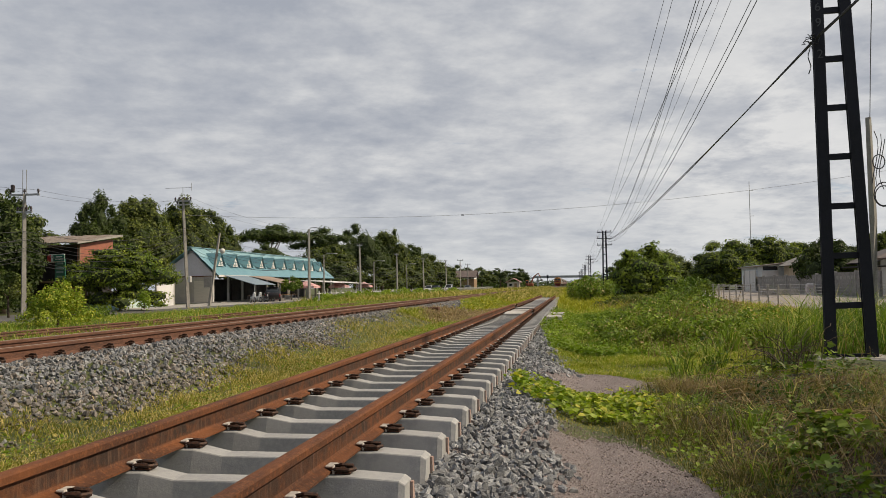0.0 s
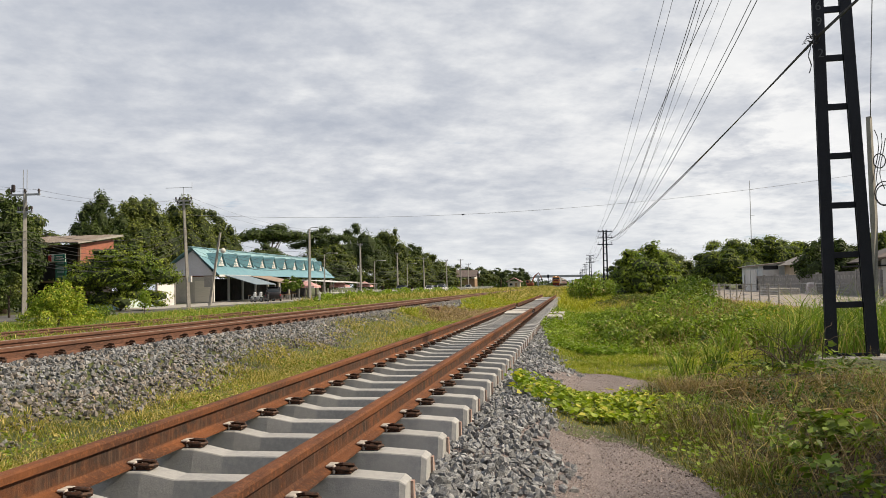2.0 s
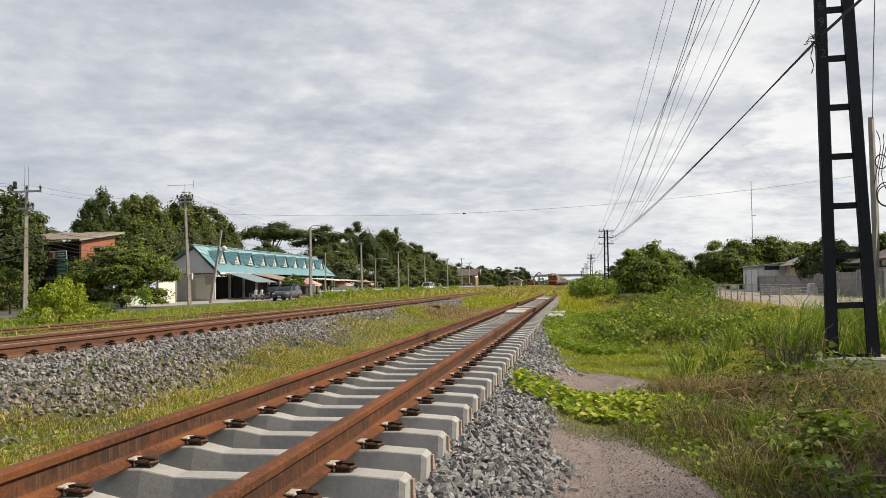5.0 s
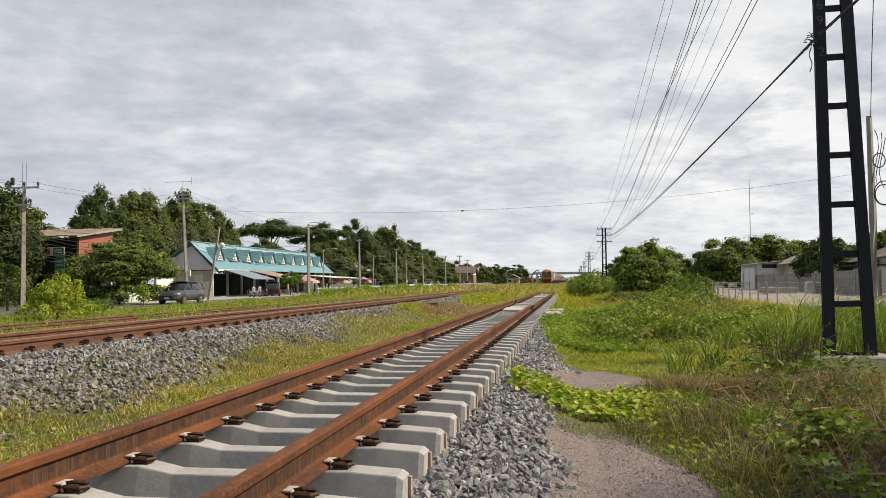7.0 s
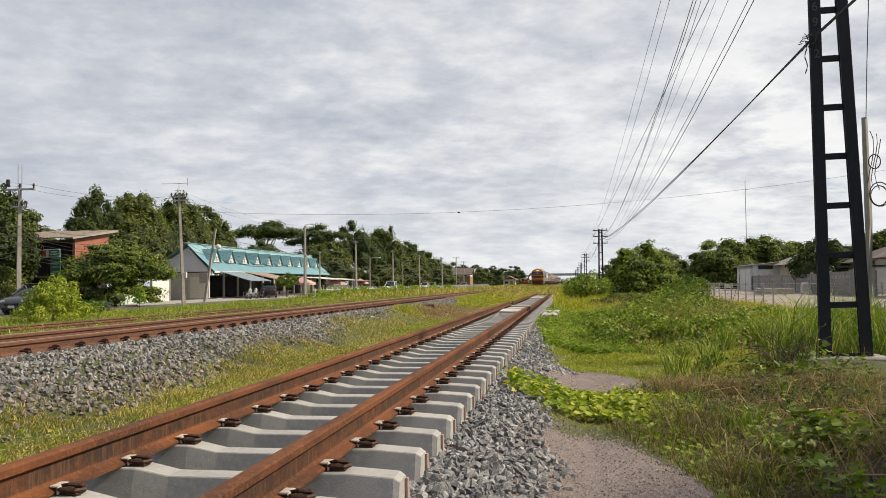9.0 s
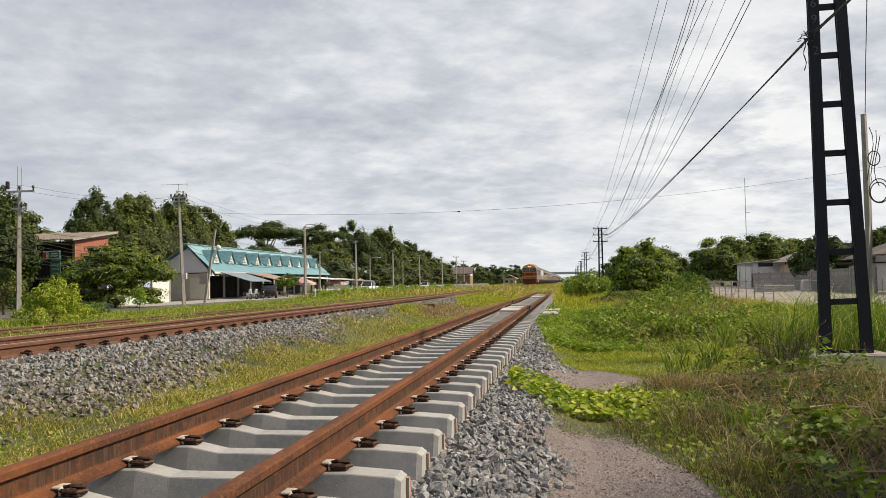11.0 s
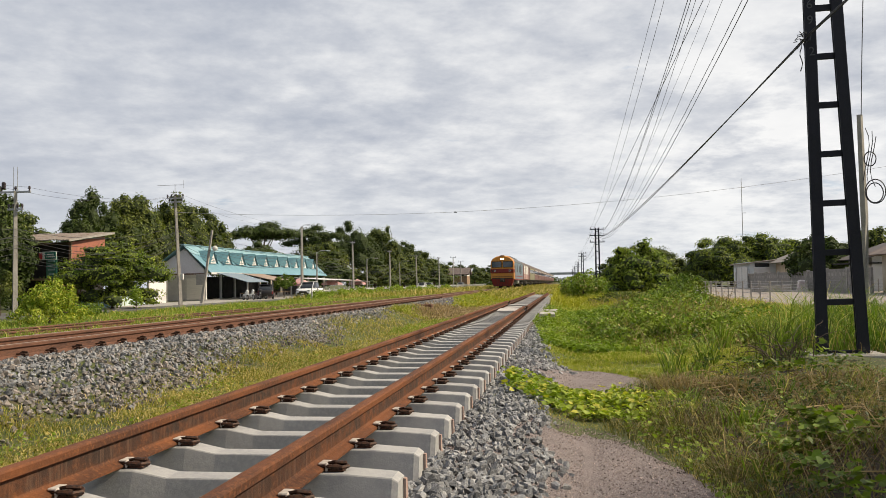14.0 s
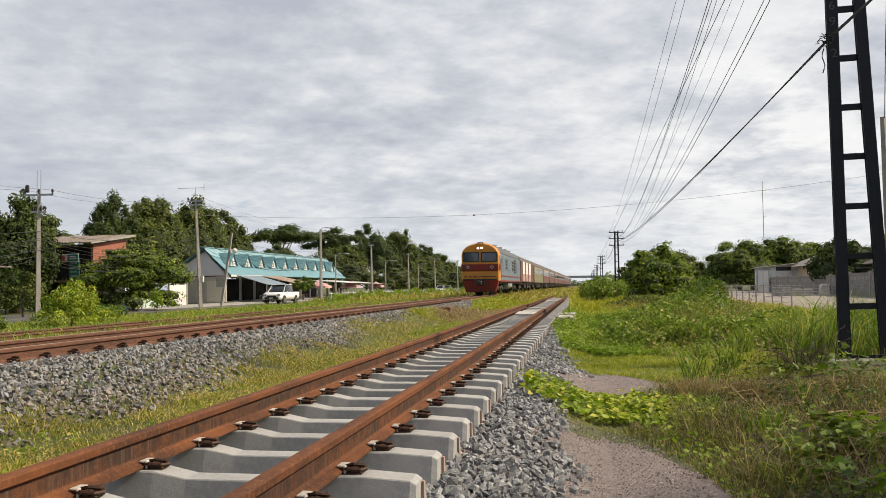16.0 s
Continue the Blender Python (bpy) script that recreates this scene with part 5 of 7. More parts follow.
def market():
    """Long market hall with a teal roof and a row of little white gables."""
    y0, y1, xf, xr, xb = 81.5, 126.0, -36.9, -39.5, -43.2
    eave, ridge = 3.45, 6.1
    g = -0.6
    m = thing("market_hall", pose(0, 0, g), "long low market hall with a teal sheet roof", "building")
    part("floor_slab", box(xf - 4.0, (y0 + y1) / 2, 0.06, 10.5, y1 - y0 + 1, 0.12), CONCRETE_OLD, m, "raised concrete slab")
    gable = bmesh.new()
    pts = [(xf - 0.3, 0.1), (xf - 0.3, eave - 0.1), (xr, ridge - 0.35), (xb, eave - 0.1), (xb, 0.1)]
    a = [gable.verts.new((x, y0 + 0.6, z)) for x, z in pts]
    b = [gable.verts.new((x, y0 + 0.85, z)) for x, z in pts]
    gable.faces.new(a)
    gable.faces.new(b[::-1])
    for i in range(5):
        gable.faces.new((a[i], a[(i + 1) % 5], b[(i + 1) % 5], b[i]))
    bmesh.ops.recalc_face_normals(gable, faces=gable.faces)
    part("gable_wall", gable, LILAC, m, "pale lilac gable wall")
    part("gable_band", box((xb + xf) / 2, y0 + 0.57, 2.95, 6.0, 0.06, 0.14), RUST_DARK, m, "brown band across the gable")
    part("lower_wall", box((xb + xf) / 2, y0 + 0.54, 1.5, 5.8, 0.08, 2.75), CREAM_WALL, m, "grey-beige lower wall")
    part("shutter", box(xf + 0.0 - 1.35, y0 + 0.49, 1.3, 1.9, 0.05, 2.3, 0.01), material("cream_shutter", (0.66, 0.60, 0.50), 0.7, 0, (0.58, 0.53, 0.44), 1, None, 0, 0.6, 3, stretch=(1, 1, 12)), m, "cream roller shutter")
    # back wall and stall fronts carry the stalls' shade in their colour
    part("rear_wall", box(xf - 4.2, (y0 + y1) / 2 + 0.5, 1.4, 0.2, y1 - y0 - 1, 2.7), SHADOWY, m, "back wall of the open stalls, coloured shade-dark")
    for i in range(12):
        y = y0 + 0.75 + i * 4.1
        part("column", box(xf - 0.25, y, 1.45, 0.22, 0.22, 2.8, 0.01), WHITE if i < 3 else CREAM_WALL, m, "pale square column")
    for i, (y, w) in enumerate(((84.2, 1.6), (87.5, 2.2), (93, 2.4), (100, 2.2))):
        part("stall_front", box(xf - 2.2, y, 1.1, 0.12, w, 2.1, 0.01), GLASS_DARK if i == 0 else SHADOWY, m, "dark sheet for the shaded stall front")

    def slope(xa, za, xb_, zb, ya, yb, th=0.07):
        bm = bmesh.new()
        c = [(xa, ya, za), (xa, yb, za), (xb_, yb, zb), (xb_, ya, zb)]
        lo = [bm.verts.new(p) for p in c]
        hi = [bm.verts.new((p[0], p[1], p[2] + th)) for p in c]
        bm.faces.new(lo[::-1])
        bm.faces.new(hi)
        for i in range(4):
            bm.faces.new((lo[i], lo[(i + 1) % 4], hi[(i + 1) % 4], hi[i]))
        bmesh.ops.recalc_face_normals(bm, faces=bm.faces)
        return bm
    for i in range(16):
        ya = y0 + i * (y1 - y0) / 16
        yb = ya + (y1 - y0) / 16 - 0.015
        part("roof_sheet", slope(xf + 0.75, eave - 0.45, xr, ridge, ya, yb), TEAL, m)
        part("roof_sheet", slope(xb, eave - 0.1, xr, ridge, ya, yb), TEAL, m)
    # paler upper sheets along the ridge
    for i in range(16):
        ya = y0 + i * (y1 - y0) / 16
        part("upper_sheet", slope(xr + 1.15, ridge - 1.02, xr, ridge + 0.015, ya, ya + (y1 - y0) / 16 - 0.02, 0.10), TEAL_PALE, m, "paler upper roof sheet")
    part("ridge_cap", box(xr, (y0 + y1) / 2, ridge + 0.09, 0.5, y1 - y0 + 0.1, 0.09, 0.02), TEAL_PALE, m, "paler ridge capping")
    part("fascia", box(xf + 0.77, y0 + 4.5, eave - 0.46, 0.05, 9.0, 0.22), WHITE, m, "white eaves board")
    for i in range(10):
        y = y0 + 2.5 + i * 4.12
        zc, xc = eave - 0.45 + (ridge - eave + 0.45) * 0.36, xf + 0.75 - (xf + 0.75 - xr) * 0.36
        d = part("dormer", bmesh.new(), None, m, "little gabled roof vent")
        tri = bmesh.new()
        w, h, back = 1.0, 1.30, 1.42
        f = [tri.verts.new(p) for p in ((xc + 0.3, y - w, zc), (xc + 0.3, y + w, zc), (xc + 0.3, y, zc + h))]
        k = [tri.verts.new(p) for p in ((xc - 0.0, y - w, zc), (xc - 0.0, y + w, zc), (xc - 0.0, y, zc + h))]
        tri.faces.new(f)
        for i2 in range(3):
            tri.faces.new((f[i2], f[(i2 + 1) % 3], k[(i2 + 1) % 3], k[i2]))
        bmesh.ops.recalc_face_normals(tri, faces=tri.faces)
        part("gable_front", tri, WHITE, d, "white triangular front")
        for s in (-1, 1):
            roof = bmesh.new()
            q = [(xc + 0.5, y + s * (w + 0.15), zc - 0.12), (xc + 0.5, y, zc + h + 0.12), (xc - back, y, zc + h + 0.12), (xc - 0.35, y + s * (w + 0.15), zc + 0.35)]
            lo = [roof.verts.new(p) for p in q]
            hi = [roof.verts.new((p[0], p[1], p[2] + 0.06)) for p in q]
            roof.faces.new(lo)
            roof.faces.new(hi[::-1])
            for i2 in range(4):
                roof.faces.new((lo[i2], lo[(i2 + 1) % 4], hi[(i2 + 1) % 4], hi[i2]))
            bmesh.ops.recalc_face_normals(roof, faces=roof.faces)
            part("gable_roof", roof, TEAL_DEEP, d)
        bars = bmesh.new()
        for zz in (0.22, 0.52):
            add_box(bars, xc + 0.315, y, zc + zz, 0.03, 1.05 - zz * 0.9, 0.07)
        add_box(bars, xc + 0.315, y, zc + 0.38, 0.03, 0.07, 0.55)
        part("vent_louvre", bars, TEAL_DEEP, d, "dull teal vent slats")

    def awning(name, x0, x1, ya, yb, za, zb, mat, label, legs=True):
        t = thing(name, pose(0, 0, g), label, "awning")
        part("sheet", slope(x1, zb, x0, za, ya, yb, 0.05), mat, t)
        if legs:
            for yy in (ya + 0.1, yb - 0.1):
                part("post", rod((x1 - 0.1, yy, 0), (x1 - 0.1, yy, zb), 0.04, 0.04, 6), GALV, t, "thin steel post")
    awning("awning", -36.1, -32.6, 83.0, 89.5, 3.0, 1.95, AWNING_BLUE, "sloping blue-grey sheet awning on thin posts")
    awning("awning", -36.1, -32.2, 90.0, 97.0, 3.0, 2.15, AWNING_TAN, "tan canvas awning over a market stall")
    awning("awning", -36.2, -31.0, 108, 121, 2.6, 2.2, WHITE, "pale corrugated awning over market stalls")
    awning("awning", -36.2, -31.0, 122, 134, 2.5, 2.0, TIN, "rusty tin awning over market stalls")
    for x, y, s in ((-31.8, 98.5, 2.0), (-32.5, 116, 1.8), (-32.2, 130, 1.7)):
        u = thing("market_umbrella", pose(x, y, g), "faded red and white square market umbrella", "umbrella", "market umbrellas")
        part("pole", rod((0, 0, 0), (0, 0, 2.3), 0.03, 0.03, 6), GALV, u)
        bm = bmesh.new()
        top = bm.verts.new((0, 0, 2.45))
        ring = [bm.verts.new((s * cx, s * cy, 1.75)) for cx, cy in ((-0.7, -0.7), (0.7, -0.7), (0.7, 0.7), (-0.7, 0.7))]
        hem = [bm.verts.new((v.co.x, v.co.y, 1.5)) for v in ring]
        for i in range(4):
            bm.faces.new((top, ring[i], ring[(i + 1) % 4]))
            bm.faces.new((ring[i], hem[i], hem[(i + 1) % 4], ring[(i + 1) % 4]))
        part("canopy", bm, PINK, u, "faded red canvas canopy")
    # goods, benches and motorbikes in the shade of the stalls
    for i in range(9):
        y, x = 84.5 + i * 2.1 + rng.uniform(-0.4, 0.4), -34.2 + rng.uniform(-0.8, 0.8)
        t = thing("market_table", pose(x, y, g), "dark low stall table with boxes in the shade", "table", "stall tables")
        part("tabletop", box(0, 0, 0.74, 0.8, 1.3, 0.05, 0.01), WOOD, t)
        for sx in (-0.35, 0.35):
            for sy in (-0.6, 0.6):
                part("leg", box(sx, sy, 0.36, 0.05, 0.05, 0.72), GALV, t)
    for i in range(6):
        part_t = tagged(part("crate", box(-34.0 + rng.uniform(-1, 1), 86 + i * 2.6, g + 0.38, 0.5, 0.6, 0.5, 0.02), WHITE if i % 2 else PINK), "stacked plastic crate beside a stall", "crate", "stall crates")
        part_t.location.z = 0
    BIKE_WHITE, BIKE_DARK = material("white_bike_plastic", (0.62, 0.64, 0.66), 0.4), material("dark_bike_plastic", (0.03, 0.03, 0.035), 0.4)
    for k, (x, y, turn) in enumerate(((-31.5, 79.6, 40), (-31.6, 81.2, 55), (-31.4, 83.2, 35), (-31.7, 85.0, 60))):
        motorbike(x, y, turn, BIKE_DARK if k == 2 else BIKE_WHITE, "black step-through motorbike parked by the market" if k == 2 else "white step-through motorbike parked by the market")


def motorbike(x, y, turn, paint, label):
    """A small step-through motorbike on its stand, facing -y."""
    b = thing("motorbike", pose(x, y, -0.53, 0, 0, turn), label, "motorbike", "parked motorbikes")
    for yy in (-0.62, 0.62):
        w = part("wheel", rod((-0.05, yy, 0.29), (0.05, yy, 0.29), 0.29, 0.29, 14), WIRE, b)
        part("rim", rod((-0.055, yy, 0.29), (0.055, yy, 0.29), 0.19, 0.19, 12), GALV, w)
    bm = box(0, 0.15, 0.52, 0.24, 0.95, 0.22, 0.07)
    add_box(bm, 0, -0.42, 0.62, 0.34, 0.10, 0.62, 0.04, rot=Matrix.Rotation(radians(16), 4, "X"))
    add_box(bm, 0, -0.52, 0.98, 0.26, 0.22, 0.20, 0.06)
    part("fairing", bm, paint, b, "painted plastic fairing")
    part("saddle", box(0, 0.22, 0.74, 0.25, 0.72, 0.11, 0.05), WIRE, b, "black saddle")
    part("engine", box(0, 0.08, 0.34, 0.22, 0.36, 0.22, 0.05), GALV, b)
    part("handlebar", path_bar([(-0.34, -0.36, 1.02), (-0.12, -0.46, 1.06), (0.12, -0.46, 1.06), (0.34, -0.36, 1.02)], 0.018, 5), WIRE, b)
    part("fork", rod((0, -0.47, 0.95), (0, -0.62, 0.30), 0.04, 0.035, 6), GALV, b)
    part("mudguard", box(0, -0.62, 0.57, 0.12, 0.44, 0.05, 0.02), paint, b)


def brick_house():
    g = -0.6
    h = thing("house", pose(0, 0, g), "two-storey brick and timber house with a rusty tin roof", "house")
    x0, x1, ya, yb = -35.2, -41.0, 54.2, 58.8
    ym, dy = (ya + yb) / 2, yb - ya
    tilt = math.atan2(0.67, 4.7)
    bm = prism([(ya + 0.02, 2.3), (yb, 2.3), (yb, 5.72), (ya + 0.02, 5.08)], x0 - 0.25, x0, "x")
    part("brick_wall", bm, BRICK, h, "red brick side wall")
    # recess and ground floor coloured near black in place of balcony shade
    part("shaded_wall", box((x0 + x1) / 2 - 0.2, ya + 1.3, 3.6, x0 - x1 - 0.45, 0.2, 2.7), SHADOWY, h, "recessed timber wall coloured dark for balcony shade")
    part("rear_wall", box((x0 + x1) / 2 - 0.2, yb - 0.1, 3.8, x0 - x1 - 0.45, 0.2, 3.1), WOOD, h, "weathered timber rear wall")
    part("lower_wall", box((x0 + x1) / 2, ym + 0.4, 1.12, x0 - x1 - 0.1, dy - 1.0, 2.2), SHADOWY, h, "dark block for the shaded open ground floor")
    part("balcony_floor", box((x0 + x1) / 2, ya - 0.4, 2.25, x0 - x1, 3.0, 0.15), WOOD, h, "timber balcony floor")
    part("corner_board", box(x0 - 0.05, ya - 0.04, 3.7, 0.16, 0.1, 2.8), WOOD, h, "timber corner board")
    for i in range(8):
        xx = x0 + 0.35 - (i + 0.5) * 0.82
        bm = box(0, 0, 0, 0.85, 6.4, 0.05, rot=Matrix.Rotation(tilt, 4, "X"))
        for k in (-0.28, 0.0, 0.28):
            add_box(bm, k, 0, 0.035, 0.10, 6.4, 0.05, rot=Matrix.Rotation(tilt, 4, "X"))
        bmesh.ops.translate(bm, verts=bm.verts, vec=(xx, 56.4, 5.20 + 3.0 * math.tan(tilt) + 0.035 * (i % 2)))
        part("roof_sheet", bm, TIN, h, "rusty corrugated roof sheet")
    part("barge_board", box(x0 + 0.40, 56.4, 5.18 + 3.0 * math.tan(tilt), 0.05, 6.4, 0.16, rot=Matrix.Rotation(tilt, 4, "X")), CONCRETE_POLE, h, "weathered pale barge board")
    w = part("window", box(x0 + 0.02, 57.4, 3.9, 0.06, 1.1, 1.0), GLASS_DARK, h, "dark window")
    for q in (-0.58, 0.58):
        part("frame", box(x0 + 0.04, 57.4 + q, 3.9, 0.06, 0.07, 1.1), WOOD, w)
    for xx in (x1 + 0.1, x0 - 0.1):
        part("post", box(xx, ya - 1.7, 1.1, 0.18, 0.18, 2.2), CONCRETE_OLD, h, "concrete post")
    s = thing("shop_sign", pose(-36.5, 53.2, g + 4.03), "red, white and green shop sign board on the house", "sign")
    part("board", box(0, 0, 0, 1.9, 0.08, 0.62, 0.01, rot=Matrix.Rotation(radians(-20), 4, "Z")), SIGN_WHITE, s)
    bm = box(0.05, -0.06, 0.02, 1.25, 0.05, 0.5, rot=Matrix.Rotation(radians(-20), 4, "Z"))
    bmesh.ops.translate(bm, verts=bm.verts, vec=(0.28, -0.1, -0.02))
    part("green_field", bm, GREEN_SIGN, s, "green field")
    bm = box(0, 0, 0, 0.36, 0.05, 0.5, rot=Matrix.Rotation(radians(-20), 4, "Z"))
    bmesh.ops.translate(bm, verts=bm.verts, vec=(-0.72, 0.2, 0))
    part("red_field", bm, RED_SIGN, s, "red field")
    bm = bmesh.new()
    for zz, ww in ((0.1, 0.7), (-0.08, 0.9)):
        add_box(bm, 0.36, -0.19, zz, ww, 0.05, 0.07, rot=Matrix.Rotation(radians(-20), 4, "Z"))
    part("lettering_bar", bm, SIGN_WHITE, s, "pale unreadable lettering")
    s = thing("shop_banner", pose(-36.5, 53.7, g + 3.15), "dark green hanging banner with pale lettering bars", "banner")
    part("cloth", box(0, 0, 0, 1.2, 0.06, 1.7, 0.01, rot=Matrix.Rotation(radians(-20), 4, "Z")), GREEN_SIGN, s)
    bm = bmesh.new()
    for zz, ww in ((0.5, 0.7), (0.15, 0.85), (-0.15, 0.75), (-0.5, 0.55)):
        add_box(bm, 0.0, -0.05, zz, ww, 0.05, 0.13, rot=Matrix.Rotation(radians(-20), 4, "Z"))
    part("lettering_bar", bm, TEAL_PALE, s, "pale unreadable lettering")
    # timber stall, low walls and the white panel below the tree
    k = thing("timber_stall", pose(-33.5, 50.6, g), "small weathered timber stall with slatted front", "stall")
    part("counter", box(0, 0, 0.55, 1.2, 2.6, 0.1, 0.02), WOOD, k)
    part("roof", box(0, 0, 1.75, 1.5, 3.0, 0.08, 0.02), WOOD, k)
    for i in range(8):
        part("slat", box(0.55, -1.15 + i * 0.33, 1.0, 0.05, 0.14, 1.4), WOOD, k)
    tagged(part("water_tank", box(-33.0, 53.6, g + 0.4, 1.2, 3.6, 0.8, 0.06), TEAL_PALE), "low pale teal water trough beside the stall", "tank")
    tagged(part("low_wall", box(-34.2, 60.5, g + 0.45, 0.2, 9.0, 0.9), material("mint_wall", (0.42, 0.55, 0.50), 0.85, 0, (0.5, 0.56, 0.52), 1)), "low mint-green garden wall behind a tree", "wall")
    w = thing("white_gate_panel", pose(-35.4, 68.0, g), "white painted gate panel beside the market", "gate")
    part("panel", box(0, 0, 1.05, 0.08, 3.4, 2.1, 0.01), WHITE, w)
    for yy in (-1.7, 1.7):
        part("post", box(0, yy, 1.1, 0.16, 0.16, 2.2), CONCRETE_POLE, w)
    tagged(part("pavement", box(-33.0, 95, -0.57, 6.5, 90, 0.08), CONCRETE_OLD), "pale concrete apron in front of the market", "pavement", "", "structure")
    # shed behind the roadside pole, its wall near black for the shade there
    sh = thing("shed", pose(-39, 41, g), "open shed under trees with a shade-dark wall", "shed")
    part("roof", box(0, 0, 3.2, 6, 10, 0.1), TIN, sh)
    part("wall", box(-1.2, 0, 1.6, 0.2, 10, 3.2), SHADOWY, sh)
    for yy in (-4.2, 0, 4.2):
        part("post", box(2.6, yy, 1.6, 0.15, 0.15, 3.2), WOOD, sh)
    # far houses beyond the trees
    for x, y, w_, hh in ((-36.5, 300, 6.5, 6.6),):
        b = thing("house", pose(x, y, g), "far timber house with white gable and dark roof", "house", "far houses")
        part("wall", box(0, 0, hh * 0.3, w_, 9, hh * 0.6), WOOD, b, "dark timber lower wall")
        part("upper_wall", box(0, 0, hh * 0.68, w_ * 0.98, 8.8, hh * 0.2), WHITE, b, "white upper wall")
        part("gable_wall", prism([(-4.4, hh * 0.78), (4.4, hh * 0.78), (0, hh * 1.02)], -w_ * 0.48, w_ * 0.48, "x"), WHITE, b, "white gable")
        part("roof", prism([(-5.6, hh * 0.70), (0, hh * 1.08), (5.6, hh * 0.70), (5.5, hh * 0.67), (0, hh * 1.03), (-5.5, hh * 0.67)], -w_ * 0.62, w_ * 0.62, "x"), material("dark_tiles", (0.10, 0.08, 0.08), 0.9, 0, (0.15, 0.12, 0.11), 1), b, "dark tiled roof")
        for xx in (-1.8, 1.4):
            part("window", box(xx, -4.42, hh * 0.68, 1.2, 0.06, 0.9), GLASS_DARK, b, "dark window")


def track_fence():
    FENCE_PALE = material("pale_fence_paint", (0.50, 0.50, 0.49), 0.7, 0, (0.38, 0.37, 0.35), 1.2)
    f = thing("trackside_fence", pose(-21.3, 0, -0.55), "pale steel picket fence along the far verge", "fence")
    for i in range(90):
        part("post", box(0, 70 + i * 1.9, 0.58, 0.12, 0.12, 1.2), FENCE_PALE, f)
    for z in (0.35, 0.95):
        part("rail", box(0, 155, z, 0.05, 171, 0.07), FENCE_PALE, f)
    v = np.array([[0, 70 + i * 0.38, 0.05] for i in range(440)])
    bm_v, bm_f = [], []
    for i, (x, y, z) in enumerate(v):
        b = len(bm_v)
        bm_v += [(x, y - 0.02, z), (x, y + 0.02, z), (x, y + 0.02, 1.05), (x, y - 0.02, 1.05), (x - 0.02, y - 0.02, z), (x - 0.02, y + 0.02, z), (x - 0.02, y + 0.02, 1.05), (x - 0.02, y - 0.02, 1.05)]
        bm_f += [(b, b + 1, b + 2, b + 3), (b + 7, b + 6, b + 5, b + 4), (b, b + 3, b + 7, b + 4), (b + 1, b + 5, b + 6, b + 2)]
    tagged(soup("pickets", bm_v, bm_f, FENCE_PALE, f), kind="stuff")


left_poles()
market()
brick_house()
track_fence()

# ---- the telegraph line and the yard ----
PALE_NUMBER = material("faded_white_paint", (0.085, 0.09, 0.10), 0.8)


def lattice_mast(x, y, base, h, label, arms, number=False, spin=0.0, w0=0.63, w1=0.33):
    """Two upright rails joined by rungs, with crossarms on top."""
    m = thing("telegraph_mast", pose(x, y, base, 0, spin, 0), label, "telegraph mast", "telegraph line")
    for s in (-1, 1):
        a, b = Vector((s * w0 / 2, 0, 0)), Vector((s * w1 / 2, 0, h))
        bm = bmesh.new()
        # broad-flanged section, flange to the front
        sec = [(-0.09, -0.071), (0.09, -0.071), (0.09, -0.049), (0.016, -0.044), (0.016, 0.05), (0.07, 0.055), (0.07, 0.075), (-0.07, 0.075), (-0.07, 0.055), (-0.016, 0.05), (-0.016, -0.044), (-0.09, -0.049)]
        lo = [bm.verts.new(a + Vector((u, w, 0))) for u, w in sec]
        hi = [bm.verts.new(b + Vector((u, w, 0))) for u, w in sec]
        for i in range(len(sec)):
            bm.faces.new((lo[i], lo[(i + 1) % len(sec)], hi[(i + 1) % len(sec)], hi[i]))
        bm.faces.new(lo[::-1])
        bm.faces.new(hi)
        bmesh.ops.recalc_face_normals(bm, faces=bm.faces)
        part("leg", bm, STEEL_BLACK, m, "black painted upright")
    z, i = 0.06, 0
    while z < h - 0.1:
        w = w0 + (w1 - w0) * z / h
        part("rung", box(0, 0, z, w - 0.06, 0.06, 0.10 if z > 0.2 else 0.05, 0.006), STEEL_BLACK, m)
        z += 0.81
    for za, half, n in arms:
        arm = part("crossarm", box(0, -0.06, za, half * 2, 0.08, 0.10, 0.008), STEEL_BLACK, m)
        for i in range(n):
            ox = -half + 0.1 + i * (2 * half - 0.2) / (n - 1)
            bm = rod((ox, -0.06, za + 0.04), (ox, -0.06, za + 0.16), 0.018, 0.018, 6)
            add_rod(bm, (ox, -0.06, za + 0.12), (ox, -0.06, za + 0.24), 0.05, 0.03, 8)
            part("insulator", bm, INSULATOR, arm, "dark insulator")
    if number:
        w = w0 + (w1 - w0) * 0.64
        for k, ch in enumerate("69/2"):
            cu = bpy.data.curves.new("digit", "FONT")
            cu.body, cu.size, cu.align_x, cu.extrude = ch, 0.205, "CENTER", 0.002
            ob = new("digit_tmp", cu)
            me = bpy.data.meshes.new_from_object(ob.evaluated_get(bpy.context.evaluated_depsgraph_get()))
            bpy.data.objects.remove(ob)
            me.materials.append(PALE_NUMBER)
            d = part_mesh("digit", me, None, m, "faded white painted character")
            d.matrix_local = pose(-w / 2, -0.076, 5.72 - k * 0.262, 90, 0, 0)
    return m


MAST = (6.25, 10.25)
MAST_GROUND = -0.36
LINE = [(6.3, -62), (MAST[0], MAST[1]), (5.78, 98), (5.8, 185), (6.1, 272), (6.1, 360), (6.1, 450)]


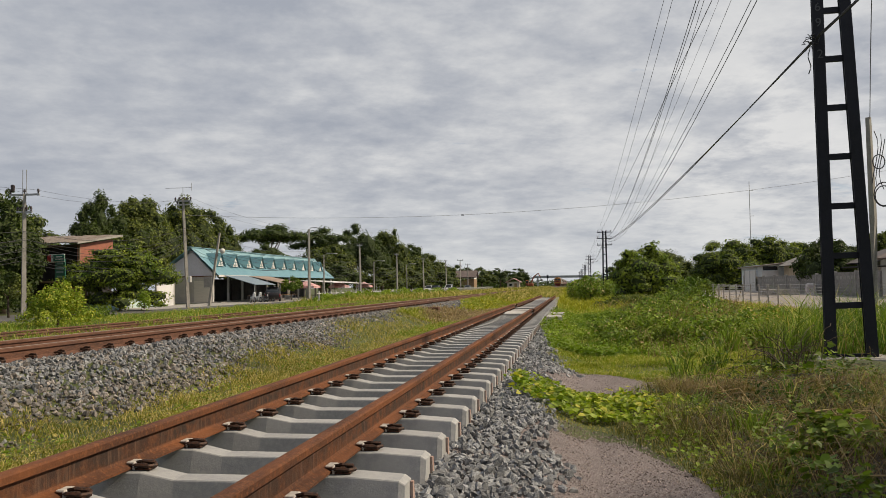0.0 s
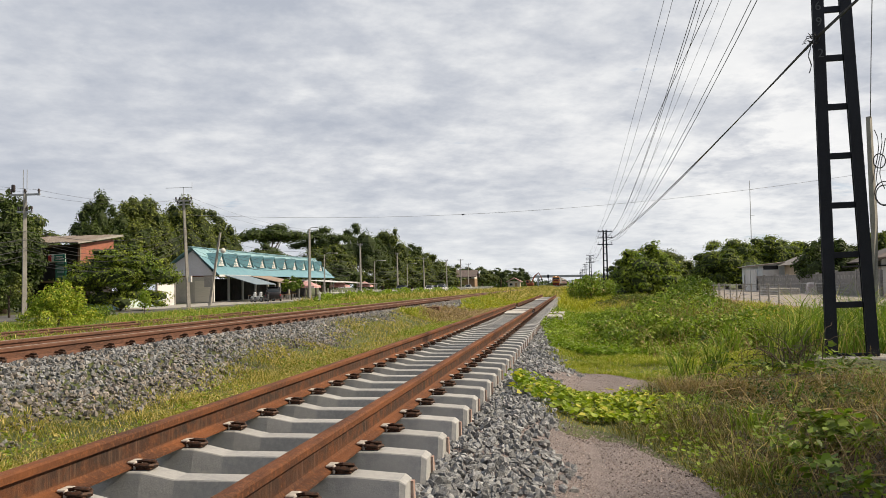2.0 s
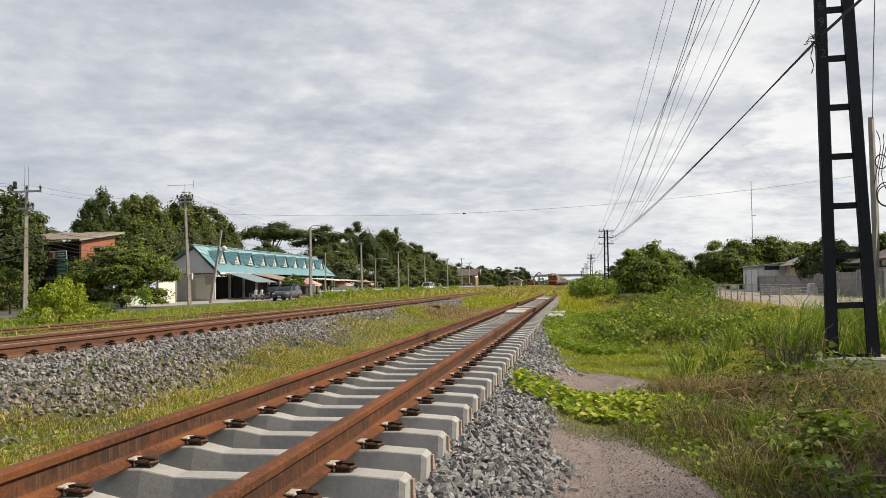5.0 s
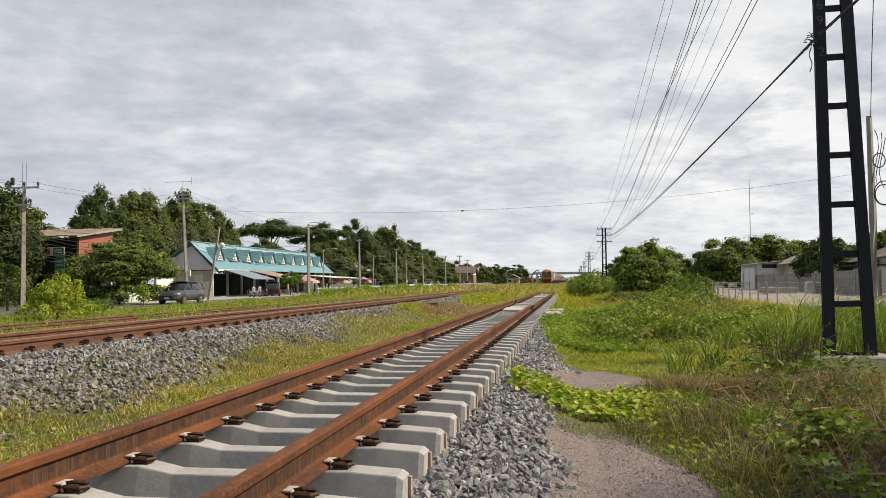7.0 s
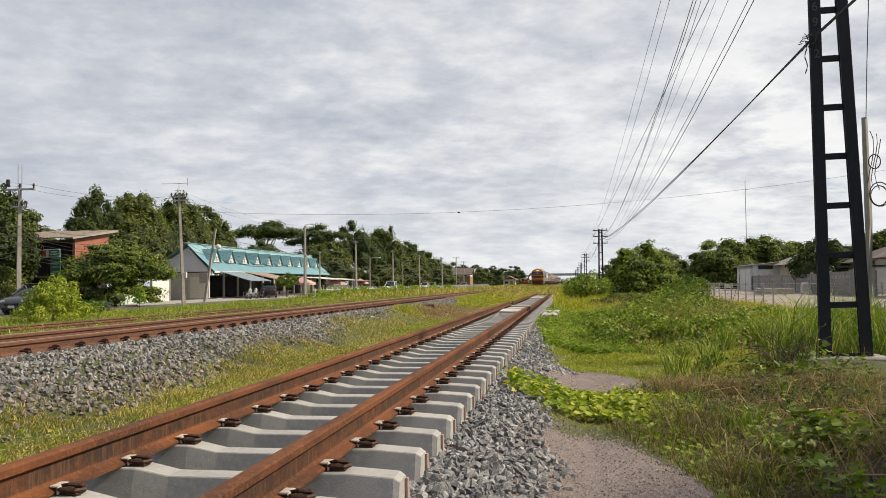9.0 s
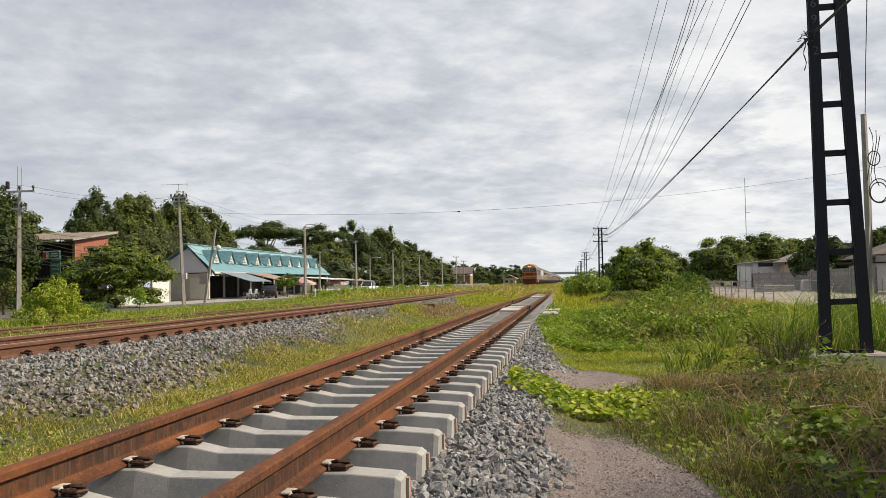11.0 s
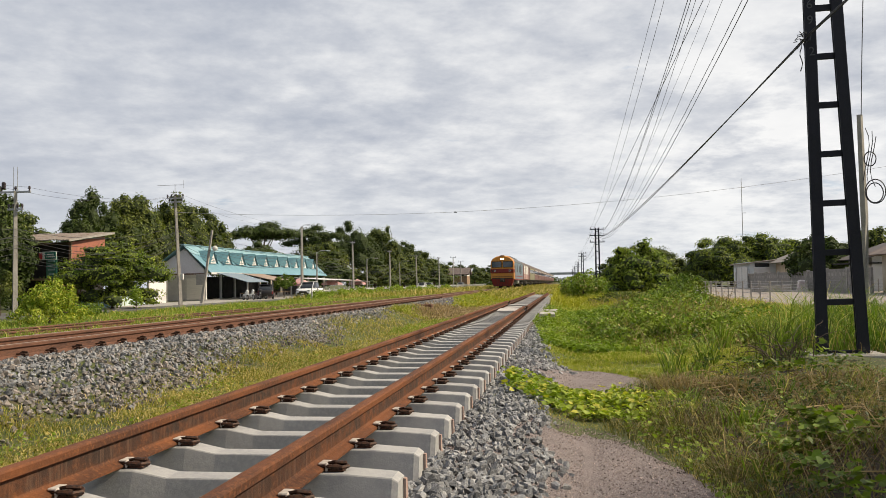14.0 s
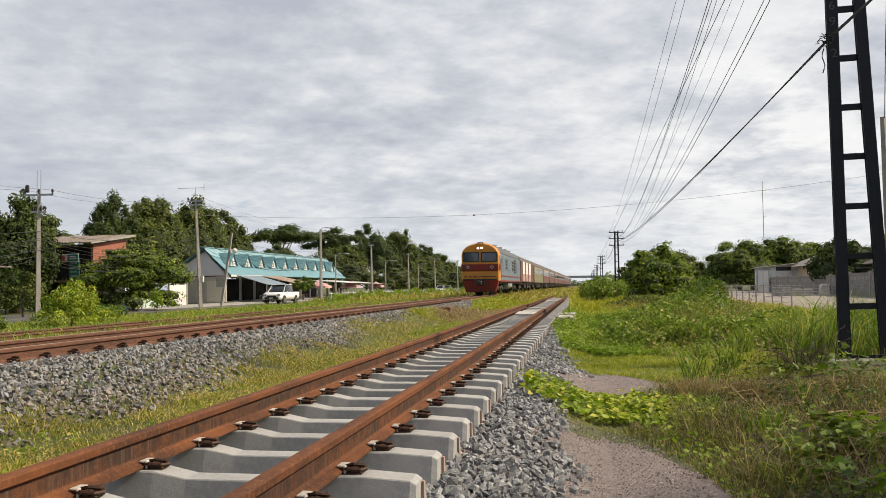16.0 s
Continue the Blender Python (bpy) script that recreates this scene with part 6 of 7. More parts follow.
def telegraph():
    tagged(part("mast_footing", box(MAST[0] + 0.02, MAST[1] + 0.1, MAST_GROUND - 0.09, 1.25, 0.75, 0.26, 0.03), CONCRETE_OLD), "weathered concrete footing below the lattice mast", "footing")
    lattice_mast(MAST[0], MAST[1], MAST_GROUND + 0.0, 8.6, "black lattice telegraph mast of old rails on concrete", ((8.5, 1.9, 8), (7.8, 1.25, 6), (7.1, 1.0, 4)), True, -1.3)
    for x, y in LINE[2:]:
        lattice_mast(x, y, -0.45, 7.75, "black lattice telegraph mast far along the line", ((7.6, 0.85, 4), (6.85, 0.9, 4), (6.05, 0.9, 4)), False, 0.0, 0.5, 0.34)
    # bare wires: place on the near mast's arms, height there, place and height on the next mast, sag, thickness
    x0, y0 = MAST
    for xa, za, xb, zb, sag, r in ((4.18, 8.3, 5.1, 7.45, 0.65, 0.007), (4.34, 8.3, 5.3, 7.45, 1.25, 0.007), (4.62, 7.6, 5.3, 6.7, 2.2, 0.010), (4.70, 7.6, 5.6, 6.7, 1.85, 0.009),
                                  (4.76, 7.6, 5.9, 6.7, 2.4, 0.007), (5.20, 7.6, 5.1, 6.7, 0.1, 0.011), (5.18, 7.6, 6.1, 6.7, 1.25, 0.005), (5.40, 7.6, 6.3, 6.7, 1.9, 0.006),
                                  (5.89, 7.6, 6.3, 6.0, 1.45, 0.011), (6.01, 7.6, 6.5, 6.0, 1.5, 0.013)):
        masts = [(xa + 0.05, -62, za)] + [(xa, y0, za)] + [(x + xb - LINE[2][0], y, zb) for x, y in LINE[2:]]
        pts = []
        for (xp, yp, zp), (xq, yq, zq) in zip(masts, masts[1:]):
            for i in range(12):
                q = i / 12
                pts.append((xp + (xq - xp) * q, yp + (yq - yp) * q, zp + (zq - zp) * q - min(sag, 2.4 if yp == y0 else 1.0) * 4 * q * (1 - q)))
        tagged(part("telegraph_wire", path_bar(pts, r * 0.85, 4), WIRE), "thin dark bare telegraph wire", "wire", "telegraph wires")
    # two black cables tied to the mast
    for dz, dx in ((0.0, -0.33), (0.06, -0.30)):
        pts = []
        ends = [(6.6, -62, 6.4), (MAST[0] + dx - 0.08, MAST[1] - 0.14, 4.86 + dz), (5.7, 98, 6.0), (5.7, 185, 6.0)]
        for (xa, ya, za), (xb, yb, zb), sag in zip(ends, ends[1:], (0.65, 0.54, 1.0)):
            for i in range(16):
                q = i / 16
                pts.append((xa + (xb - xa) * q, ya + (yb - ya) * q, za + (zb - za) * q - (sag + dz * 2) * 4 * q * (1 - q)))
        tagged(part("black_cable", path_bar(pts, 0.013, 6), WIRE), "black twisted cable tied to the lattice mast", "cable", "black cables")
    tie = thing("cable_tie", pose(MAST[0] - 0.43, MAST[1] - 0.17, 4.86), "frayed knot of cord and wire on the mast", "cord")
    for j in range(9):
        pts, p = [], Vector((0, 0, 0.02 * j - 0.08))
        for i in range(7):
            pts.append(p.copy())
            p += Vector((rng.uniform(-0.06, 0.03), rng.uniform(-0.03, 0.03), rng.uniform(-0.06, 0.03)))
        part("cord", path_bar(pts, 0.007, 4), WIRE, tie)
    pts = [(-0.10 + 0.02 * math.sin(i * 1.3), 0, -0.05 - 0.065 * i) for i in range(9)]
    part("hanging_cord", path_bar(pts, 0.009, 4), WIRE, tie)


def yard():
    g = -0.5
    BLOCK = material("grey_block_wall", (0.235, 0.222, 0.212), 0.9, 0, (0.18, 0.168, 0.160), 0.9, (0.33, 0.31, 0.295), 6, 0.3, 20)
    YARD = material("dusty_concrete", (0.255, 0.228, 0.205), 0.95, 0, (0.20, 0.178, 0.158), 0.4, (0.30, 0.272, 0.248), 12)
    tagged(part("yard_floor", box(21, 82, -0.44, 18, 92, 0.16), YARD), "pale dusty concrete yard floor", "yard", "", "structure")
    f = thing("yard_fence", pose(0, 0, -0.5), "white-grey post and wire fence round the yard", "fence")
    PALE = material("pale_post", (0.36, 0.34, 0.315), 0.85, 0, (0.27, 0.255, 0.235), 3)
    for i in range(13):
        part("post", box(12.2, 40.5 + i * 2.2, 0.62, 0.07, 0.07, 1.3, 0.01), PALE, f)
    for i in range(9):
        part("post", box(12.2 + i * 1.9, 69, 0.62, 0.08, 0.08, 1.25, 0.01), PALE, f)
    for z in (0.12, 0.35, 0.6, 0.85, 1.12):
        part("wire", rod((12.2, 40.5, z), (12.2, 67, z), 0.012, 0.012, 4), GALV, f)
        part("wire", rod((12.2, 69, z), (28, 69, z), 0.012, 0.012, 4), GALV, f)
    part("top_rail", rod((12.2, 40.5, 1.22), (12.2, 67, 1.22), 0.016, 0.016, 6), PALE, f)
    # block wall with vent rows
    for i, (y, h) in enumerate(((64.5, 2.1), (70, 2.1), (75.5, 2.0), (81, 2.0), (86.5, 2.0), (92, 2.0), (97.5, 2.0), (103, 2.0), (108.5, 2.1))):
        w = thing("block_wall", pose(24.5, y, g), "grey concrete block garden wall with vent holes", "wall", "garden walls")
        part("panel", box(0, 0, h / 2, 0.18, 5.2, h, 0.01), BLOCK, w)
        part("pier", box(-0.02, 2.72, h / 2 + 0.06, 0.26, 0.26, h + 0.12, 0.01), CONCRETE_OLD, w)
        for k in range(5):
            v = part("vent_block", box(-0.085, -2.0 + k * 0.95, h - 0.45, 0.03, 0.55, 0.3), CONCRETE_OLD, w, "darker vent block")
    # white shed and beige house behind the wall
    s = thing("shed", pose(28.0, 112, g), "white sheet-metal shed with a big sliding door", "shed")
    part("wall", box(0, 0, 1.75, 5.5, 10, 3.5), material("pale_blue_sheet", (0.60, 0.65, 0.68), 0.6, 0.1, (0.5, 0.55, 0.58), 0.7), s)
    part("door", box(-1.2, -5.03, 1.45, 2.0, 0.06, 2.7, 0.01), WHITE, s, "white sliding door")
    part("window_band", box(-1.2, -5.02, 3.1, 1.8, 0.05, 0.5), GLASS_DARK, s, "dark window band")
    part("roof", box(0.4, 0, 3.7, 7.4, 11, 0.14, rot=Matrix.Rotation(radians(-6), 4, "Y")), TIN, s)
    h = thing("house", pose(31.5, 104, g), "beige house with a grey tiled roof", "house")
    part("wall", box(0, 0, 1.7, 6, 8, 3.4), material("beige_plaster", (0.55, 0.46, 0.33), 0.85, 0, (0.47, 0.39, 0.29), 0.8), h)
    bm = bmesh.new()
    q = [bm.verts.new(p) for p in ((-4, -5, 3.3), (4, -5, 3.3), (4, 5, 3.3), (-4, 5, 3.3))]
    t = [bm.verts.new((0, -3, 5.0)), bm.verts.new((0, 3, 5.0))]
    for fc in ((q[0], q[1], t[0]), (q[1], q[2], t[1], t[0]), (q[2], q[3], t[1]), (q[3], q[0], t[0], t[1])):
        bm.faces.new(fc)
    bm.faces.new(q[::-1])
    part("roof", bm, material("grey_roof_tiles", (0.20, 0.19, 0.18), 0.9, 0, (0.27, 0.25, 0.23), 0.8, None, 0, 0.5, 6, stretch=(1, 1, 8)), h)
    part("window", box(-1.2, -4.02, 2.0, 1.2, 0.06, 1.0), GLASS_DARK, h, "dark window")
    h = thing("house", pose(31.0, 60.5, g), "cream house with dark gabled roof and eaves", "house")
    part("wall", box(0, 0, 1.6, 9, 10, 3.2), CREAM_WALL, h)
    bm = prism([(-5.6, 3.1), (0, 5.6), (5.6, 3.1), (5.4, 3.0), (0, 5.35), (-5.4, 3.0)], -5.8, 5.8)
    part("roof", bm, material("brown_roof_tiles", (0.14, 0.11, 0.10), 0.9, 0, (0.20, 0.16, 0.14), 0.8), h, "dark brown roof")
    part("gable_wall", prism([(-4.5, 3.2), (4.5, 3.2), (0, 5.2)], -5.0, 5.0), CREAM_WALL, h)
    part("window", box(-2.0, -5.03, 1.9, 1.6, 0.06, 1.1), GLASS_DARK, h, "dark window")
    part("balcony_rail", box(-2.0, -5.5, 1.0, 4.0, 0.06, 0.5), STEEL_BLACK, h, "dark balcony rail")
    h = thing("house", pose(32.0, 76.5, g), "white house with a dark carport roof", "house")
    part("wall", box(0, 0, 1.6, 7, 6, 3.2), WHITE, h)
    part("roof", prism([(-4.5, 3.0), (0, 4.6), (4.5, 3.0), (4.4, 2.9), (0, 4.4), (-4.4, 2.9)], -4, 4), material("dark_carport_roof", (0.10, 0.09, 0.09), 0.8), h)
    part("carport", box(-4.0, -1.0, 2.6, 3.0, 4.5, 0.12), SHADOWY, h, "dark carport roof")
    tagged(part("soil_bank", prism([(10.6, -0.55), (11.2, -0.40), (12.3, -0.30), (12.35, -0.55)], 34, 68, cuts=12), material("reddish_soil", (0.23, 0.135, 0.10), 0.95, 0, (0.30, 0.20, 0.155), 1.5, (0.16, 0.10, 0.075), 18, 0.7, 30)), "bare reddish soil bank below the yard fence", "soil", "", "structure")
    gate = thing("sliding_gate", pose(24.25, 106.5, -0.45), "tall white sheet-metal gate leaf before the shed", "gate")
    part("leaf", box(0, 0, 1.4, 0.06, 6.6, 2.7, 0.01), WHITE, gate)
    for yy in (-3.3, 0, 3.3):
        part("stile", box(-0.05, yy, 1.4, 0.06, 0.12, 2.75), GALV, gate)
    b = tagged(part("stone_block", box(20.5, 76, g + 0.35, 3.2, 1.6, 0.7, 0.03), CONCRETE_OLD), "low grey concrete block in the yard", "block")
    b2 = thing("parked_motorbike_cover", pose(23.7, 77.5, g), "pale pink and white sheet over stacked goods", "cover")
    part("sheet", box(0, 0, 0.6, 0.9, 1.1, 1.2, 0.12, 0.75), material("pale_sheet", (0.42, 0.36, 0.36), 0.8, 0, (0.7, 0.68, 0.68), 1.5), b2)
    # slender radio mast far off and the concrete pole with cable coils
    r = thing("radio_mast", pose(43.6, 200, -0.6), "very thin guyed radio mast behind the trees", "mast")
    part("shaft", rod((0, 0, 0), (0, 0, 25.2), 0.12, 0.07, 5), GALV, r)
    for z in (17, 23):
        part("aerial", rod((-0.1, 0, z), (0.9, 0, z), 0.05, 0.05, 4), GALV, r)
    p = thing("utility_pole", pose(12.3, 27.0, -0.45), "weathered concrete pole hung with cable coils", "utility pole")
    bm = bmesh.new()
    add_path(bm, [(0, 0, 0), (0.02, 0, 3.5), (-0.02, 0, 7.1)], [0.15, 0.13, 0.10], 4)
    part("shaft", bm, CONCRETE_POLE, p)
    for z, rad, ox in ((4.35, 0.34, 0.36), (4.30, 0.28, 0.34), (5.5, 0.20, 0.22)):
        pts = [(ox + rad * math.cos(a), -0.16, z + rad * 1.25 * math.sin(a)) for a in [6.2832 * i / 18 for i in range(19)]]
        part("cable_coil", path_bar(pts, 0.02, 5), WIRE, p, "black coiled cable")
    for k in range(3):
        pts = [(0.1 + 0.12 * k, -0.15, 6.6 - 0.2 * k - 0.35 * i + 0.1 * math.sin(i + k)) for i in range(6)]
        part("loose_cable", path_bar([(q[0] + 0.12 * math.sin(i * 0.9 + k), q[1], q[2]) for i, q in enumerate(pts)], 0.015, 4), WIRE, p)
    pts = [(12.3, 26.9, 6.6), (11.4, 24, 7.9), (10.35, 20.5, 9.8), (9.0, 16, 13.0)]
    tagged(part("overhead_cable", path_bar(pts, 0.014, 5), WIRE), "thin dark cable rising from the concrete pole", "cable")


def far_line():
    """Footbridge over the line, works machine and far trackside masts."""
    b = thing("overbridge", pose(0, 560, -0.6), "long pale concrete road bridge across the railway", "bridge")
    CON = material("bridge_concrete", (0.40, 0.42, 0.44), 0.9, 0, (0.33, 0.35, 0.37), 0.3)
    part("deck", box(0, 0, 6.4, 46, 5, 0.9), CON, b)
    part("parapet", box(0, -2.5, 7.1, 46, 0.2, 0.8), CON, b)
    for x in (-21, -9, 9, 21):
        part("pier", box(x, 0, 3.0, 1.0, 3, 6.0), CON, b)
    for s in (-1, 1):
        part("ramp", box(s * 38, 0, 3.6, 32, 5, 0.9, rot=Matrix.Rotation(radians(s * 10.5), 4, "Y")), CON, b)
    hut = thing("works_hut", pose(-19.2, 300, -0.5), "small pale hut with a faded pitched roof", "hut")
    part("wall", box(0, 0, 1.3, 4.4, 5, 2.6), CREAM_WALL, hut)
    part("roof", prism([(-2.9, 2.5), (0, 4.0), (2.9, 2.5), (2.8, 2.35), (0, 3.8), (-2.8, 2.35)], -3, 3), PINK, hut, "faded pink roof")
    part("door", box(0.8, -2.53, 1.0, 0.9, 0.06, 2.0), WOOD, hut)
    part("window", box(-1.0, -2.53, 1.5, 1.0, 0.06, 0.8), GLASS_DARK, hut)
    UNDER_DARK = material("grimy_black_steel", (0.04, 0.037, 0.034), 0.8, 0.2)
    ORANGE = material("works_orange", (0.30, 0.085, 0.04), 0.6, 0, (0.22, 0.08, 0.05), 1)
    m = thing("excavator", pose(-13.6, 300, -0.5), "faded orange excavator with a raised boom", "excavator")
    for s in (-1, 1):
        t = bmesh.new()
        add_box(t, s * 1.05, 0, 0.42, 0.5, 3.4, 0.84, 0.3)
        part("crawler", t, UNDER_DARK, m, "dark crawler track")
    part("house", box(0.3, 0.4, 1.5, 2.4, 2.6, 1.1, 0.2), ORANGE, m, "orange engine house")
    part("counterweight", box(0.3, 1.8, 1.45, 2.4, 0.6, 1.0, 0.25), ORANGE, m)
    c = part("cab", box(-0.7, -0.7, 2.2, 1.1, 1.5, 1.7, 0.2), ORANGE, m)
    part("window", box(-0.7, -1.47, 2.45, 0.8, 0.06, 0.9), GLASS_DARK, c)
    part("boom", path_bar([(0.6, -0.6, 1.8), (1.8, -0.9, 4.4), (3.4, -1.0, 5.6)], [0.26, 0.24, 0.16], 6), ORANGE, m, "raised orange boom")
    part("dipper_arm", path_bar([(3.4, -1.0, 5.6), (4.4, -1.0, 3.6)], [0.16, 0.12], 6), ORANGE, m)
    part("bucket", box(4.4, -1.0, 3.2, 0.7, 0.9, 0.7, 0.15, 0.6), UNDER_DARK, m, "dark bucket")
    s = thing("track_signal", pose(-8.5, 356, -0.3), "short dark trackside signal post", "signal")
    part("post", rod((0, 0, 0), (0, 0, 4.6), 0.16, 0.14, 8), STEEL_BLACK, s)
    part("head", box(0, -0.05, 4.6, 0.8, 0.4, 1.4, 0.1), STEEL_BLACK, s)
    tagged(part("relay_box", box(-6.0 + 2.1, 30.0, -0.12, 0.5, 0.4, 0.35, 0.02), RUST_DARK), "small rusty trackside box in the grass", "box")


telegraph()
yard()
far_line()

# ---- the train ----
LOCO_ORANGE = material("orange_loco_paint", (0.60, 0.25, 0.02), 0.4, 0, (0.5, 0.19, 0.03), 1.5, (0.42, 0.2, 0.06), 30)
LOCO_RED = material("maroon_loco_paint", (0.21, 0.018, 0.016), 0.45, 0, (0.15, 0.016, 0.016), 1.5)
LOCO_GREY = material("grey_blue_loco_paint", (0.13, 0.185, 0.235), 0.5, 0, (0.10, 0.14, 0.18), 1.0, (0.18, 0.225, 0.26), 12)
UNDER = material("grimy_underframe", (0.035, 0.032, 0.03), 0.8, 0.2, (0.07, 0.06, 0.05), 3)
LOCO_ROOF = material("dark_loco_roof", (0.085, 0.105, 0.125), 0.6, 0.1, (0.06, 0.065, 0.07), 1.0, (0.13, 0.14, 0.15), 9)
GLASS_SKY = material("windscreen_glass", (0.035, 0.05, 0.075), 0.05, 0, spec=0.9)
LAMP_ON = material("lit_headlamp", (1, 0.95, 0.8), 0.3, glow=((1.0, 0.92, 0.78), 3.0))
LAMP_OFF = material("marker_lamp", (0.45, 0.42, 0.40), 0.15)
COACH_RED = material("maroon_coach_paint", (0.125, 0.058, 0.052), 0.55, 0, (0.17, 0.085, 0.07), 1.6, (0.09, 0.035, 0.03), 7, stretch=(1, 1, 0.3))
COACH_CREAM = material("cream_coach_paint", (0.42, 0.37, 0.33), 0.55, 0, (0.27, 0.19, 0.155), 1.4, (0.42, 0.36, 0.31), 8, stretch=(1, 1, 0.3))
COACH_YELLOW = material("dull_olive_coach_paint", (0.185, 0.18, 0.115), 0.55, 0, (0.235, 0.205, 0.12), 1.4, (0.12, 0.115, 0.07), 8, stretch=(1, 1, 0.3))
COACH_OLIVE_PALE = material("pale_olive_coach_paint", (0.30, 0.28, 0.17), 0.55, 0, (0.24, 0.21, 0.13), 1.4)
COACH_ROOF = material("brown_grey_coach_roof", (0.115, 0.095, 0.088), 0.75, 0, (0.085, 0.07, 0.065), 0.8, (0.16, 0.14, 0.13), 8)


def hull(stations, arch, bottom, cap_mats=None):
    """A closed body: cross-section arch of (x, z) pairs scaled at stations (y, x scale, drop)."""
    bm = bmesh.new()
    rings = []
    for y, k, dz in stations:
        ring = [bm.verts.new((x * k, y, (z - dz) if z > bottom + 0.5 else z)) for x, z in arch]
        rings.append(ring)
    n = len(arch)
    for p, q in zip(rings, rings[1:]):
        for i in range(n):
            bm.faces.new((p[i], p[(i + 1) % n], q[(i + 1) % n], q[i]))
    bm.faces.new(rings[0])
    bm.faces.new(rings[-1][::-1])
    bmesh.ops.recalc_face_normals(bm, faces=bm.faces)
    return bm


def arch(half, bottom, eave, crown, k=7, power=0.75):
    pts = [(-half, bottom), (-half, eave)]
    for i in range(1, k):
        a = math.pi * i / k
        pts.append((-half * math.cos(a), eave + (crown - eave) * math.sin(a) ** power))
    pts += [(half, eave), (half, bottom)]
    return pts[::-1]


def wheelset(parent, y, r, axles):
    w = part("wheelset", bmesh.new(), None, parent)
    bm = rod((-0.6, 0, 0), (0.6, 0, 0), 0.07, 0.07, 8)
    part("axle", bm, UNDER, w)
    for s in (-1, 1):
        bm = rod((s * 0.47, 0, 0), (s * 0.60, 0, 0), r, r, 18)
        add_rod(bm, (s * 0.44, 0, 0), (s * 0.47, 0, 0), r + 0.03, r + 0.03, 18)
        for k in range(3):
            add_box(bm, s * 0.605, 0, 0, 0.02, r * 1.5, 0.07, rot=Matrix.Rotation(radians(60 * k), 4, "X"))
        part("wheel", bm, UNDER, w)
    w.location = (0, y, r)
    axles.append(w)
    return w


AXLES = []


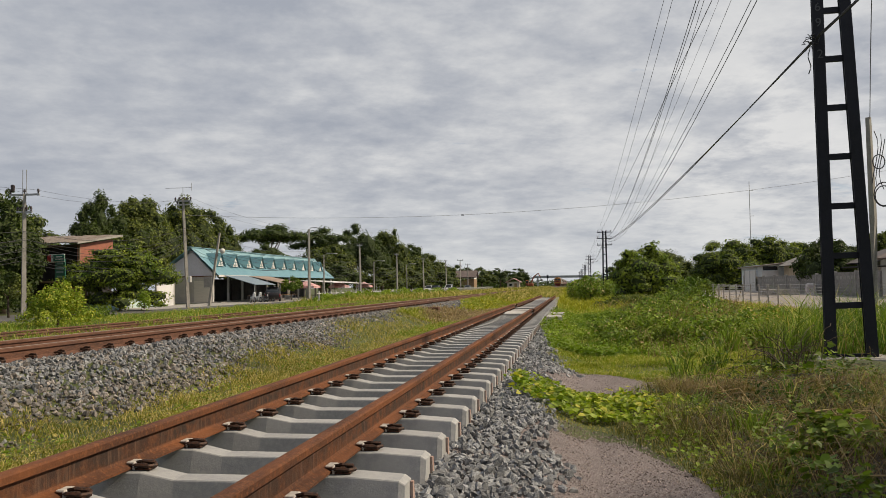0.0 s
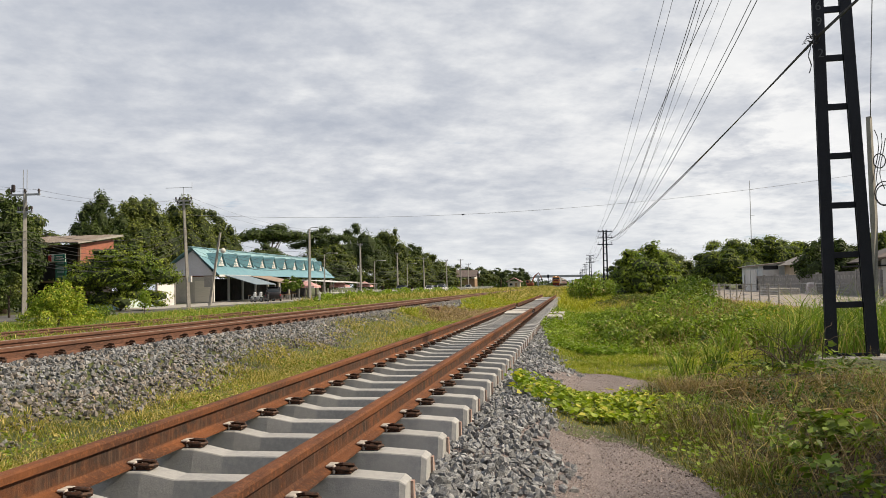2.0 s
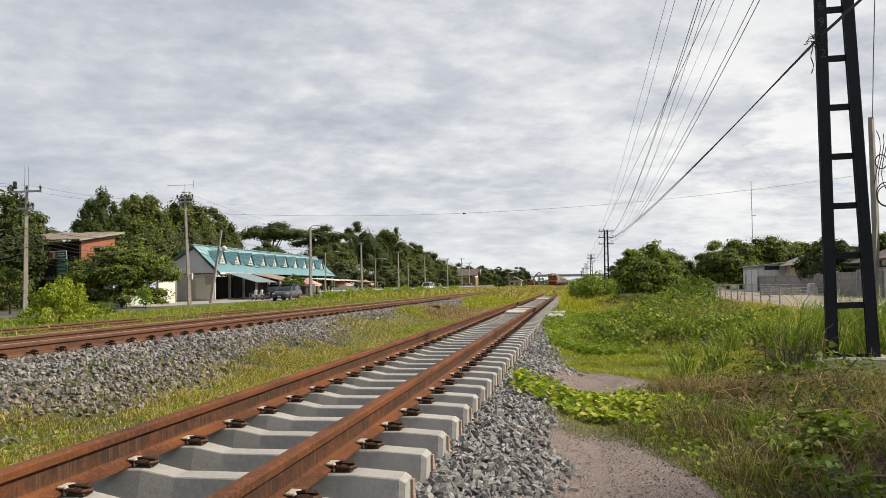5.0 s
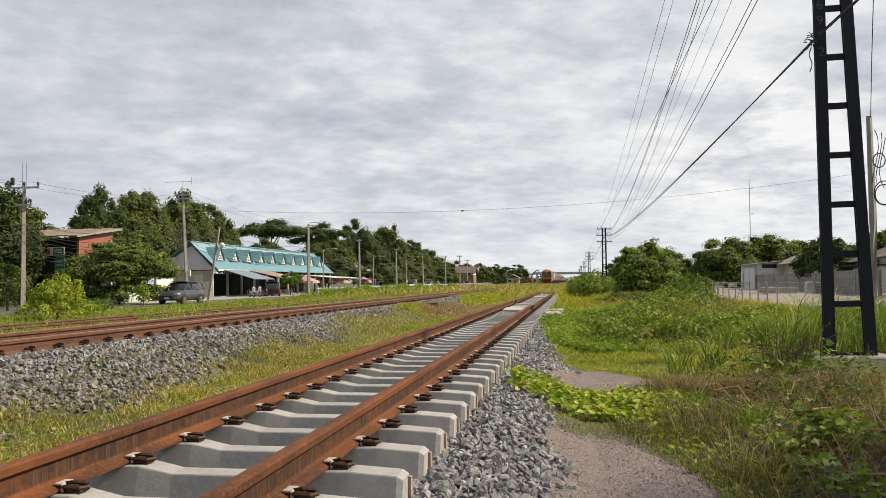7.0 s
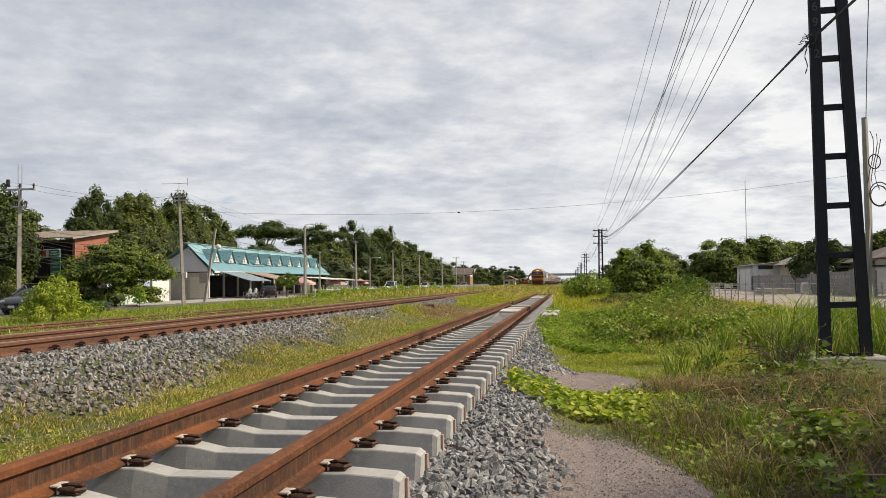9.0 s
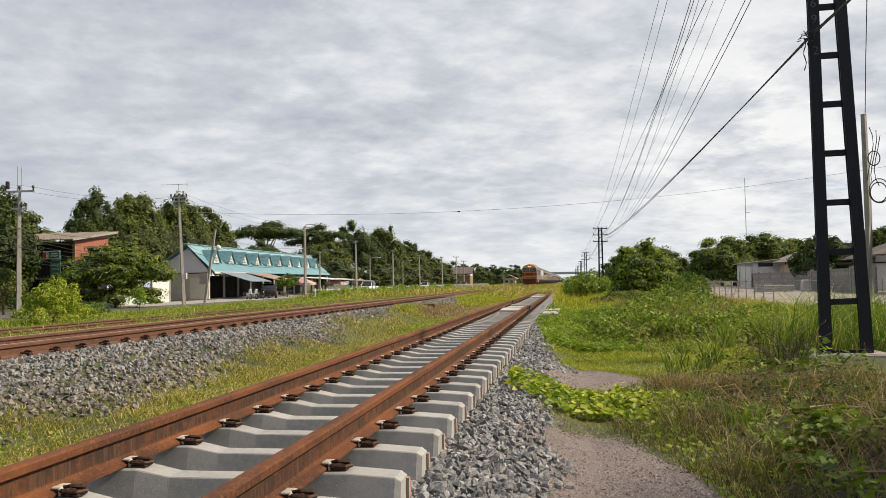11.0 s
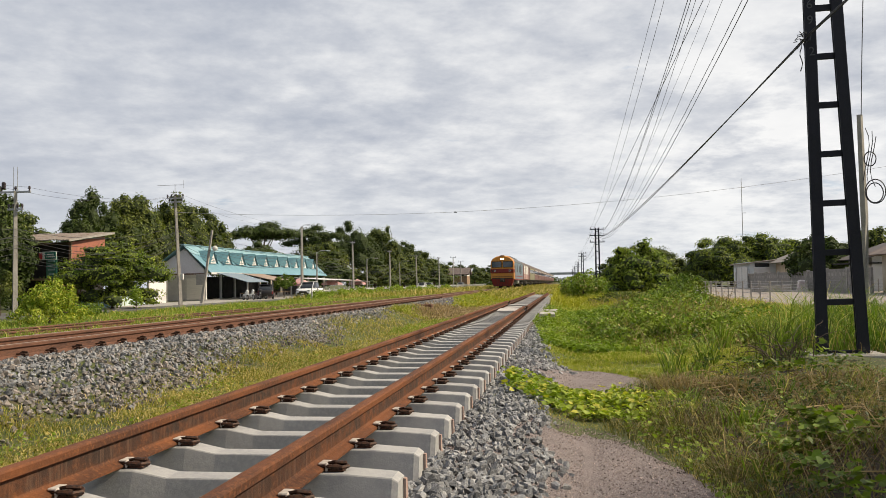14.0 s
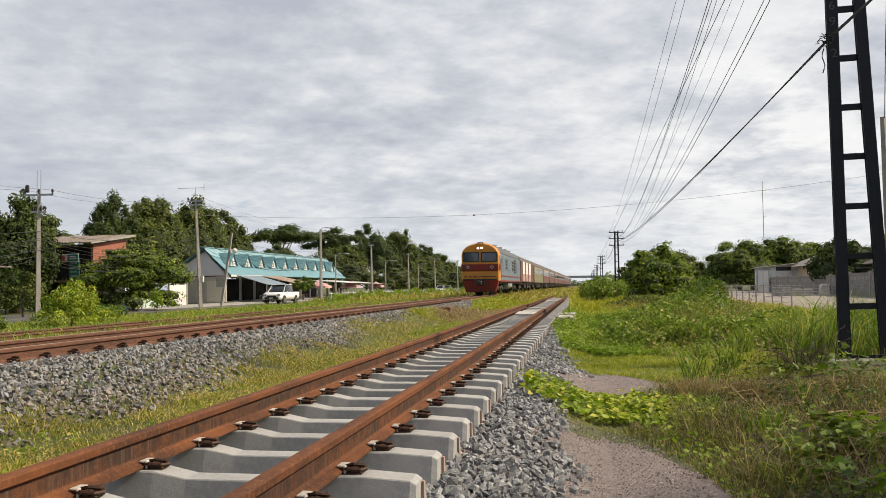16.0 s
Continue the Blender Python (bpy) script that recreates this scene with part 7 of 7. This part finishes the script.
def locomotive():
    """Diesel locomotive; its front faces -y, its origin lies on the rail top below the front."""
    L = thing("locomotive", pose(MAIN_X, 0, MAIN_Z + TOP), "orange and maroon diesel locomotive with grey-blue sides", "locomotive")
    half, eave, crown = 1.40, 2.95, 3.85
    A = arch(half, 1.05, eave, crown, 12, 0.92)
    part("body", hull([(1.0, 1.0, 0), (19.0, 1.0, 0), (19.25, 0.97, 0.05)], A, 1.05), LOCO_GREY, L, "grey-blue ribbed body side")
    part("cab", hull([(-0.02, 0.955, 0.10), (0.10, 0.985, 0.03), (0.35, 1.003, -0.006), (1.05, 1.003, -0.006)], A, 1.05), LOCO_ORANGE, L, "orange cab shell")
    part("roof", hull([(1.0, 1.004, -0.012), (19.0, 1.004, -0.012)], [(x, max(z, eave + 0.12)) if z >= eave else (x * 0.99, eave + 0.1) for x, z in A], 0), LOCO_ROOF, L, "dark grey-blue roof")
    part("red_band", box(0, -0.025, 2.05, 2.69, 0.10, 0.44, 0.02), LOCO_RED, L, "maroon band across the front")
    part("band_line", box(0, -0.025, 1.79, 2.69, 0.085, 0.05, 0.01), LOCO_RED, L, "thin maroon line below the band")
    for s in (-1, 1):
        part("side_band", box(s * 1.412, 0.55, 2.05, 0.03, 0.95, 0.44), LOCO_RED, L, "maroon band end")
    bm = box(0, 0.45, 0.68, 2.72, 0.98, 0.92, 0.05)
    for v in bm.verts:
        if v.co.z < 0.5:
            v.co.x *= 0.80
            v.co.y += 0.10
    part("skirt", bm, LOCO_RED, L, "maroon tapered front skirt")
    g = part("cowcatcher", box(0, 0.10, 0.30, 1.95, 0.10, 0.07, 0.02), LOCO_RED, L, "maroon barred rail guard")
    for k in range(11):
        part("guard_bar", box(-0.95 + k * 0.19, 0.06, 0.36, 0.05, 0.10, 0.34, 0.01), UNDER, g)
    part("coupler_pocket", box(0, -0.06, 0.92, 0.62, 0.16, 0.42, 0.05), UNDER, L, "black coupler pocket")
    part("coupler", box(0, -0.25, 0.90, 0.30, 0.6, 0.28, 0.05), UNDER, L, "black coupler")
    part("buffer_beam", box(0, -0.02, 1.15, 2.5, 0.12, 0.10, 0.02), UNDER, L, "dark beam below the orange front")
    rail = part("front_handrail", rod((-1.15, -0.13, 1.36), (1.15, -0.13, 1.36), 0.018, 0.018, 6), UNDER, L, "dark front handrail")
    for x in (-1.1, -0.72, -0.34, 0.34, 0.72, 1.1):
        part("bracket", box(x, -0.09, 1.36, 0.06, 0.10, 0.12, 0.01), UNDER, rail)
    for x in (-0.62, 0.62):
        part("brake_hose", path_bar([(x, -0.08, 1.05), (x * 1.05, -0.20, 0.92), (x * 1.02, -0.16, 0.70), (x, -0.06, 0.62)], 0.035, 6), UNDER, L, "black brake hose")
    part("lamp_housing", box(0, -0.03, 3.44, 0.58, 0.12, 0.26, 0.05), LOCO_ORANGE, L, "orange headlamp housing")
    part("roof_step", box(0, 0.02, 3.76, 0.62, 0.12, 0.05, 0.02), UNDER, L)
    for s in (-1, 1):
        w = part("windscreen", box(s * 0.66, -0.03, 2.80, 1.10, 0.06, 0.64, 0.03), GLASS_SKY, L, "dark windscreen")
        fr = bmesh.new()
        for cx, cz, sx, sz in ((0, 0.335, 1.18, 0.06), (0, -0.335, 1.18, 0.06), (-0.565, 0, 0.06, 0.72), (0.565, 0, 0.06, 0.72)):
            add_box(fr, s * 0.66 + cx, -0.045, 2.80 + cz, sx, 0.05, sz, 0.008)
        part("window_seal", fr, UNDER, w, "black rubber seal")
        part("wiper", rod((s * 0.4, -0.085, 2.52), (s * 0.62, -0.085, 2.95), 0.012, 0.012, 4), UNDER, w)
        part("headlamp", rod((s * 0.135, -0.12, 3.44), (s * 0.135, 0.05, 3.44), 0.076, 0.076, 16), LAMP_ON, L, "lit round headlamp")
        ring = part("marker_lamp", rod((s * 0.88, -0.12, 2.05), (s * 0.88, 0.0, 2.05), 0.115, 0.115, 16), LAMP_OFF, L, "round marker lamp in a pale ring")
        part("lens", rod((s * 0.88, -0.135, 2.05), (s * 0.88, -0.11, 2.05), 0.065, 0.065, 14), UNDER, ring)
        part("tail_lamp", rod((s * 1.15, -0.11, 2.05), (s * 1.15, 0.0, 2.05), 0.085, 0.085, 12), UNDER, L, "small dark lamp")
        part("handrail", rod((s * 1.46, 1.15, 1.2), (s * 1.46, 1.15, 2.7), 0.02, 0.02, 5), GALV, L)
        part("cab_side_window", box(s * 1.405, 0.62, 2.62, 0.03, 0.5, 0.6), GLASS_DARK, L, "dark side window")
        d = part("cab_door", box(s * 1.402, 1.55, 2.0, 0.02, 0.62, 1.85), LOCO_GREY, L, "recessed cab door")
        part("door_window", box(s * 1.415, 1.55, 2.6, 0.02, 0.42, 0.5), GLASS_DARK, d)
        for i, (y, wdt) in enumerate(((3.4, 1.6), (5.6, 1.3), (8.0, 2.4), (11.2, 1.6), (13.4, 1.6), (16.2, 2.0))):
            g = part("grille", box(s * 1.405, y, 2.35, 0.03, wdt, 0.9 if i % 2 else 1.2), UNDER if i in (1, 3, 4) else LOCO_GREY, L, "louvred grille")
            for k in range(4):
                part("slat", box(s * 1.42, y, 1.95 + k * 0.26, 0.02, wdt - 0.1, 0.05), LOCO_GREY, g)
        part("side_stripe", box(s * 1.405, 10.2, 1.42, 0.02, 17.2, 0.10), LOCO_RED, L, "thin red side stripe")
        part("sill", box(s * 1.36, 9.9, 1.03, 0.10, 18.4, 0.12), LOCO_RED, L)
        part("step", box(s * 1.25, 1.6, 0.7, 0.25, 0.5, 0.05), UNDER, L)
        t = rod((s * 1.0, 8.2, 0.72), (s * 1.0, 11.6, 0.72), 0.30, 0.30, 14)
        part("air_tank", t, GALV, L, "pale cylindrical tank")
    part("horn_cover", box(0, 0.5, 3.85, 0.42, 0.5, 0.10, 0.03), UNDER, L)
    for y in (5, 9, 13, 16.5):
        part("roof_fan", rod((0, y, 3.80), (0, y, 3.91), 0.75, 0.70, 16), LOCO_ROOF, L, "round roof fan")
    part("underframe", box(0, 9.9, 0.93, 2.5, 18.6, 0.22), UNDER, L)
    part("fuel_tank", box(0, 9.9, 0.60, 1.7, 4.2, 0.6, 0.1), UNDER, L)
    for yb in (3.6, 15.8):
        b = part("bogie", box(0, yb, 0.62, 2.1, 4.2, 0.3, 0.05), UNDER, L, "dark bogie frame")
        for s in (-1, 1):
            for k in (-1.5, 0, 1.5):
                part("axle_box", box(s * 0.98, yb + k, 0.50, 0.24, 0.4, 0.4, 0.04), UNDER, b)
        for k in (-1.5, 0, 1.5):
            wheelset(L, yb + k, 0.457, AXLES)
    return L


def coach(name, lower, upper, label, windows):
    C = thing(name, pose(MAIN_X, 0, MAIN_Z + TOP), label, "railway coach", "train coaches")
    half, ln = 1.38, 20.4
    part("lower_body", box(0, ln / 2, 1.55, half * 2, ln, 1.1, 0.03), lower, C)
    part("upper_body", box(0, ln / 2, 2.55, half * 1.985, ln - 0.03, 0.95, 0.02), upper, C)
    part("roof", hull([(0.0, 0.98, 0.05), (0.15, 1, 0), (ln - 0.15, 1, 0), (ln, 0.98, 0.05)], arch(half + 0.02, 3.0, 3.06, 3.75), 2.9), COACH_ROOF, C, "grey curved roof")
    for s in (-1, 1):
        if windows:
            for i in range(windows):
                w = part("window", box(s * 1.375, 1.9 + i * (ln - 3.8) / (windows - 1), 2.45, 0.03, (ln - 3.8) / windows * 0.62, 0.62), GLASS_DARK, C, "dark window")
        else:
            for y in (4.2, 8.4, 13.0):
                d = part("sliding_door", box(s * 1.385, y, 2.45, 0.05, 3.0, 1.25), WHITE, C, "white sliding door")
                part("door_panel", box(s * 1.385, y, 1.45, 0.05, 3.0, 0.72), material("faded_pink_door", (0.36, 0.20, 0.19), 0.6, 0, (0.45, 0.33, 0.31), 1.5), d, "faded pink lower panel")
        for y in (0.6, ln - 0.6):
            part("door", box(s * 1.385, y, 2.05, 0.04, 0.75, 1.9), lower, C)
        part("waist_stripe", box(s * 1.39, ln / 2, 2.08, 0.02, ln - 1.8, 0.07), upper, C)
    part("gangway", box(0, -0.25, 2.0, 1.1, 0.6, 2.0, 0.05), UNDER, C, "dark gangway bellows")
    part("underframe", box(0, ln / 2, 0.9, 2.4, ln, 0.22), UNDER, C)
    for y in (7.5, 11.5):
        part("battery_box", box(0.9, y, 0.62, 0.7, 1.6, 0.5, 0.03), UNDER, C)
    for yb in (3.2, ln - 3.2):
        b = part("bogie", box(0, yb, 0.55, 2.1, 2.9, 0.28, 0.05), UNDER, C, "dark bogie frame")
        for s in (-1, 1):
            for k in (-1.05, 1.05):
                part("axle_box", box(s * 0.98, yb + k, 0.48, 0.22, 0.34, 0.34, 0.04), UNDER, b)
                part("wheel", rod((s * 0.45, yb + k, 0.43), (s * 0.6, yb + k, 0.43), 0.43, 0.43, 16), UNDER, b)
    return C


LOCO = locomotive()
COACHES = [coach("baggage_car", COACH_RED, COACH_RED, "maroon baggage car with white sliding doors", 0),
           coach("passenger_coach", COACH_YELLOW, COACH_OLIVE_PALE, "dull olive-yellow passenger coach with dark windows", 12),
           coach("passenger_coach", COACH_RED, COACH_CREAM, "maroon and cream passenger coach", 12)]
for _ in range(9):
    COACHES.append(copy_thing(COACHES[2], pose(MAIN_X, 0, MAIN_Z + TOP)))

# ---- road vehicles ----
CAR_GREY = material("dark_grey_car_paint", (0.07, 0.08, 0.10), 0.25, 0.3, (0.09, 0.10, 0.12), 2)
CAR_WHITE = material("white_car_paint", (0.78, 0.79, 0.80), 0.3, 0, (0.72, 0.73, 0.74), 2)
CAR_SILVER = material("silver_car_paint", (0.45, 0.47, 0.50), 0.3, 0.4, (0.4, 0.42, 0.45), 2)
TYRE = material("tyre_rubber", (0.02, 0.02, 0.02), 0.9, 0, (0.035, 0.033, 0.03), 20)
CHROME = material("bright_trim", (0.6, 0.6, 0.62), 0.2, 0.8)


def loft(sections):
    """Body from cross-sections: (y, half width, bottom, shoulder, top, half width at the top)."""
    bm = bmesh.new()
    rings = []
    for y, hw, zb, zs, zt, tw in sections:
        r = [(-hw * 0.94, zb), (-hw, zb + (zs - zb) * 0.45), (-hw * 0.97, zs), (-tw, zt), (tw, zt), (hw * 0.97, zs), (hw, zb + (zs - zb) * 0.45), (hw * 0.94, zb)]
        rings.append([bm.verts.new((x, y, z)) for x, z in r])
    for p, q in zip(rings, rings[1:]):
        for i in range(8):
            bm.faces.new((p[i], p[(i + 1) % 8], q[(i + 1) % 8], q[i]))
    bm.faces.new(rings[0])
    bm.faces.new(rings[-1][::-1])
    bmesh.ops.recalc_face_normals(bm, faces=bm.faces)
    return bm


WHEELS = []


def vehicle(name, label, paint, pickup, place, moving=True):
    """A car facing -y, origin on the road below its middle."""
    V = thing(name, place, label, "pickup truck" if pickup else "car")
    if pickup:
        ln, hw, r, axles = 5.2, 0.92, 0.37, (-1.62, 1.48)
        body = [(-2.6, 0.70, 0.45, 0.80, 0.86, 0.6), (-2.45, 0.86, 0.40, 0.98, 1.04, 0.74), (-1.2, 0.92, 0.40, 1.08, 1.14, 0.80), (0.75, 0.92, 0.40, 1.10, 1.13, 0.86), (2.45, 0.92, 0.45, 1.10, 1.13, 0.88), (2.58, 0.88, 0.50, 1.05, 1.10, 0.84)]
        cabin = [(-1.50, 0.84, 1.08, 1.11, 1.14, 0.80), (-0.75, 0.84, 1.08, 1.20, 1.76, 0.70), (0.15, 0.84, 1.08, 1.20, 1.84, 0.70), (0.88, 0.84, 1.08, 1.20, 1.76, 0.70), (1.05, 0.84, 1.08, 1.11, 1.14, 0.82)]
    else:
        ln, hw, r, axles = 4.5, 0.88, 0.32, (-1.38, 1.28)
        body = [(-2.25, 0.66, 0.32, 0.62, 0.68, 0.52), (-2.05, 0.82, 0.26, 0.80, 0.86, 0.66), (-1.15, 0.88, 0.24, 0.94, 1.02, 0.74), (1.7, 0.88, 0.26, 0.98, 1.04, 0.76), (2.15, 0.84, 0.32, 0.96, 1.02, 0.72), (2.25, 0.78, 0.36, 0.85, 0.95, 0.66)]
        cabin = [(-1.25, 0.78, 0.94, 0.98, 1.02, 0.72), (-0.35, 0.78, 0.94, 1.08, 1.55, 0.60), (0.9, 0.78, 0.94, 1.08, 1.62, 0.60), (1.75, 0.78, 0.94, 1.08, 1.50, 0.58), (2.12, 0.76, 0.94, 0.98, 1.04, 0.66)]
    b = part("body", loft(body), paint, V, "", True)
    c = part("cabin_glass", loft(cabin), GLASS_DARK, V, "dark tinted glasshouse", True)
    y1, y2, zt = cabin[1][0], cabin[-2][0], cabin[2][4]
    part("roof", box(0, (y1 + y2) / 2, zt + 0.005, 1.30 if not pickup else 1.44, y2 - y1 + 0.12, 0.06, 0.025), paint, V)
    for s in (-1, 1):
        for (ya, za), (yb, zb) in (((cabin[0][0], cabin[0][4]), (y1, cabin[1][4])), ((0.18, 1.1), (0.18, zt)), ((cabin[-1][0], cabin[-1][4]), (y2, cabin[-2][4]))):
            part("pillar", rod((s * 0.775, ya, za), (s * 0.655, yb, zb), 0.035, 0.035, 6), paint, V)
        part("mirror", box(s * (hw + 0.07), y1 - 0.35, 1.12, 0.14, 0.12, 0.14, 0.03), paint, V)
        part("headlamp", box(s * hw * 0.72, body[1][0] - 0.06, body[1][3] - 0.10, 0.34, 0.22, 0.16, 0.04), CHROME, V, "clear headlamp")
        part("tail_lamp", box(s * hw * 0.86, body[-1][0] - 0.05, body[-1][3] - 0.15, 0.16, 0.10, 0.3, 0.02), RED_SIGN, V, "red tail lamp")
        for y in (-0.15, 0.75):
            part("door_handle", box(s * (hw + 0.005), y, 0.92 if not pickup else 1.02, 0.03, 0.18, 0.03), CHROME, V)
        for y in axles:
            arch_ = rod((s * (hw - 0.12), y, r + 0.02), (s * (hw + 0.012), y, r + 0.02), r + 0.07, r + 0.07, 18)
            part("wheel_arch", arch_, UNDER, V)
            w = part("wheel", bmesh.new(), None, V)
            w.location = (s * (hw - 0.08), y, r)
            tyre = rod((-0.10, 0, 0), (0.105, 0, 0), r, r, 20)
            part("tyre", tyre, TYRE, w)
            rim = rod((-0.08, 0, 0), (s * 0.112, 0, 0), r * 0.60, r * 0.60, 16)
            for k in range(5):
                add_box(rim, s * 0.112, 0, 0, 0.02, 0.05, r * 1.15, rot=Matrix.Rotation(radians(36 * k), 4, "X"))
            part("rim", rim, CHROME, w)
            if moving:
                WHEELS.append((w, V, r))
    part("grille", box(0, body[0][0] - 0.01, body[0][3] - 0.06, 0.9, 0.10, 0.18, 0.03), UNDER, V, "dark grille")
    part("bumper", box(0, body[0][0] + 0.05, body[0][2] + 0.10, hw * 1.5, 0.22, 0.22, 0.06), paint if not pickup else UNDER, V)
    part("number_plate", box(0, body[0][0] - 0.075, body[0][2] + 0.12, 0.36, 0.02, 0.14), WHITE, V, "blank pale plate")
    if pickup:
        part("cargo_bed", box(0, 1.72, 1.115, 1.5, 1.5, 0.06), UNDER, V, "dark open cargo bed")
    return V


LANE_X, ROAD_Z = -26.8, -0.55
CAR = vehicle("car", "dark grey hatchback driving along the road", CAR_GREY, False, pose(LANE_X, 60, ROAD_Z))
PICKUP = vehicle("pickup_truck", "white double-cab pickup truck driving along the road", CAR_WHITE, True, pose(LANE_X, 80, ROAD_Z))
for x, y, paint, lab in ((-31.0, 186, CAR_WHITE, "white car parked beside the far fence"), (-31.0, 196, CAR_SILVER, "silver car parked beside the far fence"), (-27.2, 228, CAR_SILVER, "silver car standing on the far road")):
    vehicle("car", lab, paint, False, pose(x, y, ROAD_Z), False)
vehicle("car", "black car parked in the shade of the market", material("black_car_paint", (0.018, 0.016, 0.018), 0.3), False, pose(-31.9, 86.6, ROAD_Z, 0, 0, 200), False)


# ---- what moves ----
SPEED = 19.0
FRONT_AT_END = 56.3                                   # the locomotive's front at 16 s


def motions():
    def train_y(t):
        return FRONT_AT_END + SPEED * (16.0 - t)
    at = 0.0
    for unit in [LOCO] + COACHES:
        walk(unit, [(t, pose(MAIN_X + BEND * (train_y(t) + at - BEND_Y), train_y(t) + at, MAIN_Z + TOP, 0, 0, -math.degrees(math.atan(BEND)))) for t in (0.0, 8.0, 16.0)])
        at += 19.9 if unit is LOCO else 21.0
    drive = {CAR: [(0.0, 170.0), (4.2, 92.0), (5.4, 70.0), (6.3, 59.6), (7.0, 54.0), (8.2, 44.4), (9.2, 35.9), (12.0, 10.0), (16.0, -30.0)],
             PICKUP: [(0.0, 190.0), (11.5, 109.3), (13.5, 91.5), (14.5, 82.6), (15.0, 78.6), (15.5, 75.3), (16.0, 72.0)]}
    for v, rows in drive.items():
        walk(v, [(t, pose(LANE_X, y, ROAD_Z)) for t, y in rows])
    ts = [i / 30 for i in range(481)]
    for w in AXLES:
        x, y, z = w.location
        walk(w, [(t, pose(x, y, z, math.degrees(SPEED * t / 0.457) % 360)) for t in ts])
    for w, v, r in WHEELS:
        x, y, z = w.location
        rows = drive[v]
        ys = np.interp(ts, [a for a, b in rows], [b for a, b in rows])
        walk(w, [(t, pose(x, y, z, math.degrees((ys[0] - q) / r) % 360)) for t, q in zip(ts, ys)])


motions()
